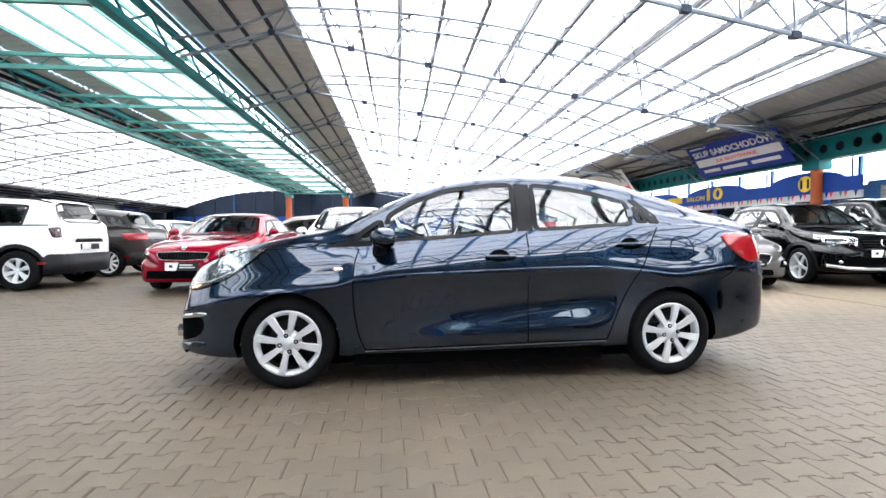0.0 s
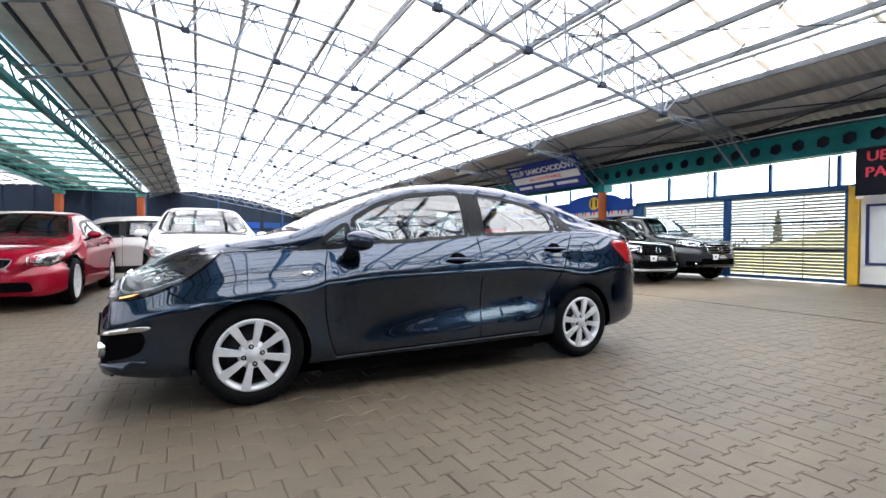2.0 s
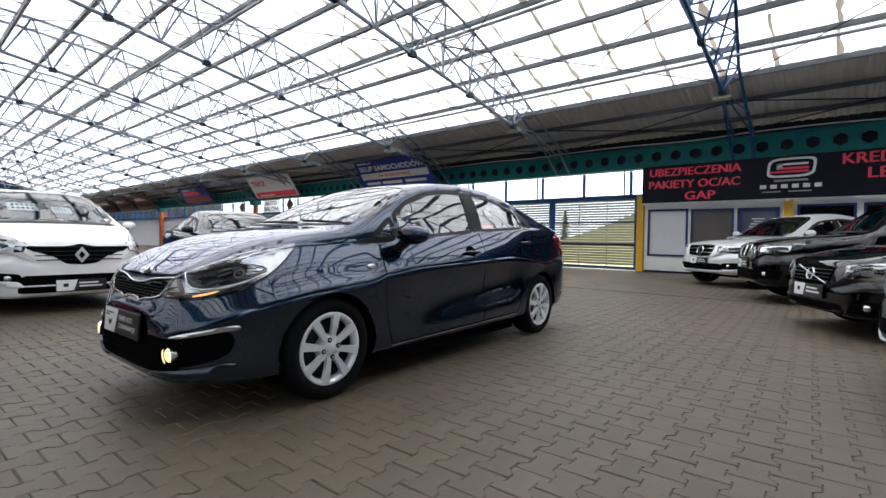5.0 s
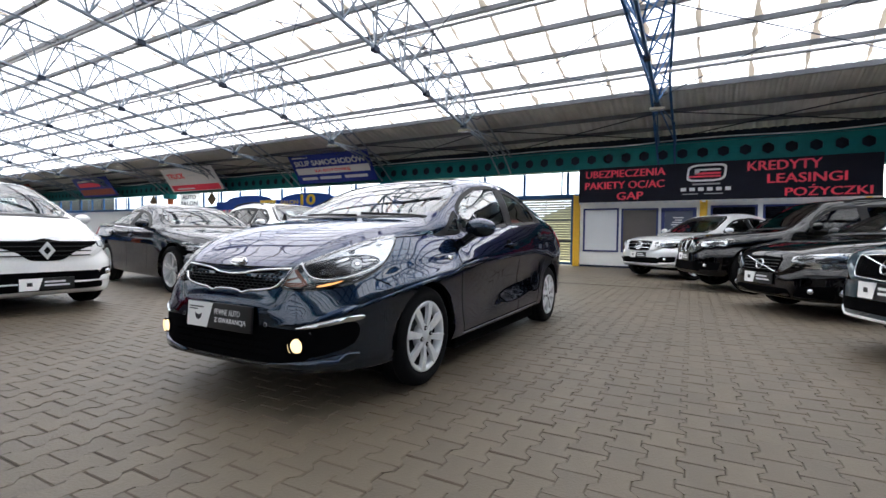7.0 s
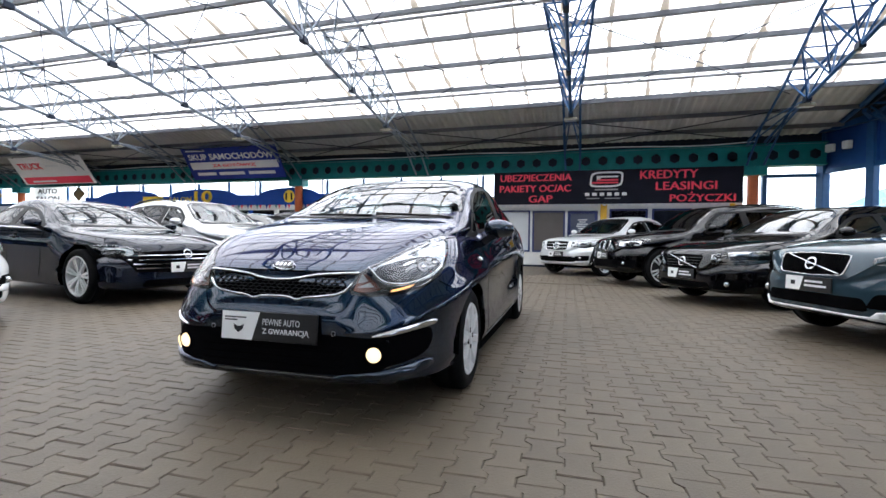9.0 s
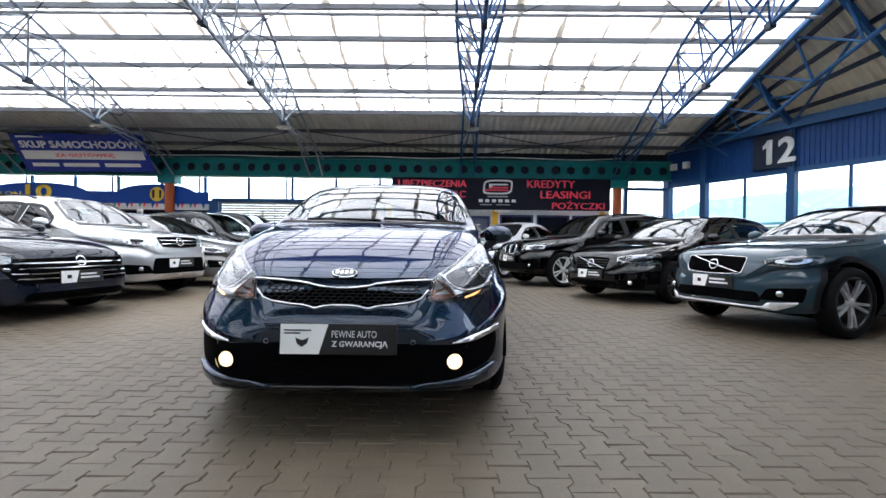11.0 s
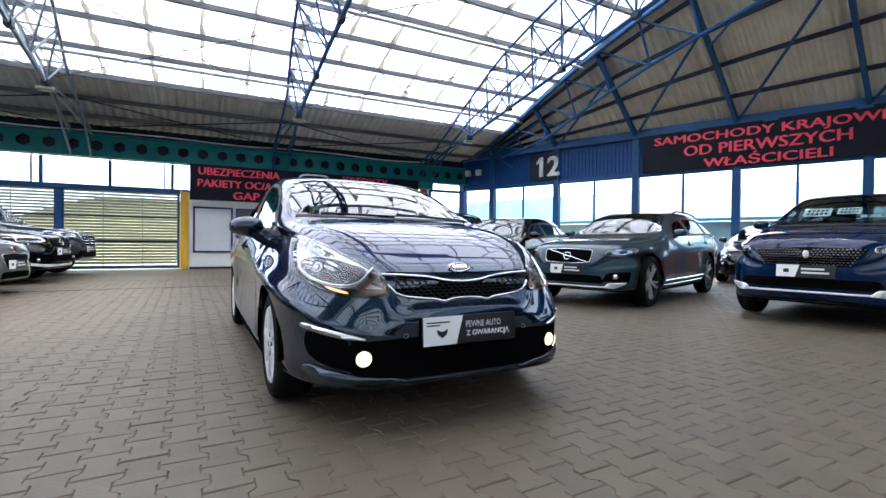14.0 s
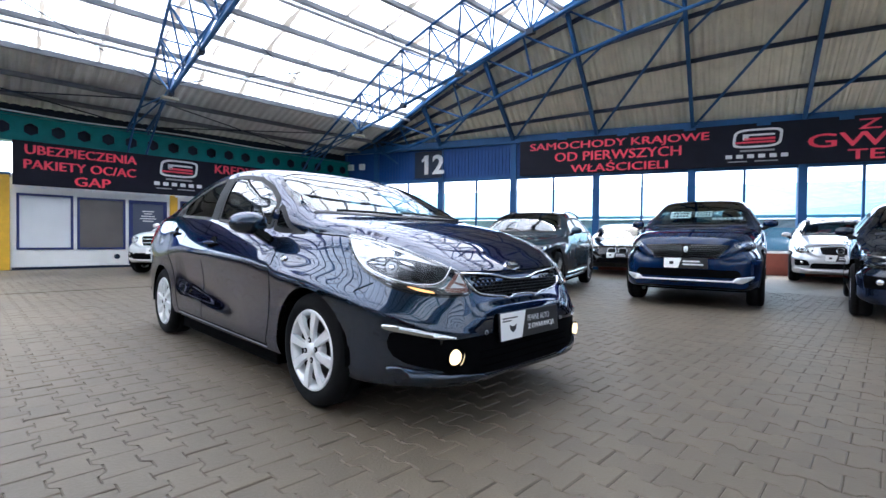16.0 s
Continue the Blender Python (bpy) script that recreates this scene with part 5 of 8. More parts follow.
    def decal(self, pts, d, off=0.003, cell=0.07, skirt=0.0):
        """A patch with this outline, thrown on the shell along d and lifted off it."""
        d = Vector(d).normalized()
        ex = Vector((0, 0, 1)).cross(d)
        ex = ex.normalized() if ex.length > 0.1 else Vector((1, 0, 0))
        ey = d.cross(ex)
        flat = [(Vector(p).dot(ex), Vector(p).dot(ey)) for p in pts]
        base = Vector(pts[0]).dot(d) * d
        bm = bmesh.new()
        bm.faces.new([bm.verts.new((a, b, 0)) for a, b in flat])
        for axis in (0, 1):
            lo, hi = min(p[axis] for p in flat), max(p[axis] for p in flat)
            k = math.floor(lo / cell) + 1
            while k * cell < hi:
                no = Vector((1, 0, 0)) if axis == 0 else Vector((0, 1, 0))
                bmesh.ops.bisect_plane(bm, geom=bm.verts[:] + bm.edges[:] + bm.faces[:], dist=1e-5, plane_co=no * k * cell, plane_no=no)
                k += 1
        bmesh.ops.remove_doubles(bm, verts=bm.verts[:], dist=1e-4)
        for v in bm.verts:
            p = base + ex * v.co.x + ey * v.co.y
            q, nrm = self.cast(p, d)
            v.co = q + nrm * off
        if skirt:
            rim = [e for e in bm.edges if e.is_boundary]
            r = bmesh.ops.extrude_edge_only(bm, edges=rim)
            for v in r["geom"]:
                if isinstance(v, bmesh.types.BMVert):
                    v.co += d * skirt
        bmesh.ops.recalc_face_normals(bm, faces=bm.faces[:])
        f = max(bm.faces, key=lambda g: g.calc_area())
        if f.normal.dot(d) > 0:
            bmesh.ops.reverse_faces(bm, faces=bm.faces[:])
        return bm

    def ribbon(self, pts, d, width, off=0.002, closed=False, step=0.05, bm=None, height=0.0):
        """A narrow strip along a line thrown on the shell."""
        pts = [Vector(p) for p in pts]
        if closed:
            pts.append(pts[0])
        fine = []
        for a, b in zip(pts, pts[1:]):
            n = max(1, int((b - a).length / step))
            fine += [a.lerp(b, k / n) for k in range(n)]
        fine.append(pts[-1])
        hits = [self.cast(p, d) for p in fine]
        bm = bm or bmesh.new()
        prev = None
        for i, (q, nrm) in enumerate(hits):
            t = (hits[min(i + 1, len(hits) - 1)][0] - hits[max(i - 1, 0)][0])
            if t.length < 1e-6:
                continue
            s = t.normalized().cross(nrm).normalized() * width / 2
            if height:
                row = [bm.verts.new(p) for p in (q - s, q - s * 0.7 + nrm * (off + height), q + s * 0.7 + nrm * (off + height), q + s)]
            else:
                row = [bm.verts.new(q - s + nrm * off), bm.verts.new(q + s + nrm * off)]
            if prev:
                for k in range(len(row) - 1):
                    bm.faces.new((prev[k], prev[k + 1], row[k + 1], row[k]))
            prev = row
        return bm

    # -- cutting --
    def cut_wheels(self):
        bm = self.bm
        Ra = self.R + self.s.get("arch", 0.055)
        W = self.W
        mark = set()
        for uw in self.wheels:
            c = Vector((-uw, 0, self.R))
            for v in bm.verts:
                if abs(v.co.y) < 0.5 * W * 0.62:
                    continue
                dx, dz = v.co.x - c.x, v.co.z - c.z
                r = math.hypot(dx, dz)
                if r < Ra + 0.024:
                    if r > Ra - 0.03 and r > 1e-4:
                        v.co.x, v.co.z = c.x + dx / r * Ra, c.z + dz / r * Ra
                    mark.add(v)
        kill = [f for f in bm.faces if all(v in mark for v in f.verts)]
        bmesh.ops.delete(bm, geom=kill, context='FACES')

    def cut_window(self, poly, side):
        """Open the shell inside a window's outline. side: 1 or -1 for the flanks, 0 for front and rear glass."""
        bm = self.bm
        if side:
            get = lambda v: (-v.co.x, v.co.z)
            ok = lambda v: v.co.y * side > 0.25
        else:
            u0, u1 = poly[1]
            poly = poly[0]
            get = lambda v: (v.co.y, v.co.z)
            ok = lambda v: u0 < -v.co.x < u1 and v.co.z > min(p[1] for p in poly) - 0.05
        n = len(poly)

        def inside(a, b):
            c = False
            for i in range(n):
                (x1, y1), (x2, y2) = poly[i], poly[(i + 1) % n]
                if (y1 > b) != (y2 > b) and a < (x2 - x1) * (b - y1) / (y2 - y1) + x1:
                    c = not c
            return c
        hit = {v for v in bm.verts if ok(v) and inside(*get(v))}
        kill = [f for f in bm.faces if all(v in hit for v in f.verts)]
        bmesh.ops.delete(bm, geom=kill, context='FACES')


def lathe(profile, n=40):
    """Turn a profile of (radius, across) about the y axis."""
    bm = bmesh.new()
    rings = [[bm.verts.new((r * math.cos(k * math.tau / n), a, r * math.sin(k * math.tau / n))) for k in range(n)] for r, a in profile]
    for p, q in zip(rings, rings[1:]):
        for k in range(n):
            bm.faces.new((p[k], q[k], q[(k + 1) % n], p[(k + 1) % n]))
    return bm


def spoke_mesh(n, r0, r1, w0, w1, y0, y1, th=0.018, twin=0.0):
    bm = bmesh.new()
    for k in range(n):
        for sgn in ((-1, 1) if twin else (0,)):
            a = k * math.tau / n + sgn * twin
            a2 = k * math.tau / n + sgn * twin * 1.25
            m1 = Matrix.Rotation(a, 3, 'Y')
            vs = []
            for r, w, y in ((r0, w0, y0), ((r0 + r1) / 2, (w0 + w1) / 2 * 0.97, (y0 + y1) / 2 + 0.006), (r1, w1, y1)):
                for dx, dy in ((-w / 2, -th), (-w / 2 * 0.88, 0), (w / 2 * 0.88, 0), (w / 2, -th)):
                    vs.append(bm.verts.new(m1 @ Vector((dx, y + dy, r))))
            for i in range(2):
                for j in range(3):
                    bm.faces.new((vs[i * 4 + j], vs[i * 4 + j + 1], vs[i * 4 + j + 5], vs[i * 4 + j + 4]))
    return bm


WHEELS = {}


def wheel_parts(style, R, rim_mat):
    """Meshes of one wheel, outer face towards +y, hub at the origin; kept for reuse."""
    key = (style, R, rim_mat.name)
    if key in WHEELS:
        return WHEELS[key]
    rr = R * {"cap": 0.70, "steel": 0.62}.get(style, 0.73)
    w = 0.1
    made = []
    tyre = lathe([(rr - 0.005, 0.085), (rr + 0.012, 0.098), (rr + 0.4 * (R - rr), 0.108), (R - 0.028, 0.1), (R - 0.008, 0.084), (R, 0.06), (R, 0.035), (R - 0.006, 0.033), (R - 0.006, 0.027), (R, 0.025), (R, -0.06), (R - 0.01, -0.085), (R - 0.03, -0.1), (rr, -0.095)], 48)
    made.append(("tyre", tyre, M_TYRE))
    rim = lathe([(rr + 0.004, 0.09), (rr, 0.096), (rr - 0.012, 0.094), (rr - 0.02, 0.07), (rr - 0.03, 0.0), (rr - 0.03, -0.09)], 48)
    # barrel goes black behind a wheel cover, for the shade between its spokes
    made.append(("rim", rim, M_RIM_BLACK if rim_mat is M_RIM_MID or style == "cap" else rim_mat))
    # near-black dish stands for the shade behind the spokes
    made.append(("brake_disc", lathe([(rr * 0.97, -0.04), (rr * 0.7, 0.0), (rr * 0.65, 0.012), (0.001, 0.015)], 40), M_RIM_DARK))
    if style == "cap":
        # silver wheel cover: eight raised spokes that widen into the outer ring
        turn8 = Matrix.Rotation(math.tau / 16, 4, 'Y')
        sp = spoke_mesh(8, 0.045, rr - 0.004, 0.031, 0.055, 0.094, 0.101, 0.022)
        sp.transform(turn8)
        made.append(("spokes", sp, rim_mat))
        made.append(("hub_cap", lathe([(0.001, 0.099), (0.027, 0.098), (0.030, 0.094), (0.070, 0.092), (0.079, 0.078), (0.081, 0.05)], 32), rim_mat))
        made.append(("rim_ring", lathe([(rr + 0.003, 0.094), (rr - 0.003, 0.100), (rr - 0.012, 0.097), (0.87 * rr, 0.088), (0.855 * rr, 0.05)], 48), rim_mat))
        for k in range(4):
            # a near-black disc round each nut stands for its shaded hole
            for nm, r, y, m in (("nut_recess", 0.0145, 0.0935, M_GAP), ("wheel_nut", 0.0075, 0.097, M_RIM_MID)):
                nuts = bmesh.new()
                a = k * math.tau / 4
                bmesh.ops.create_cone(nuts, cap_ends=True, segments=14, radius1=r, radius2=r * 0.9, depth=0.008, matrix=Matrix.Translation((0.051 * math.cos(a), y, 0.051 * math.sin(a))) @ Matrix.Rotation(math.pi / 2, 4, 'X'))
                made.append((nm, nuts, m))
    else:
        n, twin = {"five": (5, 0.0), "twin": (5, 0.16), "ten": (10, 0.0), "multi": (7, 0.14), "steel": (6, 0.0)}[style]
        made.append(("spokes", spoke_mesh(n, 0.04, rr - 0.004, 0.05 if not twin else 0.03, {"steel": 0.1}.get(style, 0.055) if not twin else 0.03, 0.07, 0.088, 0.03, twin), rim_mat))
        made.append(("hub_cap", lathe([(0.001, 0.085), (0.03, 0.083), (0.05, 0.07), (0.062, 0.04)], 24), rim_mat))
    done = []
    for nm, bm, m in made:
        bmesh.ops.recalc_face_normals(bm, faces=bm.faces[:])
        me = bpy.data.meshes.new(nm)
        bm.to_mesh(me)
        bm.free()
        me.materials.append(m)
        me.polygons.foreach_set("use_smooth", [nm != "spokes"] * len(me.polygons))
        done.append((nm, me))
    WHEELS[key] = done
    return done


def add_wheel(car, x, y, R, style, rim_mat, turn=0.0):
    parts = wheel_parts(style, R, rim_mat)
    hub = new("wheel", parts[0][1])
    hub.parent = car
    hub.matrix_local = pose(x, y, R, 0, 0, (0 if y > 0 else 180) + turn) @ Matrix.Rotation(0.2 if style == "cap" else 0.3 + x, 4, 'Y')
    hub["label"] = "black tyre on a %s" % ("silver wheel cover" if style == "cap" else "light alloy rim")
    for nm, me in parts[1:]:
        o = new(nm, me)
        o.parent = hub


def polygon_side(pts, side):
    return [Vector((-u, 1.0 * side, z)) for u, z in pts]


def ellipsoid(cx, cy, cz, rx, ry, rz, m=None, seg=20):
    bm = bmesh.new()
    bmesh.ops.create_uvsphere(bm, u_segments=seg, v_segments=seg // 2, radius=1)
    for v in bm.verts:
        c = v.co
        v.co = Vector((cx + rx * math.copysign(abs(c.x) ** 0.8, c.x), cy + ry * math.copysign(abs(c.y) ** 0.8, c.y), cz + rz * math.copysign(abs(c.z) ** 0.8, c.z)))
    if m is not None:
        bm.transform(m)
    return bm


def mirror_shell(cx, cy, cz, rx, ry, rz, side):
    """A door mirror's housing: rounded in front, flat behind, its outer end drawn in."""
    bm = bmesh.new()
    bmesh.ops.create_uvsphere(bm, u_segments=28, v_segments=16, radius=1)
    for v in bm.verts:
        c = v.co.copy()
        x = max(-0.62, c.x)
        out = c.y * side
        thin = 1 - 0.16 * max(0.0, out) - 0.06 * max(0.0, c.x)
        v.co = Vector((cx + rx * x - 0.18 * rx * max(0.0, out), cy + ry * math.copysign(abs(c.y) ** 0.8, c.y), cz + rz * thin * math.copysign(abs(c.z) ** 0.75, c.z)))
    return bm


def show_plate(car, x, z, tilt=4, small=False):
    """The dealer's show plate: white panel with a drawn emblem, black panel with words."""
    m = pose(x, 0, z, 90 - tilt, 0, 90)
    p = part("show_plate", box(-0.26, 0.26, -0.07, 0.066, -0.008, 0.004, 0.004, m=m), M_PLATE_DARK, car, "black and white dealer plate")
    bm = bmesh.new()
    vs = [bm.verts.new(v) for v in ((-0.257, -0.068, 0.006), (-0.085, -0.068, 0.006), (-0.045, 0.064, 0.006), (-0.257, 0.064, 0.006))]
    bm.faces.new(vs)
    bm.transform(m)
    part("white_panel", bm, M_PLATE_WHITE, p)
    if small:
        for k, w in ((0, 0.2), (1, 0.24)):
            part("writing_bar", box(-0.03, -0.03 + w, 0.012 - 0.04 * k, 0.032 - 0.04 * k, 0.005, 0.007, m=m), M_WHITE_PRINT, p)
        part("emblem", box(-0.19, -0.14, -0.02, 0.02, 0.0065, 0.008, m=m), M_DARK, p)
    else:
        words_on("letters", "PEWNE AUTO", -0.03, 0.006, 0.2, 0.03, M_WHITE_PRINT, p, m @ pose(0, 0, 0.005), depth=0.001)
        words_on("letters", "Z GWARANCJĄ", -0.03, -0.042, 0.25, 0.034, M_WHITE_PRINT, p, m @ pose(0, 0, 0.005), depth=0.001, bold=0.02)
        bm = bmesh.new()
        pts = [(-0.19, 0.006), (-0.17, -0.004), (-0.16, -0.006), (-0.15, -0.004), (-0.13, 0.006), (-0.137, -0.02), (-0.16, -0.036), (-0.183, -0.02)]
        bm.faces.new([bm.verts.new((a, b, 0.008)) for a, b in pts])
        bm.transform(m)
        part("emblem", bm, M_DARK, p, "dark drawn emblem")
        for k, w in ((0, 0.12), (1, 0.07)):
            part("writing_bar", box(-0.24, -0.24 + w, 0.034 - 0.013 * k, 0.04 - 0.013 * k, 0.0065, 0.008, m=m), M_DARK, p)


def interior(car, s, body):
    """Dash, seats and floor, as seen through the glass."""
    W, ws = s["W"], s["ws"]
    zb = body.belt(ws[0] + 0.5)
    part("cabin_floor", box(-s["L"] + 0.5, -ws[0], -W * 0.44, W * 0.44, 0.32, 0.36), M_TRIM, car)
    bm = box(-ws[0] - 0.75, -ws[0] - 0.05, -W * 0.41, W * 0.41, 0.45, min(zb + 0.02, body.top(ws[0]) - 0.05), 0.05)
    part("dashboard", bm, M_TRIM, car)
    us = (ws[0] + 1.25, ws[0] + 2.1)
    for i, u in enumerate(us):
        for y in (-0.36, 0.36):
            st = part("seat", box(-u - 0.1, -u + 0.42, y - 0.24, y + 0.24, 0.36, 0.6, 0.06), M_SEAT, car)
            part("backrest", box(-u - 0.24, -u - 0.09, y - 0.23, y + 0.23, 0.5, zb + 0.13, 0.06), M_SEAT, st)
            part("headrest", box(-u - 0.25, -u - 0.15, y - 0.12, y + 0.12, zb + 0.17, zb + 0.34, 0.04), M_SEAT, st)
    bm = bmesh.new()
    n = 24
    c = Matrix.Translation((-ws[0] - 0.85, 0.36, zb - 0.02)) @ Matrix.Rotation(radians(65), 4, 'Y')
    for k in range(n):
        a, b = k * math.tau / n, (k + 1) * math.tau / n
        add_tube(bm, c @ Vector((0.18 * math.cos(a), 0.18 * math.sin(a), 0)), c @ Vector((0.18 * math.cos(b), 0.18 * math.sin(b), 0)), 0.014, 6)
    add_tube(bm, c @ Vector((-0.18, 0, 0)), c @ Vector((0.18, 0, 0)), 0.02, 6)
    part("steering_wheel", bm, M_TRIM, car)


def build_car(s, name="car"):
    """A whole car from its sheet of numbers."""
    body = s.get("shell", Body)(s)
    L, W, H = body.L, body.W, body.H
    car = thing(name, pose(s["at"][0], s["at"][1], 0, 0, 0, s["at"][2]), s["label"], "car", s.get("group", "parked cars"))
    P = s["paint"]
    ws, rr = s["ws"], s["rear"]
    # --- side windows ---
    wins = s.get("wins")
    if wins is None:
        wins = auto_windows(s, body)
    for side in (1, -1):
        for nm, poly in wins:
            rp = [(p.x, p.y) for p in round_poly(poly)]
            body_poly = polygon_side(rp, side)
            d = (0, -side, 0)
            g = body.decal(body_poly, d, -0.002, 0.12)
            part("side_window", g, s.get("glass", M_CARGLASS), car, smooth=True)
            fr = body.ribbon(body_poly, d, s.get("frame_w", 0.05), 0.002, True)
            part("window_frame", fr, M_TRIM, car, smooth=True)
    # --- windscreen and rear glass ---
    screens = []
    zb, zt = body.top(ws[0]) + s.get("ws_base", 0.035), body.top(ws[1]) - 0.03
    hb, ht = s.get("ws_half", (0.63 * W / 1.72, 0.50 * W / 1.72))
    mid = [(-hb, zb - 0.01), (-hb * 0.5, zb - 0.005), (0, zb), (hb * 0.5, zb - 0.005), (hb, zb - 0.01), ((hb + ht) / 2 + 0.015, (zb + zt) / 2), (ht, zt - 0.02), (ht * 0.5, zt), (0, zt + 0.004), (-ht * 0.5, zt), (-ht, zt - 0.02), (-(hb + ht) / 2 - 0.015, (zb + zt) / 2)]
    screens.append(("windscreen", mid, (-1, 0, 0), (ws[0] - 0.1, ws[1] + 0.1), 2.0, s.get("glass_front", M_SCREEN)))
    rz1, rz0 = body.top(rr[0]) - 0.06, body.top(rr[1]) + 0.03
    if s.get("rear_glass", True):
        hb2, ht2 = 0.56 * W / 1.72, 0.48 * W / 1.72
        back = [(-hb2, rz0), (0, rz0 - 0.005), (hb2, rz0), ((hb2 + ht2) / 2 + 0.01, (rz0 + rz1) / 2), (ht2, rz1), (0, rz1 + 0.01), (-ht2, rz1), (-(hb2 + ht2) / 2 - 0.01, (rz0 + rz1) / 2)]
        screens.append(("rear_window", back, (1, 0, 0), (rr[0] - 0.15, L + 0.1), -L - 1.0, s.get("glass", M_CARGLASS)))
    for nm, poly, d, rng, x, g in screens:
        pl = [Vector((x, p.x, p.y)) for p in soften(poly, 1)]
        part(nm, body.decal(pl, d, -0.002, 0.12), g, car, smooth=True)
        part("glass_border", body.ribbon(pl, d, s.get("border_w", 0.05), 0.002, True), M_GLOSS_BLACK, car, smooth=True)
    # --- patches fixed on the shell, before it is cut ---
    s["details"](car, body, s)
    # --- cuts ---
    for side in (1, -1):
        for nm, poly in wins:
            body.cut_window([(p.x, p.y) for p in round_poly(poly)], side)
    for nm, poly, d, rng, x, g in screens:
        body.cut_window(([(p.x, p.y) for p in soften(poly, 1)], rng), 0)
    body.cut_wheels()
    part("body", body.bm, P, car, smooth=True)
    # --- wheels, arches ---
    R = s["R"]
    yo = W / 2 - s.get("tuck", 0.125)
    for uw in body.wheels:
        for side in (1, -1):
            add_wheel(car, -uw, side * yo, R, s["wheel"], s.get("rim", M_RIM), s.get("steer", 0) if uw == body.wheels[0] else 0)
            bm = bmesh.new()
            Ra = R + s.get("arch", 0.055)
            prev = None
            yl = body.half(uw) * 0.965
            for k in range(25):
                a = math.pi * (k / 24) * 1.04 - math.pi * 0.02
                p = Vector((-uw + Ra * math.cos(a), 0, R + Ra * math.sin(a)))
                c = [bm.verts.new((p.x, side * yl, p.z)), bm.verts.new((p.x, side * (W / 2 - 0.36), p.z))]
                if prev:
                    bm.faces.new((prev[0], prev[1], c[1], c[0]))
                prev = c
            f = [v for v in bm.verts if abs(v.co.y) < W / 2 - 0.3]
            bm.faces.new(f)
            part("arch_liner", bm, M_LINER, car)
            if s.get("cladding"):
                arc = [Vector((-uw + (Ra + 0.03) * math.cos(math.pi * k / 20 * 1.1 - 0.16), side, R + (Ra + 0.03) * math.sin(math.pi * k / 20 * 1.1 - 0.16))) for k in range(21)]
                part("arch_trim", body_ribbon_safe(body, arc, side), M_TRIM, car, smooth=True)
    interior(car, s, body)
    # underbody boxes made low and wide to keep light from under the car
    part("underbody", box(-L * 0.68, -L * 0.29, -W * 0.465, W * 0.465, s.get("under", 0.2) + 0.01, 0.3), M_LINER, car)
    part("underbody", box(-L + 0.75, -0.55, -W * 0.40, W * 0.40, s.get("under", 0.2), 0.3), M_LINER, car)
    # --- mirrors ---
    um = s.get("mirror_u", ws[0] + 0.33)
    zm = body.belt(um) + 0.08
    k = s.get("mirror_k", 0.85)
    rx, ry, rz = s.get("mirror_size", (0.075 * k, 0.115 * k, 0.075 * k))
    for side in (1, -1):
        if "mirror_at" in s:
            um, my, zm = s["mirror_at"]
            q = body.cast((-um + 0.04, side, zm - 0.12), (0, -side, 0))[0]
        else:
            q = body.cast((-um, side, zm - 0.06), (0, -side, 0))[0]
            my = abs(q.y) + 0.10
        mir = part("door_mirror", mirror_shell(-um, side * my, zm, rx, ry, rz, side), s.get("mirror_paint", P), car, smooth=True)
        bm = bmesh.new()
        add_bar(bm, (-um + 0.035, side * (abs(q.y) - 0.03), zm - 1.6 * rz), (-um + 0.02, side * (my - 0.02), zm - 0.55 * rz), 0.09, 0.05)
        bmesh.ops.bevel(bm, geom=bm.edges[:], offset=0.015, segments=2, affect='EDGES')
        part("mirror_stalk", bm, M_TRIM, mir)
        bm = bmesh.new()
        bmesh.ops.create_circle(bm, cap_ends=True, segments=20, radius=1)
        for v in bm.verts:
            v.co = Vector((-um - rx * 0.62, side * my + v.co.x * 0.84 * ry, zm + v.co.y * 0.78 * rz))
        part("mirror_glass", bm, M_CHROME, mir)
    return car


def body_ribbon_safe(body, arc, side):
    return body.ribbon(arc, (0, -side, 0), 0.07, 0.006, step=0.08)


def auto_windows(s, body):
    """Side window outlines between the belt line and the roof, split at the pillars."""
    ws, rr = s["ws"], s["rear"]
    ua, ue = ws[0] + s.get("win_front", 0.32), s.get("win_end", rr[1] - 0.12)
    pil = s["pillars"]
    cuts = [ua] + [p for c in pil for p in (c - 0.045, c + 0.045)] + [ue]

    def up(u):
        return min(body.top(u) - s.get("win_drop", 0.15), H_ - s.get("win_drop", 0.15))
    H_ = body.H
    out = []
    for a, b in zip(cuts[0::2], cuts[1::2]):
        n = 5
        us = [a + (b - a) * k / n for k in range(n + 1)]
        lo = [(u, body.belt(u) + 0.03) for u in us]
        hi = [(u, max(up(u), body.belt(u) + 0.045)) for u in us][::-1]
        out.append(("side", lo + hi))
    return out


def lines(car, body, chains, width=0.007, material=None, name="panel_gap"):
    for side in (1, -1):
        for c in chains:
            pts = [Vector((-u, side, z)) for u, z in soften([(a, b) for a, b in c], 2, False)]
            part(name, body.ribbon(pts, (0, -side, 0), width, 0.0012), material or M_GAP, car)


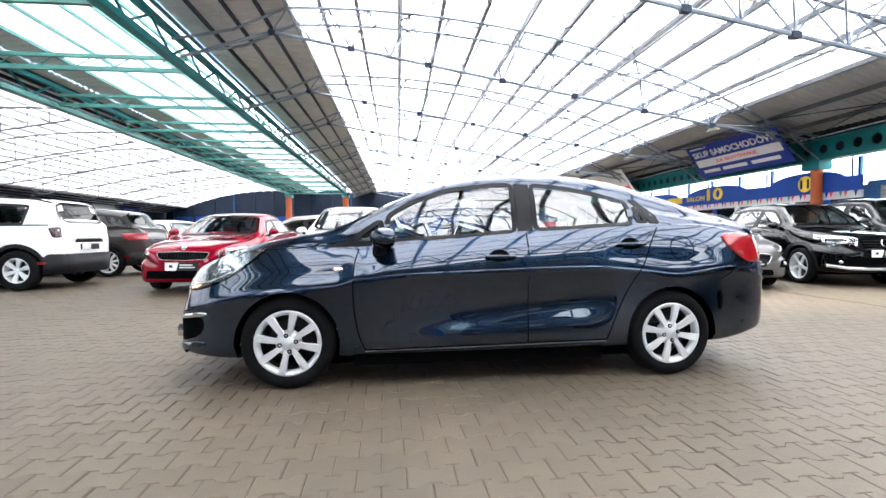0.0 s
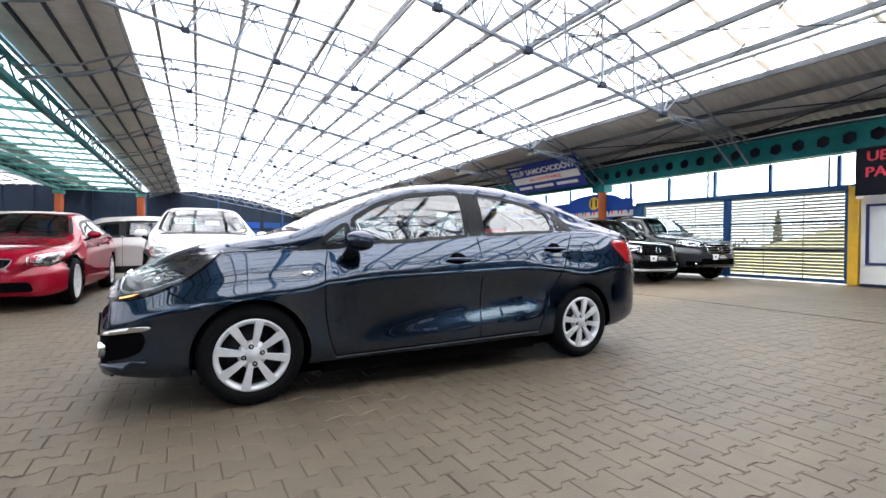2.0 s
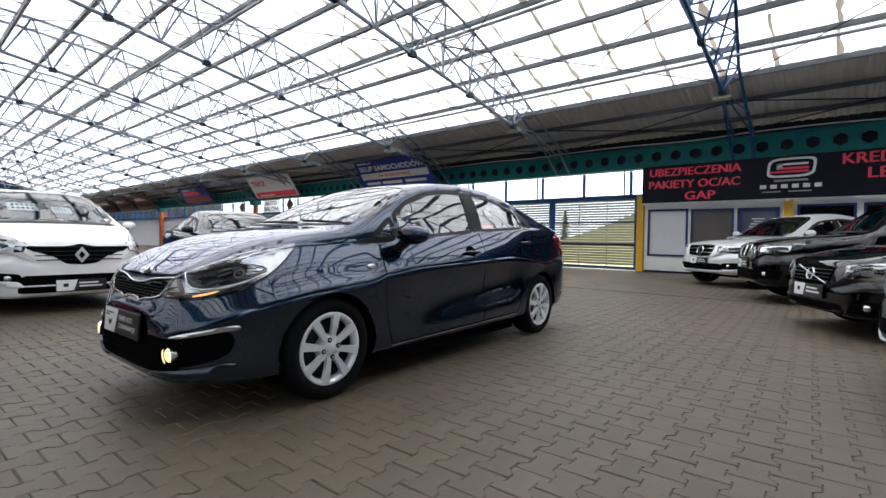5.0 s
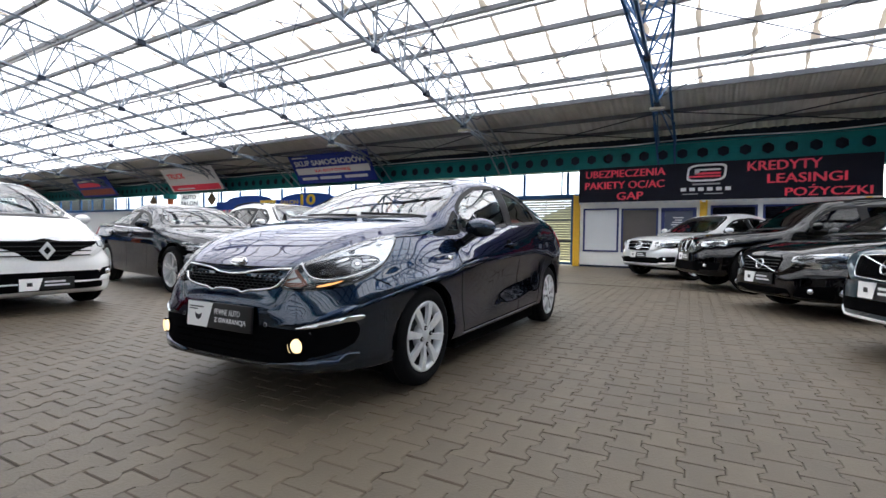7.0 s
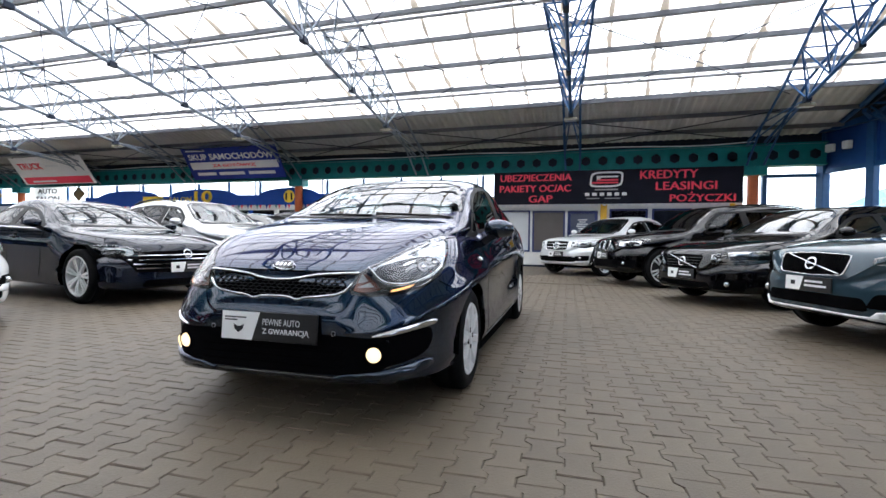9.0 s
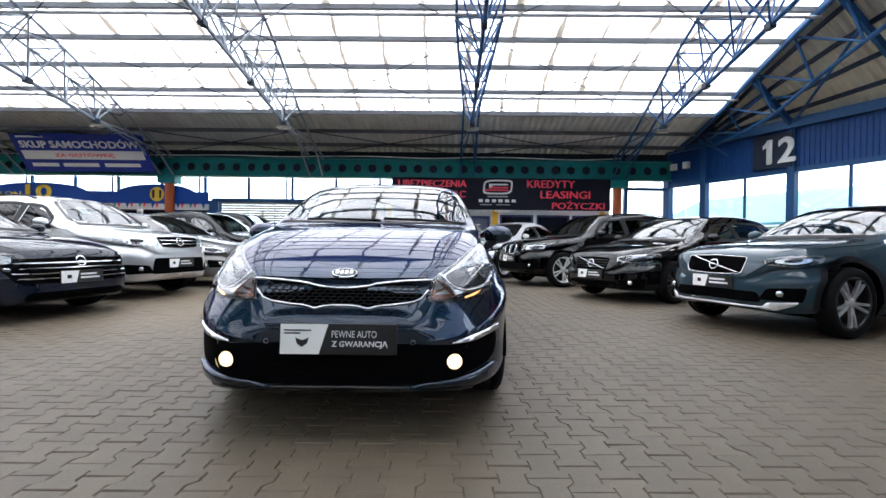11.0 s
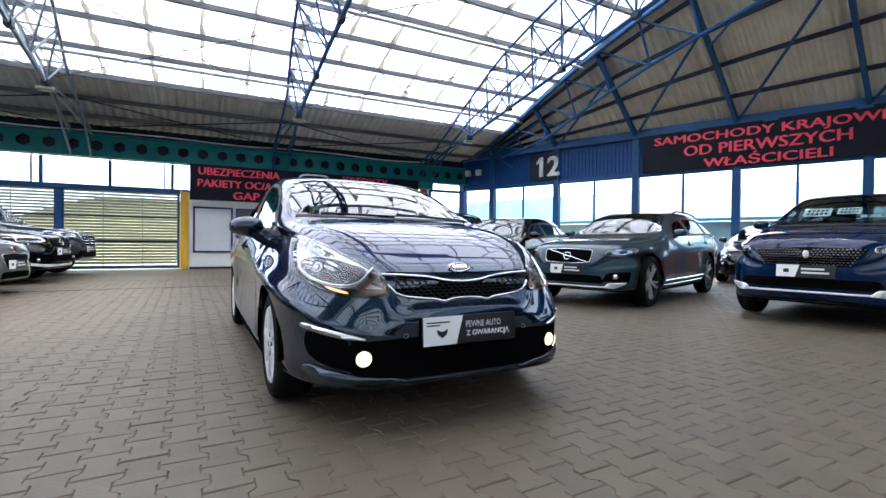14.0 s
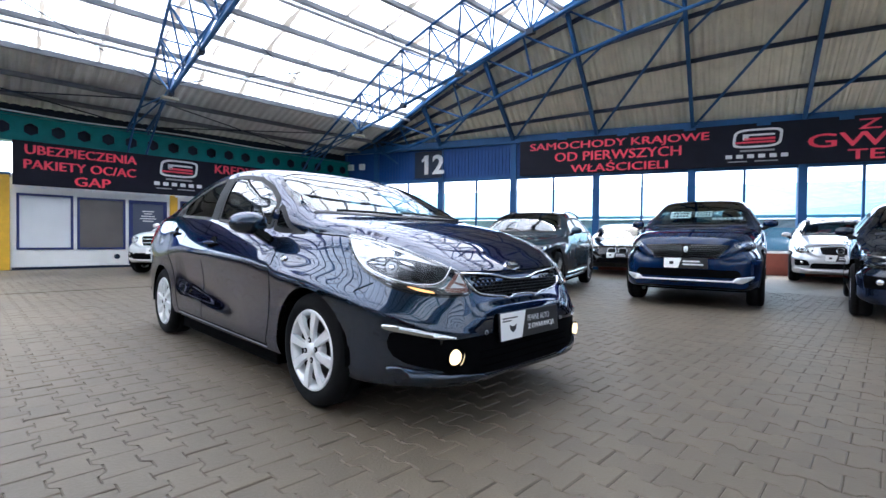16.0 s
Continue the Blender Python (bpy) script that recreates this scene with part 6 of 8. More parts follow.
def handles(car, body, spots, material):
    for side in (1, -1):
        for u, z in spots:
            q, nrm = body.cast((-u, side, z), (0, -side, 0))
            pts = soften([(-u - 0.078, side, z - 0.006), (-u - 0.035, side, z - 0.040), (-u + 0.035, side, z - 0.040), (-u + 0.078, side, z - 0.004), (-u + 0.035, side, z + 0.040), (-u - 0.035, side, z + 0.040)], 2)
            # flat near-black patch stands for the shade in the handle cup
            cup = part("handle_recess", body.decal(pts, (0, -side, 0), 0.0015, 0.05), M_GAP, car)
            part("door_handle", ellipsoid(q.x - 0.005, q.y + side * 0.022, z - 0.005, 0.105, 0.013, 0.014, seg=16), material, car, smooth=True)


def rear_patch(car, body, name, pts, material, off=0.004, yaw=0.0, cell=0.06, both=True):
    for side in ((1, -1) if both else (1,)):
        d = Vector((math.cos(radians(yaw)), -side * math.sin(radians(yaw)), 0))
        pl = [Vector((-body.L, side * p[0], p[1])) if len(p) == 2 else Vector((-p[0], side * p[1], p[2])) for p in pts]
        part(name, body.decal(pl, d, off, cell), material, car, smooth=True)


# ---- the dark blue saloon in the middle ----
M_BLUE_CAR = mat("dark_graphite_blue_paint", (0.0095, 0.0225, 0.046), 0.25, 0.92, noise_amt=0.05, noise_scale=40)
_lacquer = M_BLUE_CAR.node_tree.nodes["Principled BSDF"]
_lacquer.inputs["Specular Tint"].default_value = (0.13, 0.26, 0.45, 1)
_lacquer.inputs["Coat Weight"].default_value = 1.0
_lacquer.inputs["Coat IOR"].default_value = 1.66
_lacquer.inputs["Coat Roughness"].default_value = 0.012
_lacquer.inputs["Coat Tint"].default_value = (0.9, 0.95, 1.0, 1)
M_LAMP_SILVER = mat("lamp_reflector_bright", (0.46, 0.48, 0.50), 0.13, 1.0, noise_amt=0.08, noise_scale=14, bump=0.25, bump_scale=9)
M_LAMP_SHADE = mat("lamp_inner_bezel", (0.09, 0.095, 0.105), 0.16, 1.0, noise_amt=0.2, noise_scale=20, bump=0.3, bump_scale=22)
M_LAMP_SATIN = mat("lamp_fluted_reflector", (0.08, 0.083, 0.092), 0.12, 1.0, noise_amt=0.2, noise_scale=30, bump=0.8, bump_scale=26)
M_AMBER_PALE = mat("pale_amber_lamp_corner", (0.16, 0.065, 0.045), 0.15, 0.5, noise_amt=0.25, noise_scale=30)


class SaloonBody(Body):
    """The saloon's shell, drawn from rails: each of them a height or half width along the car."""
    RAILS = dict(
        shoulder=[(0.05, 0.42), (0.3, 0.53), (0.6, 0.60), (0.82, 0.63), (1.12, 0.655), (1.3, 0.705), (2.0, 0.735), (2.8, 0.755), (3.1, 0.735), (3.4, 0.70), (3.8, 0.74), (4.24, 0.66)],
        belt_y=[(0.05, 0.34), (0.09, 0.42), (0.2, 0.51), (0.4, 0.61), (0.6, 0.67), (0.8, 0.695), (1.0, 0.71), (1.3, 0.728), (2.0, 0.735), (3.0, 0.735), (3.5, 0.72), (3.9, 0.70), (4.1, 0.65), (4.24, 0.5)],
        rail_z=[(0.05, 0.54), (0.082, 0.572), (0.115, 0.675), (0.2, 0.752), (0.4, 0.845), (0.6, 0.905), (0.8, 0.942), (1.0, 0.97), (1.12, 1.01), (1.25, 1.06), (1.425, 1.14), (1.615, 1.228), (1.85, 1.302), (2.135, 1.338), (2.4, 1.345), (2.7, 1.325), (2.92, 1.285), (3.15, 1.235), (3.4, 1.155), (3.65, 1.10), (4.0, 1.05), (4.16, 1.0), (4.24, 0.72)],
        rail_y=[(0.05, 0.28), (0.09, 0.36), (0.2, 0.45), (0.4, 0.54), (0.6, 0.60), (0.8, 0.645), (1.0, 0.675), (1.2, 0.675), (1.425, 0.645), (1.615, 0.62), (1.85, 0.597), (2.2, 0.585), (2.7, 0.585), (3.0, 0.592), (3.3, 0.61), (3.6, 0.63), (4.0, 0.63), (4.16, 0.56), (4.24, 0.4)],
        kick=[(0.0, 0.0), (1.2, 0.0), (1.5, 0.008), (1.9, 0.024), (2.75, 0.034), (3.0, 0.010), (4.24, 0.0)],
        kick_z=[(0.0, 0.36), (1.3, 0.385), (2.0, 0.445), (2.9, 0.505), (4.24, 0.5)],
        flare=[(0.0, 0.0), (0.3, 0.15), (0.55, 0.8), (0.82, 1.0), (1.12, 0.9), (1.4, 0.1), (2.7, 0.05), (3.0, 0.6), (3.35, 0.9), (3.75, 0.5), (4.24, 0.0)],
    )

    def build(self):
        self.rails = {k: pchip(v) for k, v in self.RAILS.items()}
        Body.build(self)

    def section(self, u):
        r = {k: f(u) for k, f in self.rails.items()}
        w, zt, z0, zb = self.half(u), self.top(u), self.low(u), self.belt(u)
        yb, zc, yc = min(r["belt_y"], 0.93 * w), r["rail_z"], min(r["rail_y"], 0.86 * w)
        zb = min(zb, zt - 0.05)
        zc = min(max(zc, zb + 0.012), zt - 0.012)
        zs = min(r["shoulder"], z0 + 0.72 * (zb - z0))
        zk = min(r["kick_z"], z0 + 0.6 * (zs - z0))
        k, fl, h = r["kick"], r["flare"], zs - z0
        g = zb - zs
        pts = [(0, z0), (0.55 * w, z0), (0.88 * w, z0 + 0.004), (0.955 * w, z0 + 0.02), (w - 0.022, z0 + 0.12 * h), (w - 0.010 - 0.15 * k, z0 + 0.2 * h), (w - 0.008 - 0.35 * k, zk - 0.18 * h), (w - 0.008 - k, zk), (w - 0.008 - 0.9 * k, zk + 0.35 * (zs - zk)), (w - 0.004 - 0.45 * k, zk + 0.75 * (zs - zk)),
               (w, zs - 0.02), (w - 0.002, zs + 0.018), (w - 0.16 * (w - yb) - 0.11 * fl * (w - yb), zs + 0.28 * g), (w - 0.44 * (w - yb) - 0.06 * fl * (w - yb), zs + 0.60 * g), (yb + 0.18 * (w - yb), zb - 0.10 * g), (yb, zb),
               (yb - 0.02 * (yb - yc) / 0.15, zb + 0.06 * (zc - zb)), (0.5 * (yb + yc) + 0.012, zb + 0.5 * (zc - zb)), (yc + 0.012, zc - 0.03 * min(1.0, (zc - zb) / 0.2)), (yc - 0.035, zc + 0.42 * (zt - zc)), (0.72 * yc, zc + 0.80 * (zt - zc)), (0.38 * yc, zt - 0.04 * (zt - zc)), (0, zt)]
        return [Vector((-u, p.x, p.y)) for p in soften(pts, 2, False)]

    def stations(self):
        a, b = 0.05, self.L
        return [a, a + 0.008, a + 0.02, a + 0.036, a + 0.056, a + 0.08] + [a + 0.11 + (b - a - 0.2) * k / 150 for k in range(151)] + [b - 0.07, b - 0.05, b - 0.032, b - 0.018, b - 0.008, b]


def saloon_details(car, body, s):
    L = body.L
    # upper grille with its chrome rim and mesh
    gr = [(0.0, 0.668), (0.10, 0.672), (0.17, 0.69), (0.30, 0.702), (0.395, 0.704), (0.375, 0.655), (0.345, 0.613), (0.24, 0.598), (0.16, 0.590), (0.12, 0.575), (0.075, 0.592), (0.0, 0.595)]
    full = gr + [(-a, b) for a, b in gr[-2:0:-1]]
    pl = [Vector((0, a, b)) for a, b in full]
    g = part("upper_grille", body.decal(pl, (-1, 0, 0), 0.002, 0.08), M_GAP, car, "black honeycomb grille with chrome rim", smooth=True)
    upper_edge = [(-0.412, 0.708), (-0.30, 0.704), (-0.17, 0.692), (-0.10, 0.674), (0.0, 0.670), (0.10, 0.674), (0.17, 0.692), (0.30, 0.704), (0.412, 0.708)]
    lower_edge = [(-0.395, 0.662), (-0.352, 0.614), (-0.24, 0.598), (-0.16, 0.590), (-0.12, 0.576), (-0.075, 0.592), (0.075, 0.592), (0.12, 0.576), (0.16, 0.590), (0.24, 0.598), (0.352, 0.614), (0.395, 0.662)]
    for edge in (upper_edge, lower_edge):
        part("grille_rim", body.ribbon(soften([Vector((0, a, b)) for a, b in edge], 1, False), (-1, 0, 0), 0.011, 0.002, False, 0.03, height=0.007), M_CHROME, g, "chrome rim", smooth=True)
    mesh = bmesh.new()
    dx, dz = 0.034, 0.0185
    for j in range(9):
        for i in range(-15, 16):
            y = i * dx + (j % 2) * dx / 2
            z = 0.595 + j * dz * 0.8
            t = abs(y)
            top = 0.668 + max(0, t - 0.10) * 0.13
            bot = 0.592 + max(0, t - 0.29) * 0.3
            if z > top - 0.012 or z < bot + 0.010 or t > 0.35:
                continue
            hx = [Vector((0, y + dx * 0.58 * math.cos(a * math.tau / 6 + math.tau / 12), z + dz * 0.56 * math.sin(a * math.tau / 6 + math.tau / 12))) for a in range(6)]
            body.ribbon(hx, (-1, 0, 0), 0.0032, 0.004, True, 0.05, mesh, 0.004)
    part("grille_mesh", mesh, M_TRIM, g)
    # badge above the grille, a plain oval
    q, nrm = body.cast((0, 0, 0.732), (-1, 0, 0.0))
    bm = bmesh.new()
    bmesh.ops.create_cone(bm, cap_ends=True, segments=36, radius1=1, radius2=0.94, depth=0.012)
    ax = Vector((0, 1, 0))
    up = nrm.cross(ax).normalized()
    frame_m = Matrix(((ax.x, up.x, nrm.x, q.x + nrm.x * 0.006), (ax.y, up.y, nrm.y, q.y), (ax.z, up.z, nrm.z, q.z + nrm.z * 0.006), (0, 0, 0, 1)))
    bm.transform(frame_m @ Matrix.Diagonal((0.062, 0.031, 1, 1)))
    b = part("badge", bm, M_CHROME, car, "chrome oval badge")
    bm = bmesh.new()
    bmesh.ops.create_cone(bm, cap_ends=True, segments=36, radius1=1, radius2=1, depth=0.002)
    bm.transform(frame_m @ Matrix.Translation((0, 0, 0.007)) @ Matrix.Diagonal((0.055, 0.025, 1, 1)))
    part("badge_field", bm, M_GLOSS_BLACK, b)
    bm = bmesh.new()
    for a in (-0.033, -0.011, 0.011, 0.033):
        add_box(bm, a - 0.007, a + 0.007, -0.011, 0.011, 0.008, 0.0095, m=frame_m)
    part("badge_bars", bm, M_CHROME, b)
    # headlamps, swept far back over the wings
    hl = [(0.12, 0.368, 0.604), (0.11, 0.400, 0.655), (0.13, 0.428, 0.712), (0.24, 0.525, 0.772), (0.38, 0.61, 0.835), (0.54, 0.67, 0.878), (0.625, 0.695, 0.889), (0.625, 0.71, 0.878), (0.56, 0.742, 0.818), (0.47, 0.748, 0.738), (0.38, 0.73, 0.686), (0.29, 0.68, 0.640), (0.19, 0.55, 0.607)]
    for side in (1, -1):
        d = Vector((-0.78, -side * 0.62, -0.12)).normalized()
        pl = soften([Vector((-u, side * y, z)) for u, y, z in hl], 2)
        lamp = part("headlamp", body.decal(pl, d, 0.002, 0.05), M_LAMP_SILVER, car, "clear swept-back headlamp", smooth=True)

        def flat(sub):
            return [Vector((-u, side * y, z)) for u, y, z in sub]

        def inner(name, sub, m, off, round_=2, lab="", owner=lamp):
            return part(name, body.decal(soften(flat(sub), round_), d, off, 0.04), m, owner, lab, smooth=True)
        part("lamp_edge", body.ribbon(pl, d, 0.012, 0.004, True, 0.03), M_GLOSS_BLACK, lamp, smooth=True)
        # faceted reflector: dark towards the grille and the lower edge, bright towards the wing
        bowl = [(0.17, 0.475, 0.728), (0.18, 0.498, 0.664), (0.24, 0.555, 0.650), (0.30, 0.62, 0.660), (0.38, 0.692, 0.694), (0.45, 0.732, 0.738), (0.46, 0.722, 0.772), (0.40, 0.657, 0.788), (0.30, 0.577, 0.770), (0.22, 0.512, 0.748)]
        inner("bezel", bowl, M_LAMP_SATIN, 0.004, 1)
        part("reflector_rim", body.ribbon(soften(flat([(0.16, 0.46, 0.738)] + bowl[1:6]), 2, False), d, 0.008, 0.006, False, 0.03, height=0.004), M_CHROME, lamp, "chrome rim of the reflector", smooth=True)
        lower = pchip3([(0.18, 0.49, 0.668), (0.23, 0.55, 0.656), (0.30, 0.62, 0.667), (0.38, 0.69, 0.70), (0.44, 0.728, 0.738)])
        upper = pchip3([(0.17, 0.478, 0.722), (0.22, 0.515, 0.742), (0.30, 0.58, 0.764), (0.40, 0.66, 0.782), (0.455, 0.715, 0.772)])
        rng = random.Random(21)
        across = [0.06, 0.30, 0.52, 0.74, 0.95]
        along = [0.06, 0.20, 0.33, 0.46, 0.60, 0.73, 0.85, 0.95]
        for a0, a1 in zip(along, along[1:]):
            for b0, b1 in zip(across, across[1:]):
                skew = rng.uniform(-0.04, 0.04)
                quad = []
                for a, b in ((a0 + skew, b0), (a1 + skew, b0 + 0.05), (a1 - skew - 0.012, b1 - 0.03), (a0 - skew + 0.01, b1 - 0.06)):
                    quad.append(lower(a).lerp(upper(a), b))
                # reflections are put into the facet tones, from near-black to chrome
                bright = rng.random() + 0.5 * (a0 - 0.5) + 0.35 * (b0 - 0.4)
                if bright > 0.42:
                    inner("reflector_facet", [tuple(q) for q in quad], M_LAMP_BOWL if bright > 1.0 else (M_LAMP_GREY if bright > 0.74 else M_LAMP_SATIN), 0.007, 1)
                elif bright < 0.12:
                    inner("reflector_facet", [tuple(q) for q in quad], M_LAMP_DARK, 0.007, 1)
        c = lower(0.66).lerp(upper(0.66), 0.5)
        for nm, r, m, off in (("reflector", 0.026, M_LAMP_GREY, 0.009), ("bulb_shade", 0.015, M_LAMP_SHADE, 0.011)):
            ring = [(c.x + 0.75 * r * math.cos(a * math.tau / 14), c.y + 0.75 * r * math.cos(a * math.tau / 14), c.z + r * math.sin(a * math.tau / 14)) for a in range(14)]
            inner(nm, ring, m, off, 1)
        inner("bulb", [(c.x - 0.008, c.y - 0.008, c.z - 0.004), (c.x + 0.004, c.y + 0.004, c.z - 0.010), (c.x + 0.010, c.y + 0.010, c.z + 0.004), (c.x - 0.004, c.y - 0.004, c.z + 0.010)], M_CHROME, 0.013, 1)
        inner("lower_shell", [(0.125, 0.385, 0.608), (0.15, 0.47, 0.628), (0.19, 0.52, 0.640), (0.27, 0.61, 0.648), (0.38, 0.70, 0.686), (0.46, 0.738, 0.732), (0.44, 0.742, 0.722), (0.33, 0.70, 0.664), (0.22, 0.58, 0.616)], M_LAMP_DARK, 0.005, 1)
        tl = inner("turn_lamp", [(0.13, 0.445, 0.722), (0.12, 0.405, 0.655), (0.12, 0.385, 0.616), (0.18, 0.50, 0.622), (0.17, 0.482, 0.655)], M_AMBER_PALE, 0.007, 1, "pale amber corner of the headlamp")
        for facet in ([(0.13, 0.440, 0.705), (0.125, 0.412, 0.66), (0.15, 0.452, 0.668)], [(0.15, 0.458, 0.662), (0.125, 0.405, 0.64), (0.16, 0.475, 0.640)]):
            inner("turn_facet", facet, M_LAMP_GREY, 0.009, 0, owner=tl)
        inner("side_light", [(0.28, 0.636, 0.651), (0.27, 0.622, 0.648), (0.23, 0.575, 0.634), (0.20, 0.536, 0.624), (0.20, 0.534, 0.614), (0.25, 0.60, 0.630)], M_AMBER_LIT, 0.009, 1, "lit amber side light")
        part("lens", body.decal(pl, d, 0.016, 0.05, 0.02), M_LENS, lamp, smooth=True)
        # silver strip and lit fog lamp; black patch for niche and dark floor reflection
        pk = soften(flat([(0.06, 0.43, 0.40), (0.10, 0.52, 0.425), (0.20, 0.64, 0.452), (0.29, 0.71, 0.462), (0.31, 0.725, 0.40), (0.27, 0.70, 0.33), (0.14, 0.58, 0.285), (0.07, 0.44, 0.275)]), 1)
        part("corner_vent", body.decal(pk, d, 0.002, 0.06), M_GAP, car, "black fog lamp recess", smooth=True)
        st = soften(flat([(0.08, 0.485, 0.424), (0.12, 0.55, 0.446), (0.20, 0.645, 0.470), (0.31, 0.722, 0.490), (0.335, 0.735, 0.478), (0.31, 0.722, 0.462), (0.20, 0.645, 0.444), (0.12, 0.55, 0.424)]), 1)
        part("light_strip", body.decal(st, d, 0.008, 0.05, 0.012), M_CHROME, car, "silver strip above the fog lamp", smooth=True)
        q, nrm = body.cast((-0.1, side * 0.515, 0.345), (-1, 0, 0))
        fm = Matrix.Translation((q.x - 0.022, side * 0.515, 0.345)) @ Matrix.Rotation(radians(90), 4, 'Y') @ Matrix.Rotation(radians(side * -8), 4, 'X')
        bm = bmesh.new()
        bmesh.ops.create_cone(bm, cap_ends=False, segments=28, radius1=0.046, radius2=0.043, depth=0.09, matrix=fm)
        fl = part("fog_lamp", bm, M_CHROME, car, "lit round fog lamp in a chrome ring", smooth=True)
        bm = bmesh.new()
        bmesh.ops.create_uvsphere(bm, u_segments=20, v_segments=10, radius=0.035, matrix=fm @ Matrix.Translation((0, 0, 0.030)) @ Matrix.Diagonal((1, 1, 0.45, 1)))
        part("fog_lens", bm, M_FOG_LIT, fl, "glowing warm lens", smooth=True)
    # lower intake, widened to paint the bumper's dark reflection; splitter lip, sensors
    it = soften([Vector((0, a, b)) for a, b in [(-0.60, 0.285), (-0.60, 0.41), (-0.45, 0.425), (0, 0.432), (0.45, 0.425), (0.60, 0.41), (0.60, 0.285), (0.42, 0.240), (-0.42, 0.240)]], 1)
    li = part("lower_intake", body.decal(it, (-1, 0, 0), 0.003, 0.08), M_GAP, car, "black lower air intake", smooth=True)
    for z in (0.28, 0.315, 0.35):
        part("intake_bar", body.ribbon([Vector((0, -0.38, z)), Vector((0, 0, z)), Vector((0, 0.38, z))], (-1, 0, 0), 0.010, 0.004, step=0.08, height=0.004), M_LINER, li)
    for side in (1, -1):
        blade = soften([Vector((-u, side * y, z)) for u, y, z in [(0.05, 0.33, 0.245), (0.09, 0.47, 0.262), (0.18, 0.61, 0.285), (0.30, 0.715, 0.31), (0.31, 0.72, 0.27), (0.18, 0.61, 0.235), (0.08, 0.45, 0.222), (0.05, 0.33, 0.222)]], 1)
        part("splitter_blade", body.decal(blade, Vector((-0.78, -side * 0.62, 0)).normalized(), 0.016, 0.05, 0.03), s["paint"], car, smooth=True)
    # dark reflection on a body-coloured lip, put in as gloss black
    lip = [Vector((0, -0.6, 0.225)), Vector((0, -0.4, 0.222)), Vector((0, 0, 0.222)), Vector((0, 0.4, 0.222)), Vector((0, 0.6, 0.225))]
    part("splitter_lip", body.ribbon(lip, (-1, 0, 0), 0.03, 0.0, step=0.06, height=0.016), M_GLOSS_BLACK, car, smooth=True)
    for side in (1, -1):
        q, nrm = body.cast((0, side * 0.33, 0.435), (-1, 0, 0))
        ps = part("parking_sensor", ellipsoid(q.x, q.y, q.z, 0.005, 0.009, 0.009, seg=12), M_GLOSS_BLACK, car)
        disc(body, ps, side * 0.33, 0.435, 0.010, M_LAMP_GREY, name="sensor_ring", ring=True, off=0.002)
    q, nrm = body.cast((0, 0, 0.47), (-1, 0, 0))
    show_plate(car, q.x + 0.022, 0.452)
    # bonnet and bumper joints, wipers
    for side in (1, -1):
        hood = [(0.15, 0.435), (0.25, 0.535), (0.4, 0.612), (0.6, 0.672), (0.8, 0.70), (1.02, 0.705)]
        part("bonnet_joint", body.ribbon([Vector((-u, side * y, 1)) for u, y in hood], (0, 0, -1), 0.007, 0.0015), M_GAP, car)
        bmj = [(0.40, 0.665), (0.47, 0.63), (0.50, 0.585)]
        part("bumper_joint", body.ribbon([Vector((-u, side, z)) for u, z in bmj], (0, -side, 0), 0.006, 0.0015), M_GAP, car)
    part("bonnet_edge", body.ribbon([Vector((0, y, 0.712 + 0.006 * (abs(y) / 0.39) ** 2)) for y in (-0.39, -0.26, -0.13, 0, 0.13, 0.26, 0.39)], (-1, 0, 0), 0.006, 0.0015), M_GAP, car)
    cowl = [Vector((-(1.05 + 0.06 * (abs(y) / 0.62) ** 2), y, 2)) for y in (-0.62, -0.4, -0.2, 0, 0.2, 0.4, 0.62)]
    part("cowl", body.ribbon(cowl, (0, 0, -1), 0.035, 0.003), M_TRIM, car, "black cowl below the windscreen", smooth=True)
    for y0, y1, du in ((0.60, 0.06, 0.06), (0.04, -0.46, 0.05)):
        n = 10
        pts = [Vector((-(1.10 + du * 0.5 * k / n), y0 + (y1 - y0) * k / n, 2)) for k in range(n + 1)]
        part("wiper", body.ribbon(pts, (0, 0, -1), 0.009, 0.003, height=0.006), M_TRIM, car)
    # flank: door joints, sill line, mouldings, flap, repeater
    lines(car, body, [[(1.262, 0.885), (1.228, 0.772), (1.226, 0.62), (1.232, 0.489), (1.262, 0.328), (1.30, 0.243)], [(2.370, 0.985), (2.365, 0.6), (2.36, 0.262)], [(3.30, 1.02), (3.235, 0.92), (3.175, 0.788), (3.086, 0.668), (3.02, 0.548), (2.955, 0.40), (2.905, 0.27)], [(1.30, 0.243), (1.86, 0.252), (2.905, 0.27)], [(3.90, 0.775), (3.82, 0.71), (3.74, 0.665)]])
    for side in (1, -1):
        fl = [Vector((-3.46 - 0.085 * math.cos(a * math.tau / 20), side, 0.875 + 0.085 * math.sin(a * math.tau / 20))) for a in range(20)]
        part("fuel_flap_joint", body.ribbon(fl, (0, -side, 0), 0.005, 0.0012, True), M_GAP, car)
        q, nrm = body.cast((-1.13, side, 0.752), (0, -side, 0))
        rp = part("side_repeater", ellipsoid(q.x, q.y, q.z, 0.036, 0.010, 0.017, seg=14), M_CHROME, car, "clear side repeater in a pale rim", smooth=True)
        part("repeater_bulb", ellipsoid(q.x, q.y + side * 0.004, q.z, 0.022, 0.009, 0.010, seg=12), M_PLATE_WHITE, rp, smooth=True)
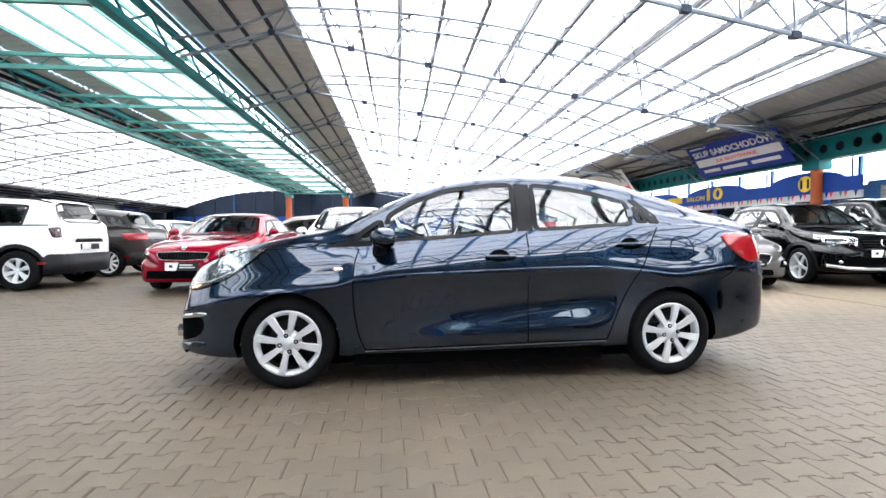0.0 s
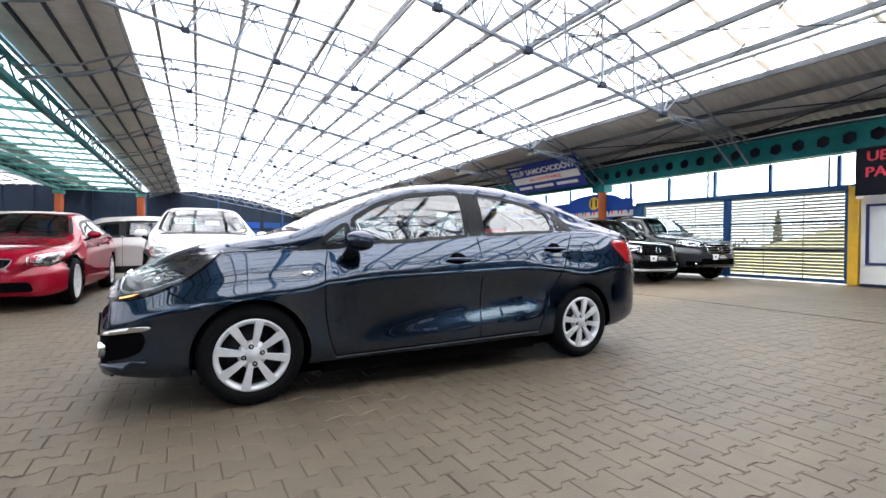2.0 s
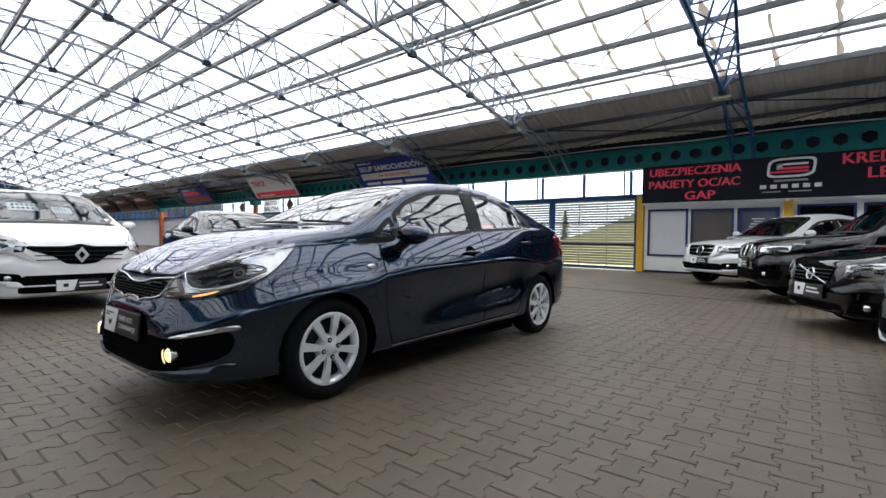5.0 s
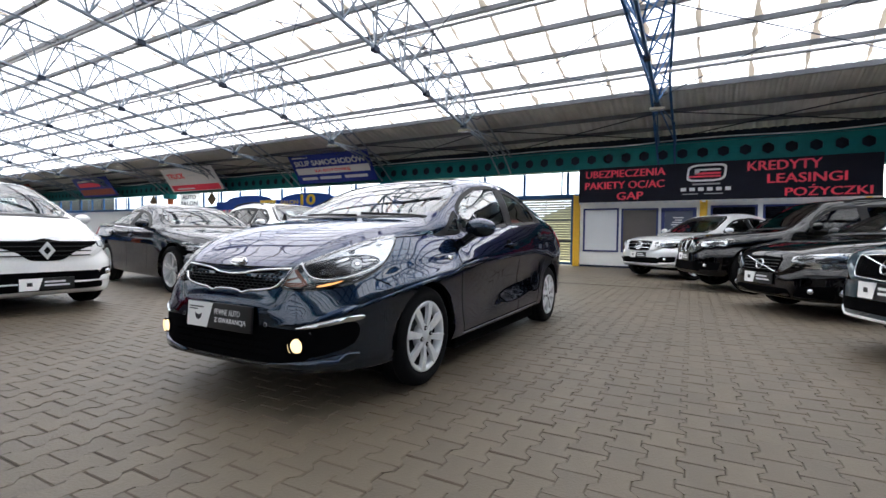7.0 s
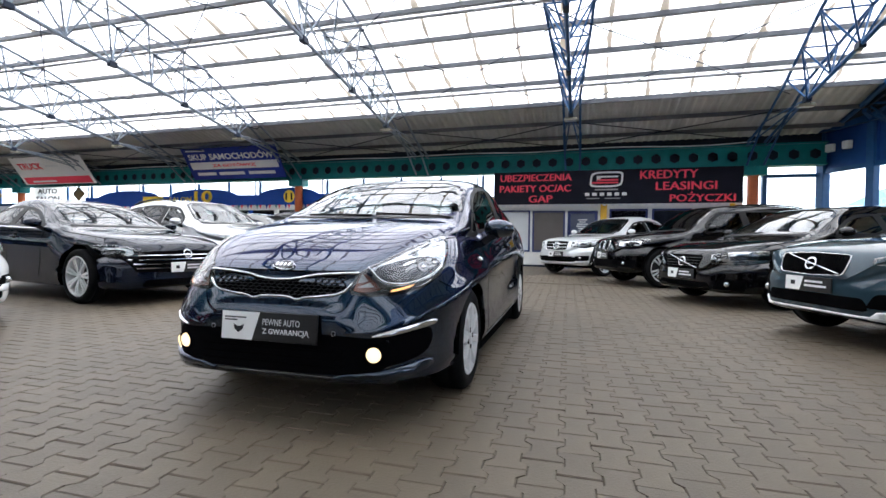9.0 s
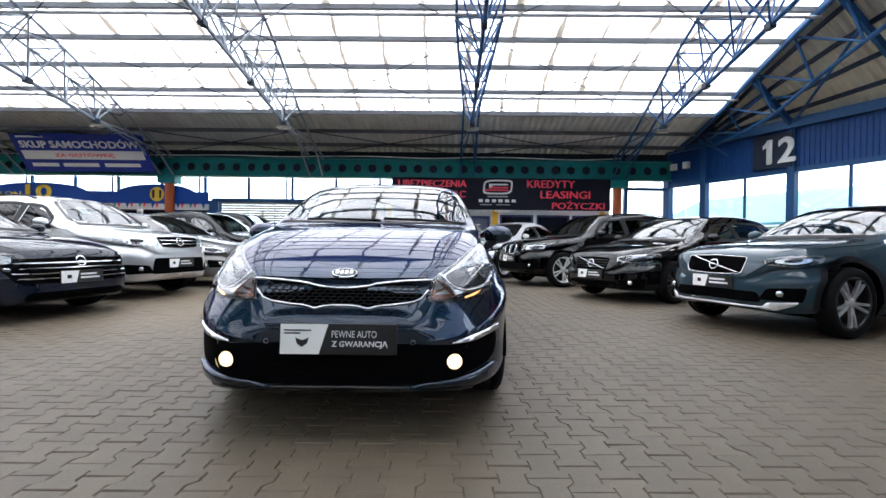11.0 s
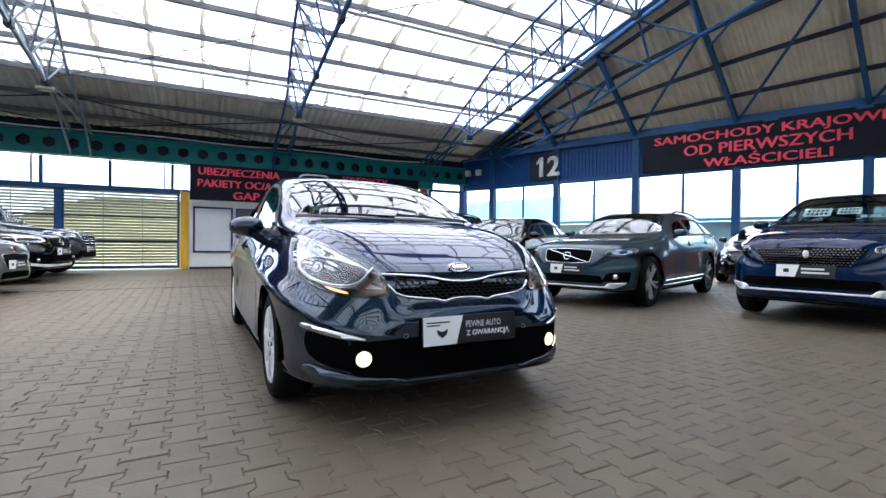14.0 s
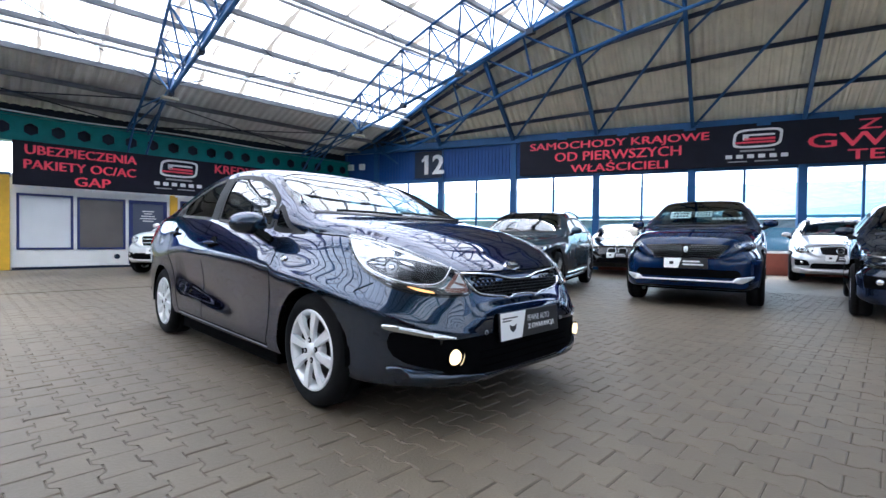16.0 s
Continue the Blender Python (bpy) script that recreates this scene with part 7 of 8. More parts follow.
        # black corner and pillars between the panes
        for poly in ([(1.04, 0.892), (1.185, 0.893), (1.225, 0.955)], [(2.318, 0.995), (2.422, 1.003), (2.422, 1.322), (2.318, 1.325)], [(3.262, 1.050), (3.335, 1.048), (3.322, 1.10), (3.215, 1.212), (3.155, 1.222), (3.17, 1.192), (3.225, 1.142)]):
            part("pillar_trim", body.decal(polygon_side(poly, side), (0, -side, 0), 0.003, 0.06), M_TRIM, car, smooth=True)
        sill = [(1.30, 0.232), (2.0, 0.243), (2.9, 0.258)]
        part("sill_strip", body.ribbon([Vector((-u, side, z)) for u, z in sill], (0, -side, 0), 0.004, 0.001, height=0.002), M_LAMP_GREY, car, "thin grey sill edge")
        # tail lamps round the rear corner
        tl = soften([Vector((-u, side * y, z)) for u, y, z in [(3.78, 0.79, 0.955), (3.93, 0.76, 0.985), (4.10, 0.66, 0.965), (4.19, 0.45, 0.94), (4.19, 0.45, 0.82), (4.10, 0.66, 0.79), (4.02, 0.74, 0.765), (3.93, 0.79, 0.80)]], 2)
        part("tail_lamp", body.decal(tl, Vector((0.6, -side * 0.8, 0)), 0.008, 0.05, 0.015), M_TAIL, car, "red wrap-round tail lamp", smooth=True)
        q, nrm = body.cast((-3.93, side, 0.36), (0, -side, 0))
        part("rear_sensor", ellipsoid(q.x, q.y, q.z, 0.012, 0.005, 0.012, seg=12), M_GLOSS_BLACK, car)
    handles(car, body, [(2.172, 0.835), (3.081, 0.91)], s["paint"])
    rear_patch(car, body, "rear_plate", [(0.26, 0.66), (0.26, 0.77), (-0.26, 0.77), (-0.26, 0.66)], M_WHITE_PRINT, both=False)
    st = body.decal(polygon_side([(2.47, 1.015), (2.66, 1.022), (2.66, 1.062), (2.47, 1.055)], 1), (0, -1, 0), -0.004)
    part("window_sticker", st, M_STICKER, car, "red sticker in the rear side window")


SALOON = dict(
    L=4.24, W=1.69, H=1.458, fo=0.82, wb=2.555, R=0.294, at=(-1.525, 3.778, 180.9), arch=0.030, shell=SaloonBody,
    label="glossy dark blue saloon with silver wheels and lit fog lamps", group="", paint=M_BLUE_CAR, wheel="cap", rim=M_COVER,
    top=[(0.05, 0.545), (0.062, 0.562), (0.082, 0.582), (0.094, 0.63), (0.115, 0.695), (0.17, 0.745), (0.25, 0.792), (0.4, 0.868), (0.6, 0.932), (0.8, 0.972), (1.0, 1.002), (1.06, 1.018), (1.2, 1.085), (1.5, 1.236), (1.73, 1.324), (1.97, 1.384), (2.2, 1.416), (2.46, 1.431), (2.7, 1.430), (3.0, 1.405), (3.25, 1.356), (3.5, 1.28), (3.75, 1.18), (3.92, 1.12), (4.03, 1.088), (4.12, 1.07), (4.18, 1.03), (4.21, 0.95), (4.24, 0.80)],
    plan=[(0.05, 0.36), (0.058, 0.435), (0.075, 0.505), (0.10, 0.57), (0.14, 0.625), (0.2, 0.68), (0.3, 0.742), (0.42, 0.79), (0.6, 0.826), (0.82, 0.843), (1.3, 0.842), (2.4, 0.845), (3.1, 0.843), (3.4, 0.842), (3.7, 0.822), (3.9, 0.79), (4.05, 0.745), (4.15, 0.69), (4.21, 0.61), (4.24, 0.5)],
    belt=[(0.05, 0.50), (0.08, 0.54), (0.115, 0.64), (0.2, 0.725), (0.4, 0.815), (0.6, 0.868), (0.8, 0.89), (1.0, 0.892), (1.3, 0.893), (1.45, 0.915), (1.9, 0.955), (2.4, 0.995), (3.24, 1.042), (3.6, 1.04), (3.9, 1.0), (4.1, 0.96), (4.24, 0.70)],
    low=[(0.05, 0.235), (0.08, 0.215), (0.15, 0.195), (0.4, 0.185), (1.3, 0.185), (3.0, 0.20), (3.75, 0.215), (4.05, 0.26), (4.2, 0.30), (4.24, 0.40)],
    roofw=[(0, 0.45), (1.0, 0.675), (1.9, 0.595), (2.7, 0.585), (3.6, 0.63), (4.24, 0.45)],
    ws=(1.06, 1.90), rear=(3.10, 3.78), frame_w=0.034, ws_half=(0.655, 0.525), mirror_at=(1.425, 0.872, 0.955), mirror_size=(0.088, 0.105, 0.066),
    wins=[("quarter", [(1.17, 0.905), (1.405, 0.922), (1.405, 1.07), (1.34, 1.03)]), ("front", [(1.445, 0.930), (2.30, 0.998), (2.30, 1.322), (2.135, 1.315), (1.85, 1.277), (1.615, 1.198), (1.445, 1.098)]), ("rear", [(2.44, 1.008), (3.125, 1.048), (3.125, 1.195), (2.92, 1.255), (2.69, 1.298), (2.44, 1.320)]), ("quarter", [(3.172, 1.055), (3.245, 1.058), (3.21, 1.135), (3.172, 1.175)])],
    details=saloon_details, border_w=0.022, ws_base=0.015, under=0.125, tuck=0.134, glass=M_CLEARGLASS,
)


# ---- the other parked cars ----
def shape(L, W, H, fo, wb, R, nz, hz, ws, rear, tz, dz, belt, z0=0.24, blunt=0.5, rw=0.66, **more):
    """A sheet of numbers for build_car. nz, hz: bonnet height at the nose and at the windscreen; tz, dz: under the rear glass and at the tail."""
    h = W / 2
    a = 0.46 + 0.18 * blunt
    s = dict(L=L, W=W, H=H, fo=fo, wb=wb, R=R, ws=ws, rear=rear)
    s["nz"], s["hz"] = nz, hz
    mid = (ws[0] + ws[1]) / 2
    rmid = (rear[0] + rear[1]) / 2
    s["top"] = [(0, nz - 0.24), (0.02, nz - 0.16), (0.05, nz - 0.08), (0.09, nz - 0.03), (0.16, nz), (0.5, nz + 0.42 * (hz - nz)), (ws[0] - 0.1, hz - 0.02), (ws[0], hz), (mid, hz + 0.56 * (H - 0.05 - hz)), (ws[1], H - 0.055), ((ws[1] + rear[0]) / 2, H), (rear[0], H - 0.06), (rmid, (H - 0.06) * 0.45 + tz * 0.55), (rear[1], tz), (L - 0.07, dz), (L - 0.025, dz - 0.07), (L, dz - 0.22)]
    b = blunt
    s["plan"] = [(0, (0.34 + 0.14 * b) * h), (0.015, (0.42 + 0.15 * b) * h), (0.05, (0.53 + 0.15 * b) * h), (0.1, (0.63 + 0.13 * b) * h), (0.18, (0.74 + 0.09 * b) * h), (0.3, (0.84 + 0.05 * b) * h), (0.5, (0.92 + 0.02 * b) * h), (0.85, 0.975 * h), (1.5, h), (L - 1.5, h), (L - 0.8, 0.98 * h), (L - 0.35, 0.93 * h), (L - 0.15, 0.86 * h), (L - 0.04, 0.76 * h), (L, 0.64 * h)]
    s["belt"] = [(0, nz - 0.3), (0.15, nz - 0.19), (0.6, nz - 0.15), (ws[0] - 0.12, belt[0] - 0.1), (ws[0] + 0.03, belt[0]), (ws[0] + 0.8, belt[0] + 0.3 * (belt[1] - belt[0])), (rear[1], belt[1]), (L, min(belt[1], dz) - 0.1)]
    s["low"] = [(0, z0 + 0.1), (0.04, z0 + 0.04), (0.2, z0), (L - 0.5, z0 + 0.02), (L - 0.1, z0 + 0.1), (L, z0 + 0.18)]
    s["roofw"] = [(0, 0.5 * h), (0.15, 0.68 * h), (0.6, 0.80 * h), (ws[0], 0.87 * h), (mid, 0.76 * h), (ws[1], rw * h), (rear[0], (rw - 0.01) * h), (rmid, (rw + 0.02) * h), (rear[1], (rw + 0.08) * h), (L, 0.6 * h)]
    s.update(dict(details=generic_details, wheel="five", ws_half=(0.75 * h, 0.585 * h)))
    s.update(more)
    return s


def sweep(path, r, n=6):
    """One bent round bar along a path."""
    bm = bmesh.new()
    rings = []
    for i, p in enumerate(path):
        d = (path[min(i + 1, len(path) - 1)] - path[max(i - 1, 0)]).normalized()
        a = d.cross(Vector((0, 0, 1))).normalized()
        b = a.cross(d)
        rings.append([bm.verts.new(p + r * (math.cos(k * math.tau / n) * a + math.sin(k * math.tau / n) * b)) for k in range(n)])
    for q, w in zip(rings, rings[1:]):
        for k in range(n):
            bm.faces.new((q[k], q[(k + 1) % n], w[(k + 1) % n], w[k]))
    bm.faces.new(rings[0][::-1])
    bm.faces.new(rings[-1])
    return bm


def disc(body, car, y, z, r, material, name="badge", ring=False, d=(-1, 0, 0), off=0.012):
    q, nrm = body.cast((0 if d[0] < 0 else -body.L, y, z), d)
    m = Matrix.Translation(q + nrm * off) @ nrm.to_track_quat('Z', 'Y').to_matrix().to_4x4()
    bm = bmesh.new()
    if ring:
        n = 28
        for k in range(n):
            a, b = k * math.tau / n, (k + 1) * math.tau / n
            add_tube(bm, m @ Vector((r * math.cos(a), r * math.sin(a), 0)), m @ Vector((r * math.cos(b), r * math.sin(b), 0)), r * 0.14, 6)
        add_tube(bm, m @ Vector((-r * 0.6, 0, 0)), m @ Vector((r * 0.6, 0, 0)), r * 0.12, 6)
    else:
        bmesh.ops.create_cone(bm, cap_ends=True, segments=24, radius1=r, radius2=r * 0.9, depth=0.016, matrix=m)
    return part(name, bm, material, car)


def generic_details(car, body, s):
    W, L, H = body.W, body.L, body.H
    h = W / 2
    nz, hz = s["nz"], s["hz"]
    # grille: half width, lower and upper edge, with bars and rim
    gw, g0, g1 = s.get("grille", (0.42, nz - 0.26, nz - 0.08))
    k = s.get("grille_taper", 0.85)
    if s.get("kidney"):
        outs = [[(0.03, g0), (0.03, g1), (0.2, g1 + 0.01), (0.25, g1 - 0.06), (0.2, g0)], [(-0.03, g0), (-0.2, g0), (-0.25, g1 - 0.06), (-0.2, g1 + 0.01), (-0.03, g1)]]
    elif s.get("grille_poly"):
        gp = s["grille_poly"]
        outs = [gp + [(-a, b) for a, b in gp[::-1] if a > 0]]
    else:
        outs = [[(-gw * k, g0), (0, g0 - 0.015), (gw * k, g0), (gw, g1), (0, g1 + 0.015), (-gw, g1)]]
    for o in outs:
        pl = round_poly([Vector((0, a, b)) for a, b in o], 0.04)
        g = part("grille", body.decal(pl, (-1, 0, 0), 0.005, 0.06), M_GAP, car, smooth=True)
        if s.get("rim_chrome", True):
            part("grille_rim", body.ribbon(pl, (-1, 0, 0), s.get("rim_w", 0.016), 0.004, True, 0.06, height=0.006), s.get("rim_mat", M_CHROME), g, smooth=True)
        n = s.get("bars", 5)
        for i in range(n):
            f = (i + 0.8) / (n + 0.6)
            if s.get("upright_bars"):
                ya = min(p[0] for p in o) * 0.86
                yb = max(p[0] for p in o) * 0.86
                y = ya + (yb - ya) * f
                pts = [Vector((0, y, g0 + 0.015)), Vector((0, y, g1 - 0.01))]
            else:
                z = g0 + (g1 - g0) * f
                wid = (k + (1 - k) * f) * 0.95
                ya, yb = min(p[0] for p in o) * wid, max(p[0] for p in o) * wid
                pts = [Vector((0, ya, z)), Vector((0, (ya + yb) / 2, z)), Vector((0, yb, z))]
            part("grille_bar", body.ribbon(pts, (-1, 0, 0), s.get("bar_w", 0.014), 0.003, step=0.1, height=0.008), s.get("bar_mat", M_TRIM), g)
    bt = s.get("badge", "ring")
    zb = s.get("badge_z", (g0 + g1) / 2)
    if bt == "ring":
        disc(body, car, 0, zb, s.get("badge_r", 0.065), M_CHROME, ring=True)
    elif bt == "disc":
        disc(body, car, 0, zb, 0.045, M_CHROME)
    elif bt == "lozenge":
        q, nrm = body.cast((0, 0, zb), (-1, 0, 0))
        part("badge", ellipsoid(q.x + 0.008, 0, zb, 0.012, 0.028, 0.042, seg=12), M_RIM, car, smooth=True)
    elif bt == "diamond":
        q, nrm = body.cast((0, 0, zb), (-1, 0, 0))
        bm = bmesh.new()
        o = [bm.verts.new((q.x + 0.02, a, zb + b)) for a, b in ((0, 0.10), (0.075, 0), (0, -0.10), (-0.075, 0))]
        i = [bm.verts.new((q.x + 0.02, a, zb + b)) for a, b in ((0, 0.05), (0.036, 0), (0, -0.05), (-0.036, 0))]
        for e in range(4):
            bm.faces.new((o[e], o[(e + 1) % 4], i[(e + 1) % 4], i[e]))
        r = bmesh.ops.extrude_face_region(bm, geom=bm.faces[:])
        for v in r["geom"]:
            if isinstance(v, bmesh.types.BMVert):
                v.co.x += 0.012
        part("badge", bm, M_RIM, car, "chrome diamond badge")
    # headlamps
    hy0, hy1, hz0, hz1, sw = s.get("lamps", (0.50, 0.93, nz - 0.22, nz - 0.06, 0.5))
    rise = s.get("lamp_rise", 0.04)
    lamp_pts = [(0.05, hy0 * h, hz0 + 0.02), (0.06, hy0 * h, hz1 - 0.02), (0.5 * sw * 0.5, 0.75 * h, hz1 + rise * 0.4), (sw, hy1 * h, hz1 + rise), (sw * 0.9, 0.95 * h, hz0 + 0.06), (0.45 * sw, 0.82 * h, hz0)]
    for side in (1, -1):
        d = Vector((-0.8, -side * 0.6, -0.08)).normalized()
        pl = round_poly([Vector((-u, side * y, z)) for u, y, z in lamp_pts], 0.03)
        lamp = part("headlamp", body.decal(pl, d, 0.002, 0.08), s.get("lamp_mat", M_LAMP_DARK), car, "clear headlamp", smooth=True)
        c = sum((Vector((-u, side * y, z)) for u, y, z in lamp_pts), Vector()) / 6
        part("reflector", body.decal(round_poly([c + (Vector((-u, side * y, z)) - c) * 0.62 for u, y, z in lamp_pts], 0.03), d, 0.006, 0.08), M_LAMP_BOWL, lamp, smooth=True)
        part("bowl", body.decal(round_poly([c + (Vector((-u, side * y, z)) - c) * 0.3 for u, y, z in lamp_pts], 0.02), d, 0.009, 0.08), M_LAMP_DARK, lamp, smooth=True)
        part("lens", body.decal(pl, d, 0.014, 0.08, 0.015), M_LENS, lamp, smooth=True)
        # corner recess with fog lamp
        if s.get("fogs", True):
            z1 = s.get("fog_z", 0.46)
            pk = round_poly([Vector((-u, side * y * h, z)) for u, y, z in ((0.04, 0.55, z1 - 0.07), (0.06, 0.62, z1 + 0.05), (0.28, 0.90, z1 + 0.07), (0.25, 0.88, z1 - 0.08))], 0.03)
            c2 = part("corner_vent", body.decal(pk, d, 0.006, 0.06), M_GAP, car, smooth=True)
            q, nrm = body.cast((-0.12, side * 0.72 * h, z1), d)
            part("fog_lamp", ellipsoid(q.x, q.y, q.z, 0.03, 0.04, 0.035, seg=14), M_LAMP_BOWL, c2, smooth=True)
    # lower intake and skid strip
    iw, i0, i1 = s.get("intake", (0.52, 0.33, 0.45))
    pl = round_poly([Vector((0, a, b)) for a, b in ((-iw, i0), (iw, i0), (iw * 0.93, i1), (-iw * 0.93, i1))], 0.04)
    part("lower_intake", body.decal(pl, (-1, 0, 0), 0.006, 0.06), M_GAP, car, smooth=True)
    if s.get("skid"):
        sk = [Vector((0, y * h, s["skid"] + 0.05 * max(0, abs(y) - 0.55) / 0.3)) for y in (-0.86, -0.75, -0.6, -0.3, 0, 0.3, 0.6, 0.75, 0.86)]
        part("skid_strip", body.ribbon(sk, (-1, 0, 0), 0.06, 0.002, step=0.08, height=0.012), M_RIM, car, "silver strip along the bumper", smooth=True)
    if s.get("skid_corners"):
        zc = s["skid_corners"]
        part("skid_strip", body.ribbon([Vector((0, y * h, zc - 0.025)) for y in (-0.66, -0.4, 0, 0.4, 0.66)], (-1, 0, 0), 0.022, 0.003, step=0.08, height=0.010), M_RIM, car, "thin silver strip along the bumper", smooth=True)
        for side in (1, -1):
            wd = round_poly([Vector((-u, side * y * h, z)) for u, y, z in ((0.05, 0.56, zc - 0.035), (0.08, 0.62, zc + 0.03), (0.22, 0.86, zc + 0.045), (0.20, 0.84, zc + 0.015), (0.10, 0.70, zc - 0.045))], 0.015)
            part("bumper_wedge", body.decal(wd, Vector((-0.8, -side * 0.6, 0)).normalized(), 0.012, 0.06, 0.015), s.get("skid_mat", M_RIM), car, "pale wedge at the bumper corner", smooth=True)
    if s.get("bright_sills"):
        for side in (1, -1):
            for zz in s["bright_sills"]:
                sb = [(body.wheels[0] + 0.48, zz), (L / 2, zz + 0.005), (body.wheels[1] - 0.46, zz + 0.015)]
                part("sill_strip", body.ribbon([Vector((-u, side, z)) for u, z in sb], (0, -side, 0), 0.028, 0.006, height=0.012), M_CHROME, car, "bright strip along the sill", smooth=True)
    if s.get("slash"):
        part("grille_slash", body.ribbon([Vector((0, -gw * 0.8, g1 - 0.005)), Vector((0, gw * 0.8, g0 + 0.01))], (-1, 0, 0), 0.012, 0.006, step=0.06, height=0.008), M_CHROME, car, "slanting chrome bar across the grille", smooth=True)
    if s.get("speckle"):
        bm = bmesh.new()
        for r in range(7):
            z = g0 + 0.012 + (g1 - g0 - 0.02) * r / 6
            n = 15
            for c in range(-n, n + 1):
                y = (c + 0.5 * (r % 2)) * 0.034
                if abs(y) > gw * (0.72 + 0.26 * r / 6) or abs(y) < 0.05:
                    continue
                body.ribbon([Vector((0, y - 0.008, z)), Vector((0, y + 0.008, z))], (-1, 0, 0), 0.006, 0.008, step=0.05, bm=bm)
        part("grille_studs", bm, M_LAMP_GREY, car, "rows of small silver grille studs")
    if s.get("cladding"):
        for side in (1, -1):
            cl = [(body.wheels[0] + 0.4, 0.30), (L / 2, 0.29), (body.wheels[1] - 0.4, 0.31)]
            part("sill_trim", body.ribbon([Vector((-u, side, z)) for u, z in cl], (0, -side, 0), 0.16, 0.004), s.get("clad_mat", M_TRIM), car, smooth=True)
    if s.get("plate", True):
        pz = s.get("plate_z", (i1 + g0) / 2 + 0.02)
        q, nrm = body.cast((0, 0, pz), (-1, 0, 0))
        show_plate(car, q.x + 0.02, pz, 2, small=True)
    # door joints, handles, belt chrome
    ws, rr = s["ws"], s["rear"]
    p1 = s["pillars"][0]
    p2 = s["pillars"][1] if len(s["pillars"]) > 1 else rr[1] - 0.3
    uA = ws[0] + 0.22
    lines(car, body, [[(uA, body.belt(uA) - 0.03), (uA + 0.02, 0.6), (uA + 0.06, 0.33)], [(p1, body.belt(p1)), (p1, 0.6), (p1, 0.33)], [(p2, body.belt(p2)), (p2 - 0.05, 0.75), (min(p2 - 0.2, body.wheels[1] - 0.42), 0.45), (min(p2 - 0.25, body.wheels[1] - 0.45), 0.33)]])
    handles(car, body, [(p1 - 0.2, body.belt(p1) - 0.12), (p2 - 0.18, body.belt(p2) - 0.12)], s.get("handle_mat", s["paint"]))
    for side in (1, -1):
        bl = [(u, body.belt(u) + 0.006) for u in [ws[0] + 0.3 + (rr[1] - ws[0] - 0.45) * i / 8 for i in range(9)]]
        part("waist_strip", body.ribbon([Vector((-u, side, z)) for u, z in bl], (0, -side, 0), 0.02, 0.003, step=0.15, height=0.004), s.get("belt_mat", M_TRIM), car)
        hood = [(0.18, 0.62 * h), (0.6, 0.78 * h), (ws[0] - 0.05, 0.86 * h)]
        part("bonnet_joint", body.ribbon([Vector((-u, side * y, 2)) for u, y in hood], (0, 0, -1), 0.008, 0.0015), M_GAP, car)
        if s.get("rails"):
            us = [ws[1] + 0.2 + (rr[0] - ws[1] - 0.2) * i / 8 for i in range(9)]
            path = []
            for i, u in enumerate(us):
                yr = body.roofw(u) - 0.03
                path.append(Vector((-u, side * yr, body.cast((-u, side * yr, 1), (0, 0, -1))[0].z + (0.0 if i in (0, 8) else 0.035))))
            bm = sweep(path, 0.016)
            part("roof_rail", bm, s.get("rail_mat", M_TRIM), car)
        for piece in s["pillars"]:
            z0p, z1p = body.belt(piece) + 0.03, min(body.top(piece), H) - 0.14
            if z1p > z0p + 0.1:
                part("pillar_trim", body.decal(polygon_side([(piece - 0.05, z0p), (piece + 0.05, z0p), (piece + 0.05, z1p), (piece - 0.05, z1p)], side), (0, -side, 0), 0.003, 0.12), M_TRIM, car, smooth=True)
        # tail lamps
        t0, t1, ti = s.get("tail", (body.belt(rr[1]) - 0.22, body.belt(rr[1]) - 0.02, 0.62))
        tl = round_poly([Vector((-u, side * y, z)) for u, y, z in ((L - s.get("tail_len", 0.28), 0.96 * h, t1 - 0.02), (L - 0.02, ti * h, t1), (L - 0.0, ti * h, t0), (L - s.get("tail_len", 0.28) * 0.75, 0.93 * h, t0))], 0.03)
        part("tail_lamp", body.decal(tl, Vector((0.75, -side * 0.66, 0)), 0.01, 0.08, 0.015), s.get("tail_mat", M_TAIL), car, smooth=True)
    # rear bumper, plate
    rz = s.get("rear_trim", 0.54)
    rb = round_poly([Vector((-L, a, b)) for a, b in ((-0.8 * h, 0.36), (0.8 * h, 0.36), (0.78 * h, rz), (-0.78 * h, rz))], 0.05)
    if rz > 0.56:
        # black bumper carried round the corners, slot handle and dealer plate on the tailgate
        ua = body.wheels[1] + s["R"] + 0.05
        us = [ua + (L - ua) * (1 - (1 - k / 14) ** 2) for k in range(15)]
        path = [(u, -body.half(u)) for u in us] + [(L + 0.012, y * body.half(L)) for y in (-0.7, -0.35, 0, 0.35, 0.7)] + [(u, body.half(u)) for u in us[::-1]]
        bm = bmesh.new()
        prev = None
        for u, y in path:
            zt = rz - 0.12 + 0.12 * min(1.0, max(0.0, (u - L + 0.34) / 0.14))
            grow = 1.0 + 0.012 / abs(y) if abs(y) > 0.3 else 1.0
            ring = [bm.verts.new((-u - dx, y * grow * k, z)) for z, k, dx in ((zt + 0.004, 0.975, -0.03), (zt, 1.0, 0.006), (0.42, 1.0, 0.01), (0.32, 0.985, 0.0), (0.27, 0.94, -0.04))]
            if prev:
                for a, b, c, d in zip(prev, prev[1:], ring[1:], ring):
                    bm.faces.new((a, b, c, d))
            prev = ring
        bmesh.ops.recalc_face_normals(bm, faces=bm.faces[:])
        bp = part("rear_bumper", bm, M_TRIM, car, "black plastic bumper carried round the corners", smooth=True)
        for side in (1, -1):
            um = L - 0.3
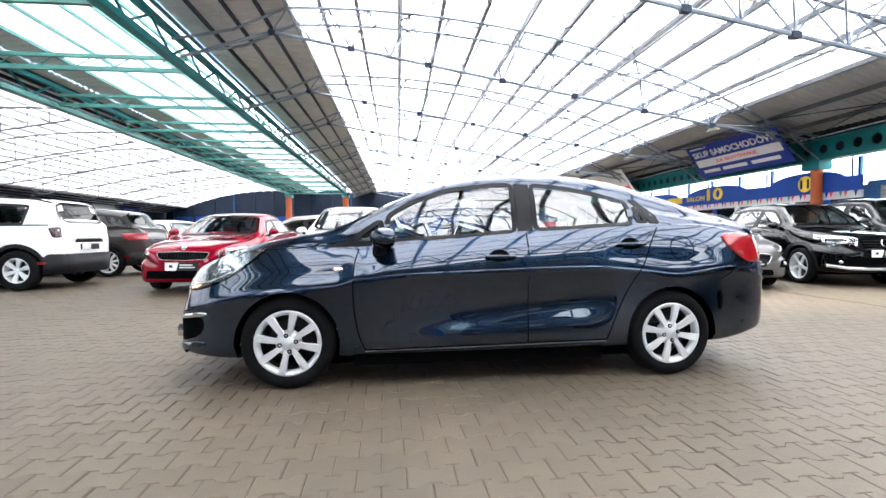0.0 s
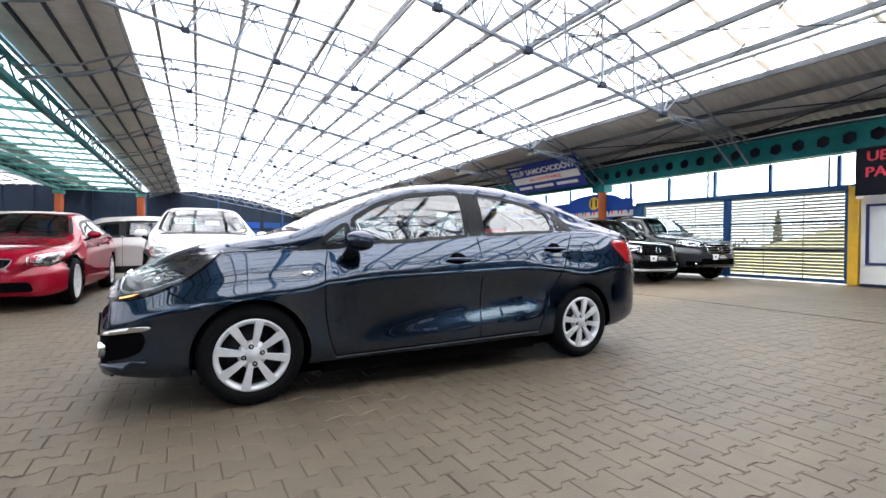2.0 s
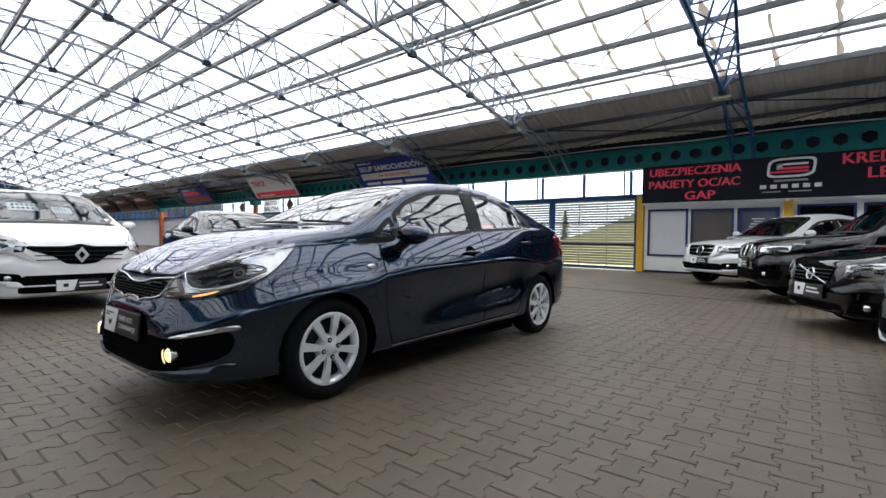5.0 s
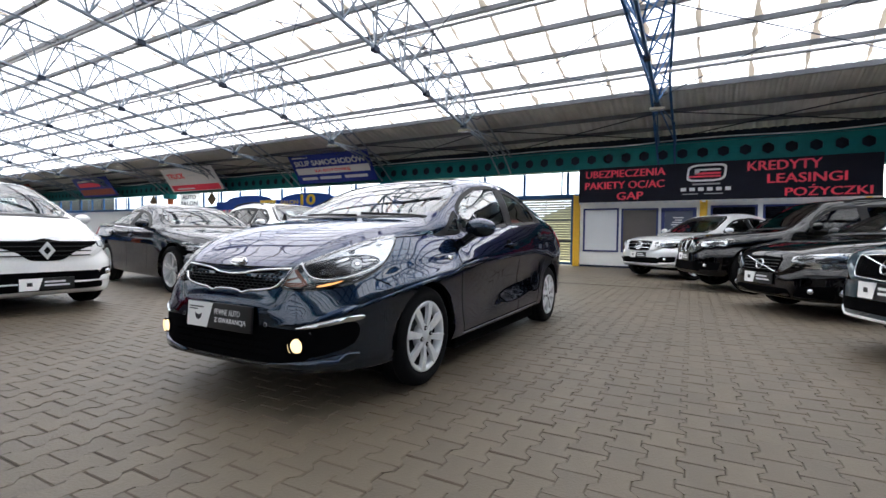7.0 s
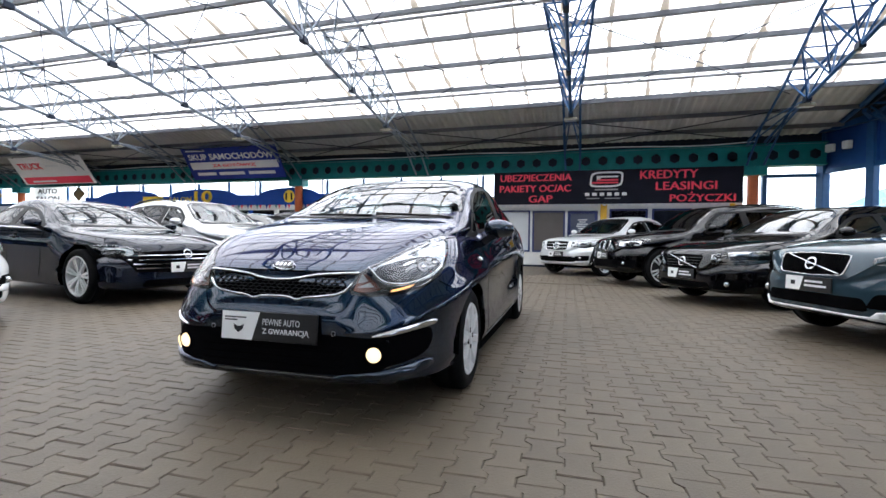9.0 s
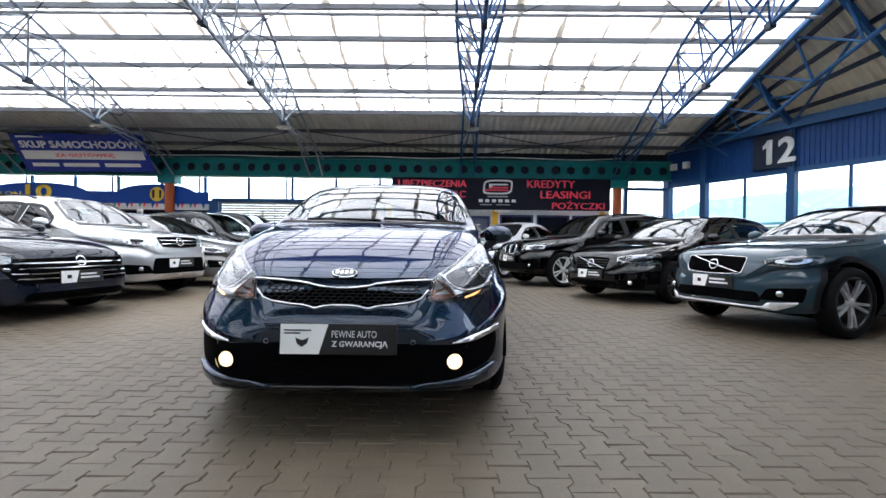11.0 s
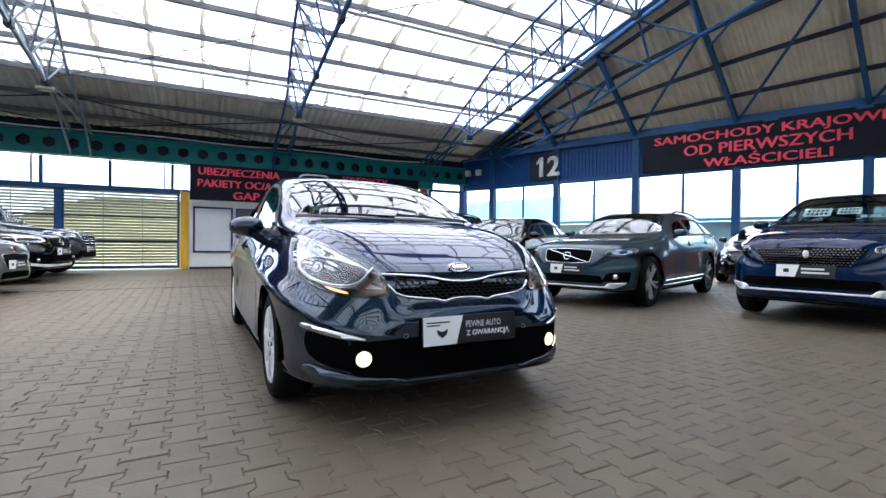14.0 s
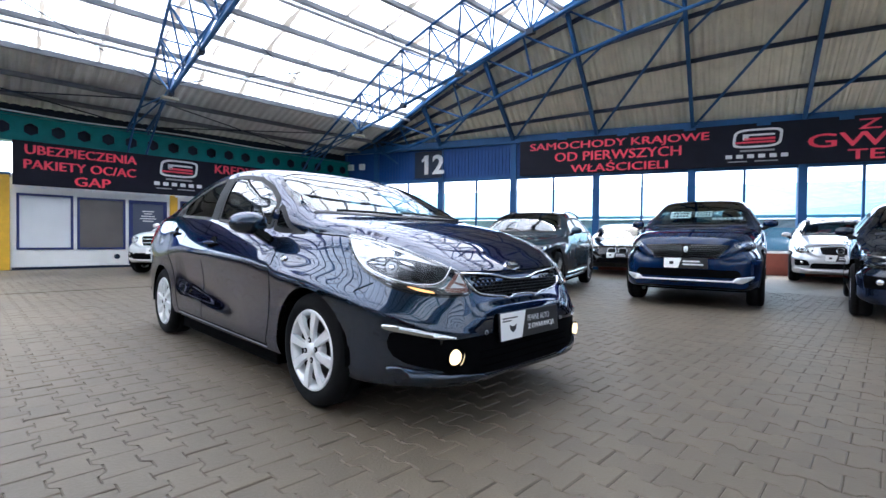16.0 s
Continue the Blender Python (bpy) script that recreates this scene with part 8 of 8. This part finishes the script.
            part("rear_reflector", box(-um - 0.07, -um + 0.07, side * (body.half(um) + 0.008) - 0.008, side * (body.half(um) + 0.008) + 0.008, 0.46, 0.50, 0.004), M_TAIL, bp, "red reflector in the bumper")
        hd = round_poly([Vector((-L, a, b)) for a, b in ((-0.42, rz + 0.21), (0.42, rz + 0.21), (0.36, rz + 0.28), (-0.36, rz + 0.28))], 0.02)
        part("tailgate_handle", body.decal(hd, (1, 0, 0), 0.008, 0.1, 0.01), M_TRIM, car, "black slot handle across the tailgate", smooth=True)
        q, nrm = body.cast((-L, 0, rz + 0.12), (1, 0, 0))
        rp = part("rear_plate", box(q.x - 0.022, q.x + 0.0, -0.26, 0.26, rz + 0.07, rz + 0.18), M_PLATE_DARK, car, "black and white dealer plate")
        part("white_panel", box(q.x - 0.026, q.x - 0.0225, 0.0, 0.25, rz + 0.075, rz + 0.175), M_PLATE_WHITE, rp)
    else:
        part("rear_bumper_trim", body.decal(rb, (1, 0, 0), 0.004, 0.12), s.get("clad_mat", M_TRIM), car, smooth=True)
    # wipers and cowl
    cowl = [Vector((-(ws[0] + 0.03), y, 2)) for y in (-0.72 * h, -0.36 * h, 0, 0.36 * h, 0.72 * h)]
    part("cowl", body.ribbon(cowl, (0, 0, -1), 0.09, 0.004), M_TRIM, car)
    # price sheets behind the windscreen
    for y, z, w, hh in s.get("sheets", ()):
        q, nrm = body.cast((0, y, z), (-1, 0, 0))
        bm = bmesh.new()
        t = Vector((0, 1, 0))
        upv = nrm.cross(t)
        vs = [bm.verts.new(q - nrm * 0.012 + t * a + upv * b) for a, b in ((-w / 2, -hh / 2), (w / 2, -hh / 2), (w / 2, hh / 2), (-w / 2, hh / 2))]
        bm.faces.new(vs)
        sh = part("price_sheet", bm, M_PAPER, car, "pale price sheet behind the windscreen")
        bm = bmesh.new()
        for r in (0.2, -0.2):
            for c in range(5):
                a0, b0 = -0.36 + c * 0.16, r
                vs = [bm.verts.new(q - nrm * 0.009 + t * w * (a0 + da) + upv * hh * (b0 + db)) for da, db in ((0, -0.12), (0.1, -0.12), (0.1, 0.12), (0, 0.12))]
                bm.faces.new(vs)
        part("writing_bars", bm, M_LAMP_DARK, sh)


build_car(SALOON, "saloon_car")

M_TAIL_DARK = mat("smoked_red_tail_lamp", (0.035, 0.008, 0.012), 0.15, coat=0.3, noise_amt=0.2, noise_scale=18)
P_SILVER = paint("silver_paint", (0.62, 0.63, 0.64), 0.7, 0.32)
P_SILVER_PALE = paint("bright_silver_paint", (0.72, 0.73, 0.74), 0.3, 0.35)
P_BLACK = paint("black_paint", (0.002, 0.002, 0.003), 0.0, 0.3, 1.5, 0.0)
P_GREYBLUE = paint("slate_blue_grey_paint", (0.026, 0.050, 0.068), 0.25, 0.32, 1.5, 0.05)
P_NAVY = paint("deep_blue_paint", (0.0025, 0.0135, 0.050), 0.1, 0.3, 1.5, 0.0)
P_INK = paint("blue_black_paint", (0.004, 0.008, 0.020), 0.0, 0.3, 1.5, 0.0)
P_RED = paint("bright_red_paint", (0.25, 0.002, 0.016), 0.1, 0.35, 1.5, 0.0)
P_WHITE = paint("white_paint", (0.87, 0.87, 0.86), 0.0, 0.4)
P_GREY = paint("warm_grey_paint", (0.16, 0.155, 0.15), 0.55, 0.35)
P_DGREY = paint("dark_grey_paint", (0.035, 0.038, 0.042), 0.3, 0.35, 1.5, 0.05)
P_BROWN = paint("grey_brown_paint", (0.045, 0.039, 0.036), 0.4, 0.35)
P_PEARL = paint("pale_silver_beige_paint", (0.58, 0.56, 0.54), 0.5, 0.35)

CARS = [
    # along the oblique glazed wall
    ("suv_coupe", shape(4.73, 1.89, 1.60, 0.80, 2.87, 0.37, 0.93, 1.08, (1.36, 2.25), (3.25, 4.35), 1.16, 1.12, (1.05, 1.17), 0.27, 0.6, at=(9.0, 3.0, 138), paint=P_SILVER_PALE, label="silver crossover coupe with a round grille badge", pillars=(2.55, 3.5), wheel="multi", grille=(0.40, 0.66, 0.87), bars=2, bar_mat=M_CHROME, badge_r=0.09, intake=(0.6, 0.36, 0.5), skid=0.33, plate_z=0.55, cladding=True, glass=M_CARGLASS_DARK)),
    ("suv", shape(4.71, 1.89, 1.67, 0.83, 2.86, 0.375, 0.96, 1.12, (1.36, 2.1), (3.95, 4.5), 1.17, 1.12, (1.06, 1.16), 0.27, 0.8, at=(6.95, 1.93, 110), paint=P_BLACK, label="glossy black sport utility car with a double grille", pillars=(2.5, 3.5), wheel="twin", kidney=True, grille=(0.4, 0.70, 0.90), upright_bars=True, bars=5, badge="disc", badge_z=0.945, intake=(0.62, 0.36, 0.52), plate_z=0.6, rails=True, glass=M_CARGLASS_DARK)),
    ("estate_car", shape(4.63, 1.87, 1.48, 0.92, 2.78, 0.335, 0.80, 1.0, (1.38, 2.25), (3.85, 4.5), 1.06, 1.02, (0.95, 1.06), 0.2, 0.3, at=(4.1, 0.97, 119), paint=P_BLACK, label="glossy black estate car with a barred grille", pillars=(2.6, 3.55), wheel="multi", rim=M_RIM_BLACK, grille=(0.36, 0.52, 0.70), bars=4, bar_w=0.009, bar_mat=M_RIM_BLACK, slash=True, rim_chrome=False, lamp_mat=M_LAMP_BOWL, badge_r=0.06, lamps=(0.52, 0.9, 0.58, 0.74, 0.62), intake=(0.5, 0.24, 0.34), plate_z=0.44, fog_z=0.33, glass=M_CARGLASS)),
    ("cross_estate_car", shape(4.94, 1.88, 1.545, 0.87, 2.94, 0.37, 0.90, 1.07, (1.55, 2.4), (4.15, 4.75), 1.1, 1.06, (1.02, 1.10), 0.25, 0.45, at=(1.584, 0.398, 109), scale=0.952, paint=P_GREYBLUE, label="slate blue cross-country estate car with a wide chrome-rimmed grille", glass=M_CARGLASS_DARK, pillars=(2.75, 3.75), wheel="twin", rim=M_RIM_MID, grille=(0.38, 0.65, 0.825), grille_taper=0.92, upright_bars=True, bars=22, bar_w=0.004, bar_mat=M_GAP, slash=True, rim_w=0.008, badge_r=0.054, lamps=(0.60, 0.92, 0.735, 0.825, 0.5), lamp_mat=M_LAMP_GREY, intake=(0.55, 0.36, 0.47), skid_corners=0.335, bright_sills=(0.36, 0.29), rails=True, plate_z=0.55, cladding=True, clad_mat=M_DARK, belt_mat=M_CHROME, sheets=((-0.25, 1.32, 0.2, 0.1),))),
    ("crossover_car", shape(4.45, 1.79, 1.63, 0.90, 2.675, 0.365, 0.97, 1.13, (1.28, 2.1), (3.65, 4.2), 1.2, 1.15, (1.07, 1.2), 0.25, 0.85, at=(-0.74, -0.85, 101), paint=P_NAVY, label="deep blue crossover car with a broad speckled grille", pillars=(2.4, 3.3), wheel="five", grille=(0.52, 0.66, 0.84), grille_taper=0.66, fogs=False, bars=7, bar_w=0.006, bar_mat=M_TRIM, rim_chrome=False, badge="lozenge", badge_z=0.78, speckle=True, lamps=(0.62, 0.95, 0.79, 0.875, 0.42), lamp_mat=M_LAMP_MID, intake=(0.64, 0.42, 0.52), skid_corners=0.40, plate_z=0.60, cladding=True, sheets=((-0.28, 1.33, 0.3, 0.2), (0.05, 1.34, 0.24, 0.16), (0.38, 1.26, 0.4, 0.06)))),
    ("hatchback_car", shape(4.33, 1.76, 1.48, 0.90, 2.60, 0.32, 0.80, 1.0, (1.1, 2.0), (3.45, 4.1), 1.08, 1.02, (0.94, 1.06), 0.2, 0.5, at=(-3.27, -1.05, 96), paint=P_INK, label="blue-black hatchback car beside the crossover", pillars=(2.25, 3.1), grille=(0.4, 0.62, 0.70), bars=2, badge_z=0.72, lamps=(0.45, 0.93, 0.60, 0.76, 0.6), intake=(0.5, 0.26, 0.44), plate_z=0.5, sheets=((0.3, 1.2, 0.3, 0.16), (-0.4, 1.15, 0.14, 0.05)))),
    ("sedan", shape(4.62, 1.81, 1.43, 0.78, 2.81, 0.33, 0.78, 0.98, (1.4, 2.2), (3.4, 4.0), 1.08, 1.05, (0.93, 1.02), 0.2, 0.6, at=(2.55, -5.9, 112), paint=P_BLACK, label="black sedan with a double grille by the end wall", glass=M_CARGLASS_DARK, glass_front=M_CARGLASS_DARK, pillars=(2.5, 3.35), kidney=True, grille=(0.4, 0.56, 0.70), upright_bars=True, bars=5, badge="disc", badge_z=0.76, sheets=((-0.2, 1.2, 0.5, 0.16),))),
    ("compact_mpv", shape(4.36, 1.79, 1.56, 0.86, 2.70, 0.33, 0.88, 1.08, (1.0, 1.9), (3.6, 4.15), 1.12, 1.05, (1.0, 1.1), 0.2, 0.6, at=(-1.75, -7.3, 100), paint=P_SILVER, label="silver compact family car by the end wall", pillars=(2.2, 3.15), grille=(0.36, 0.64, 0.80), skid=0.28)),
    # across the lane, noses to the camera's lane
    ("sedan", shape(4.86, 1.86, 1.465, 0.97, 2.80, 0.34, 0.80, 0.98, (1.45, 2.3), (3.6, 4.2), 1.1, 1.07, (0.95, 1.04), 0.19, 0.4, at=(-3.5, 7.95, -91), paint=P_RED, label="bright red sedan with an upright-barred grille", pillars=(2.6, 3.5), wheel="twin", grille=(0.42, 0.58, 0.69), upright_bars=True, bars=16, bar_w=0.008, bar_mat=M_RIM_DARK, rim_mat=M_RIM_MID, rim_w=0.008, badge="disc", badge_z=0.765, lamp_mat=M_LAMP_BOWL, lamps=(0.60, 0.92, 0.60, 0.74, 0.6), intake=(0.62, 0.27, 0.40), plate_z=0.47, fogs=False, belt_mat=M_CHROME)),
    ("family_mpv", shape(4.42, 1.84, 1.66, 0.92, 2.73, 0.375, 0.92, 1.12, (0.95, 1.95), (3.6, 4.15), 1.15, 1.08, (1.02, 1.14), 0.2, 0.6, at=(-0.82, 7.66, -87.5), scale=0.95, paint=P_WHITE, label="white family van with price sheets in the windscreen", pillars=(2.2, 3.1), wheel="five", grille=(0.50, 0.62, 0.86), grille_poly=[(0.0, 0.60), (0.16, 0.61), (0.27, 0.70), (0.52, 0.79), (0.52, 0.83), (0.28, 0.815), (0.10, 0.83), (0.0, 0.86)], bars=4, bar_mat=M_TRIM, rim_chrome=False, badge="diamond", badge_z=0.72, lamps=(0.58, 0.96, 0.74, 0.89, 0.5), intake=(0.60, 0.27, 0.48), skid_corners=0.38, plate_z=0.35, fog_z=0.45, cladding=True, skid_mat=P_WHITE, sheets=((-0.3, 1.36, 0.32, 0.22), (0.12, 1.33, 0.22, 0.15)))),
    ("hatchback_car", shape(4.25, 1.74, 1.56, 0.85, 2.6, 0.32, 0.85, 1.08, (0.95, 1.85), (3.5, 4.05), 1.1, 1.04, (0.98, 1.08), 0.2, 0.5, at=(-4.7, 13.7, 183), paint=P_PEARL, label="pale silver hatchback car behind the red sedan", pillars=(2.15, 3.05), cladding=True)),
    ("fastback_car", shape(4.86, 1.87, 1.44, 0.87, 2.84, 0.35, 0.80, 1.0, (1.45, 2.35), (3.3, 4.35), 1.08, 1.04, (0.94, 1.03), 0.19, 0.95, at=(1.73, 7.50, -99), paint=P_INK, label="blue-black fastback car with a chrome-barred grille", glass=M_CARGLASS_DARK, pillars=(2.6, 3.6), wheel="multi", grille=(0.78, 0.42, 0.67), grille_taper=0.84, bars=4, bar_mat=M_CHROME, bar_w=0.016, rim_chrome=False, badge_z=0.64, badge_r=0.055, lamps=(0.62, 0.92, 0.58, 0.72, 0.6), intake=(0.6, 0.24, 0.32), plate_z=0.47, fogs=False, belt_mat=M_CHROME, sheets=((-0.45, 1.12, 0.18, 0.05),))),
    ("compact_suv", shape(4.17, 1.78, 1.61, 0.84, 2.50, 0.345, 0.98, 1.12, (1.25, 1.95), (3.5, 4.0), 1.15, 1.08, (1.05, 1.12), 0.26, 0.95, at=(3.85, 7.58, -101), paint=P_SILVER, label="silver compact sport utility car with a slotted grille", glass=M_CARGLASS_DARK, pillars=(2.25, 3.1), wheel="five", rim=M_RIM_DARK, grille=(0.42, 0.79, 0.93), bars=2, bar_mat=M_CHROME, rim_mat=M_RIM_DARK, lamp_mat=M_LAMP_BOWL, lamps=(0.45, 0.92, 0.78, 0.93, 0.42), intake=(0.54, 0.38, 0.62), plate_z=0.54, cladding=True, rails=True, sheets=((-0.25, 1.36, 0.14, 0.16),))),
    ("hatchback_car", shape(4.3, 1.78, 1.47, 0.88, 2.65, 0.32, 0.80, 1.0, (1.1, 2.0), (3.5, 4.1), 1.06, 1.0, (0.94, 1.06), 0.2, 0.4, at=(6.05, 7.5, -99), paint=P_GREY, label="warm grey hatchback car with a six-sided grille", glass=M_CARGLASS, pillars=(2.25, 3.1), grille=(0.36, 0.46, 0.62), badge="disc", badge_z=0.70, lamps=(0.5, 0.92, 0.62, 0.78, 0.7), intake=(0.4, 0.26, 0.36), plate_z=0.47, sheets=((-0.3, 1.2, 0.14, 0.1),))),
    ("suv", shape(4.57, 1.82, 1.68, 0.90, 2.62, 0.35, 0.95, 1.12, (1.25, 2.05), (3.7, 4.3), 1.16, 1.1, (1.06, 1.14), 0.26, 0.6, at=(8.6, 7.48, -99), paint=P_BLACK, label="black sport utility car with a silver bumper strip", pillars=(2.4, 3.35), wheel="five", grille=(0.42, 0.72, 0.88), bars=3, bar_mat=M_TRIM, rim_chrome=False, lamps=(0.48, 0.94, 0.74, 0.92, 0.55), lamp_mat=M_LAMP_BOWL, intake=(0.6, 0.42, 0.56), plate_z=0.62, skid=0.34, cladding=True)),
    ("pickup_truck", shape(5.33, 1.85, 1.81, 0.95, 3.08, 0.39, 1.06, 1.22, (1.4, 2.15), (3.35, 3.62), 1.2, 1.2, (1.16, 1.22), 0.36, 0.7, at=(10.85, 7.42, -97), paint=P_DGREY, label="dark grey double cab pickup truck by the gate", pillars=(2.5,), win_end=3.3, wheel="five", grille=(0.45, 0.72, 0.95), bars=3, bar_mat=M_CHROME, lamp_mat=M_LAMP_BOWL, lamps=(0.5, 0.92, 0.88, 1.03, 0.55), intake=(0.6, 0.45, 0.6), plate_z=0.64, cladding=True, rear_glass=True)),
    # parked tail first on the far side of the lane
    ("compact_suv", shape(4.34, 1.80, 1.69, 0.98, 2.67, 0.355, 0.98, 1.14, (1.2, 1.95), (4.06, 4.26), 1.20, 1.14, (1.08, 1.16), 0.30, 0.8, at=(-10.35, 9.75, 180), paint=P_WHITE, label="white compact sport utility car seen from its tail", pillars=(2.3, 3.15), wheel="steel", rim=M_COVER, glass=M_CARGLASS_DARK, cladding=True, rails=True, tail=(0.94, 1.13, 0.80), tail_len=0.10, tail_mat=M_TAIL_DARK, plate=False, rear_trim=0.64, win_end=3.72)),
    ("crossover_car", shape(4.3, 1.77, 1.63, 0.9, 2.67, 0.345, 0.92, 1.1, (1.2, 2.0), (3.75, 4.2), 1.14, 1.08, (1.05, 1.14), 0.27, 0.6, at=(-10.4, 12.55, 180), paint=P_BROWN, label="grey-brown crossover car seen from its tail", pillars=(2.3, 3.15), wheel="ten", glass=M_CARGLASS_DARK, tail=(0.86, 1.04, 0.50), tail_len=0.42, rear_trim=0.57, plate=False, cladding=True)),
    ("hatchback_car", shape(4.1, 1.74, 1.5, 0.85, 2.55, 0.32, 0.82, 1.02, (1.0, 1.9), (3.4, 3.95), 1.06, 1.0, (0.95, 1.05), 0.2, 0.5, at=(-10.2, 18.2, 150), paint=P_WHITE, label="white hatchback car further down the lane", pillars=(2.2, 3.05), plate=False)),
]
for nm, sheet in CARS:
    made = build_car(sheet, nm)
    made.scale = (sheet.get("scale", 1.0),) * 3


# ---- interlocking paving stones ----
def paver_outline():
    a, w, hl = 0.0835, 0.0525, 0.098
    right = [(hl, a), (0.064, a), (0.036, w), (-0.036, w), (-0.064, a), (-hl, a)]
    return right + [(x, -y) for x, y in right[::-1]]


def paver_data():
    """Vertices and faces of one stone: a chamfered top on upright sides."""
    o = paver_outline()
    n = len(o)
    vs = [(x, y, -0.02) for x, y in o] + [(x, y, -0.004) for x, y in o] + [(x - math.copysign(0.004, x), y - math.copysign(0.004, y), 0.0) for x, y in o]
    fs = [tuple(range(2 * n, 3 * n))[::-1]]
    for r in (0, n):
        fs += [(r + k, r + (k + 1) % n, r + n + (k + 1) % n, r + n + k)[::-1] for k in range(n)]
    return vs, fs


def build_pavers():
    x0, x1, y0, y1 = PAVED
    rng = random.Random(21)
    vs, fs = paver_data()
    one = bpy.data.meshes.new("paver")
    one.from_pydata(vs, [], fs)
    one.materials.append(M_PAVER)
    pave = new("pavement_stones", None)
    tagged(pave, "grey-brown bone-shaped concrete paving stones", "pavement", kind="structure")
    allv, allf = [], []
    turn = radians(1.6)
    c, s = math.cos(turn), math.sin(turn)
    cols = int((y1 - y0) / 0.138) + 10
    rows = int((x1 - x0) / 0.2) + 6
    placed = 0
    for j in range(-6, cols):
        shift = 0.1 if j % 2 else 0.0
        for i in range(-5, rows):
            px, py = i * 0.2 + shift, j * 0.138
            x, y = x0 + px * c - py * s + 0.3, y0 + px * s + py * c - 0.2
            if not (x0 - 0.1 < x < x1 + 0.1 and y0 - 0.085 < y < y1 + 0.085):
                continue
            dz, rot = rng.uniform(-0.003, 0.0), turn + rng.uniform(-0.012, 0.012)
            ta, tb = rng.uniform(-0.012, 0.012), rng.uniform(-0.014, 0.014)
            m = Matrix.Translation((x + rng.uniform(-0.002, 0.002), y + rng.uniform(-0.001, 0.001), dz)) @ Euler((tb, ta, rot)).to_matrix().to_4x4()
            if -2.75 < x < -0.6 and 1.15 < y < 2.95 and placed < 300:
                placed += 1
                o = new("paving_stone", one)
                o.parent = pave
                o.matrix_local = m
            else:
                b = len(allv)
                allv += [tuple(m @ Vector(v)) for v in vs]
                allf += [tuple(b + k for k in f) for f in fs]
    me = bpy.data.meshes.new("paving_field")
    me.from_pydata(allv, [], allf)
    me.materials.append(M_PAVER)
    f = new("paving_field", me)
    f.parent = pave
    f["kind"] = "stuff"


build_pavers()
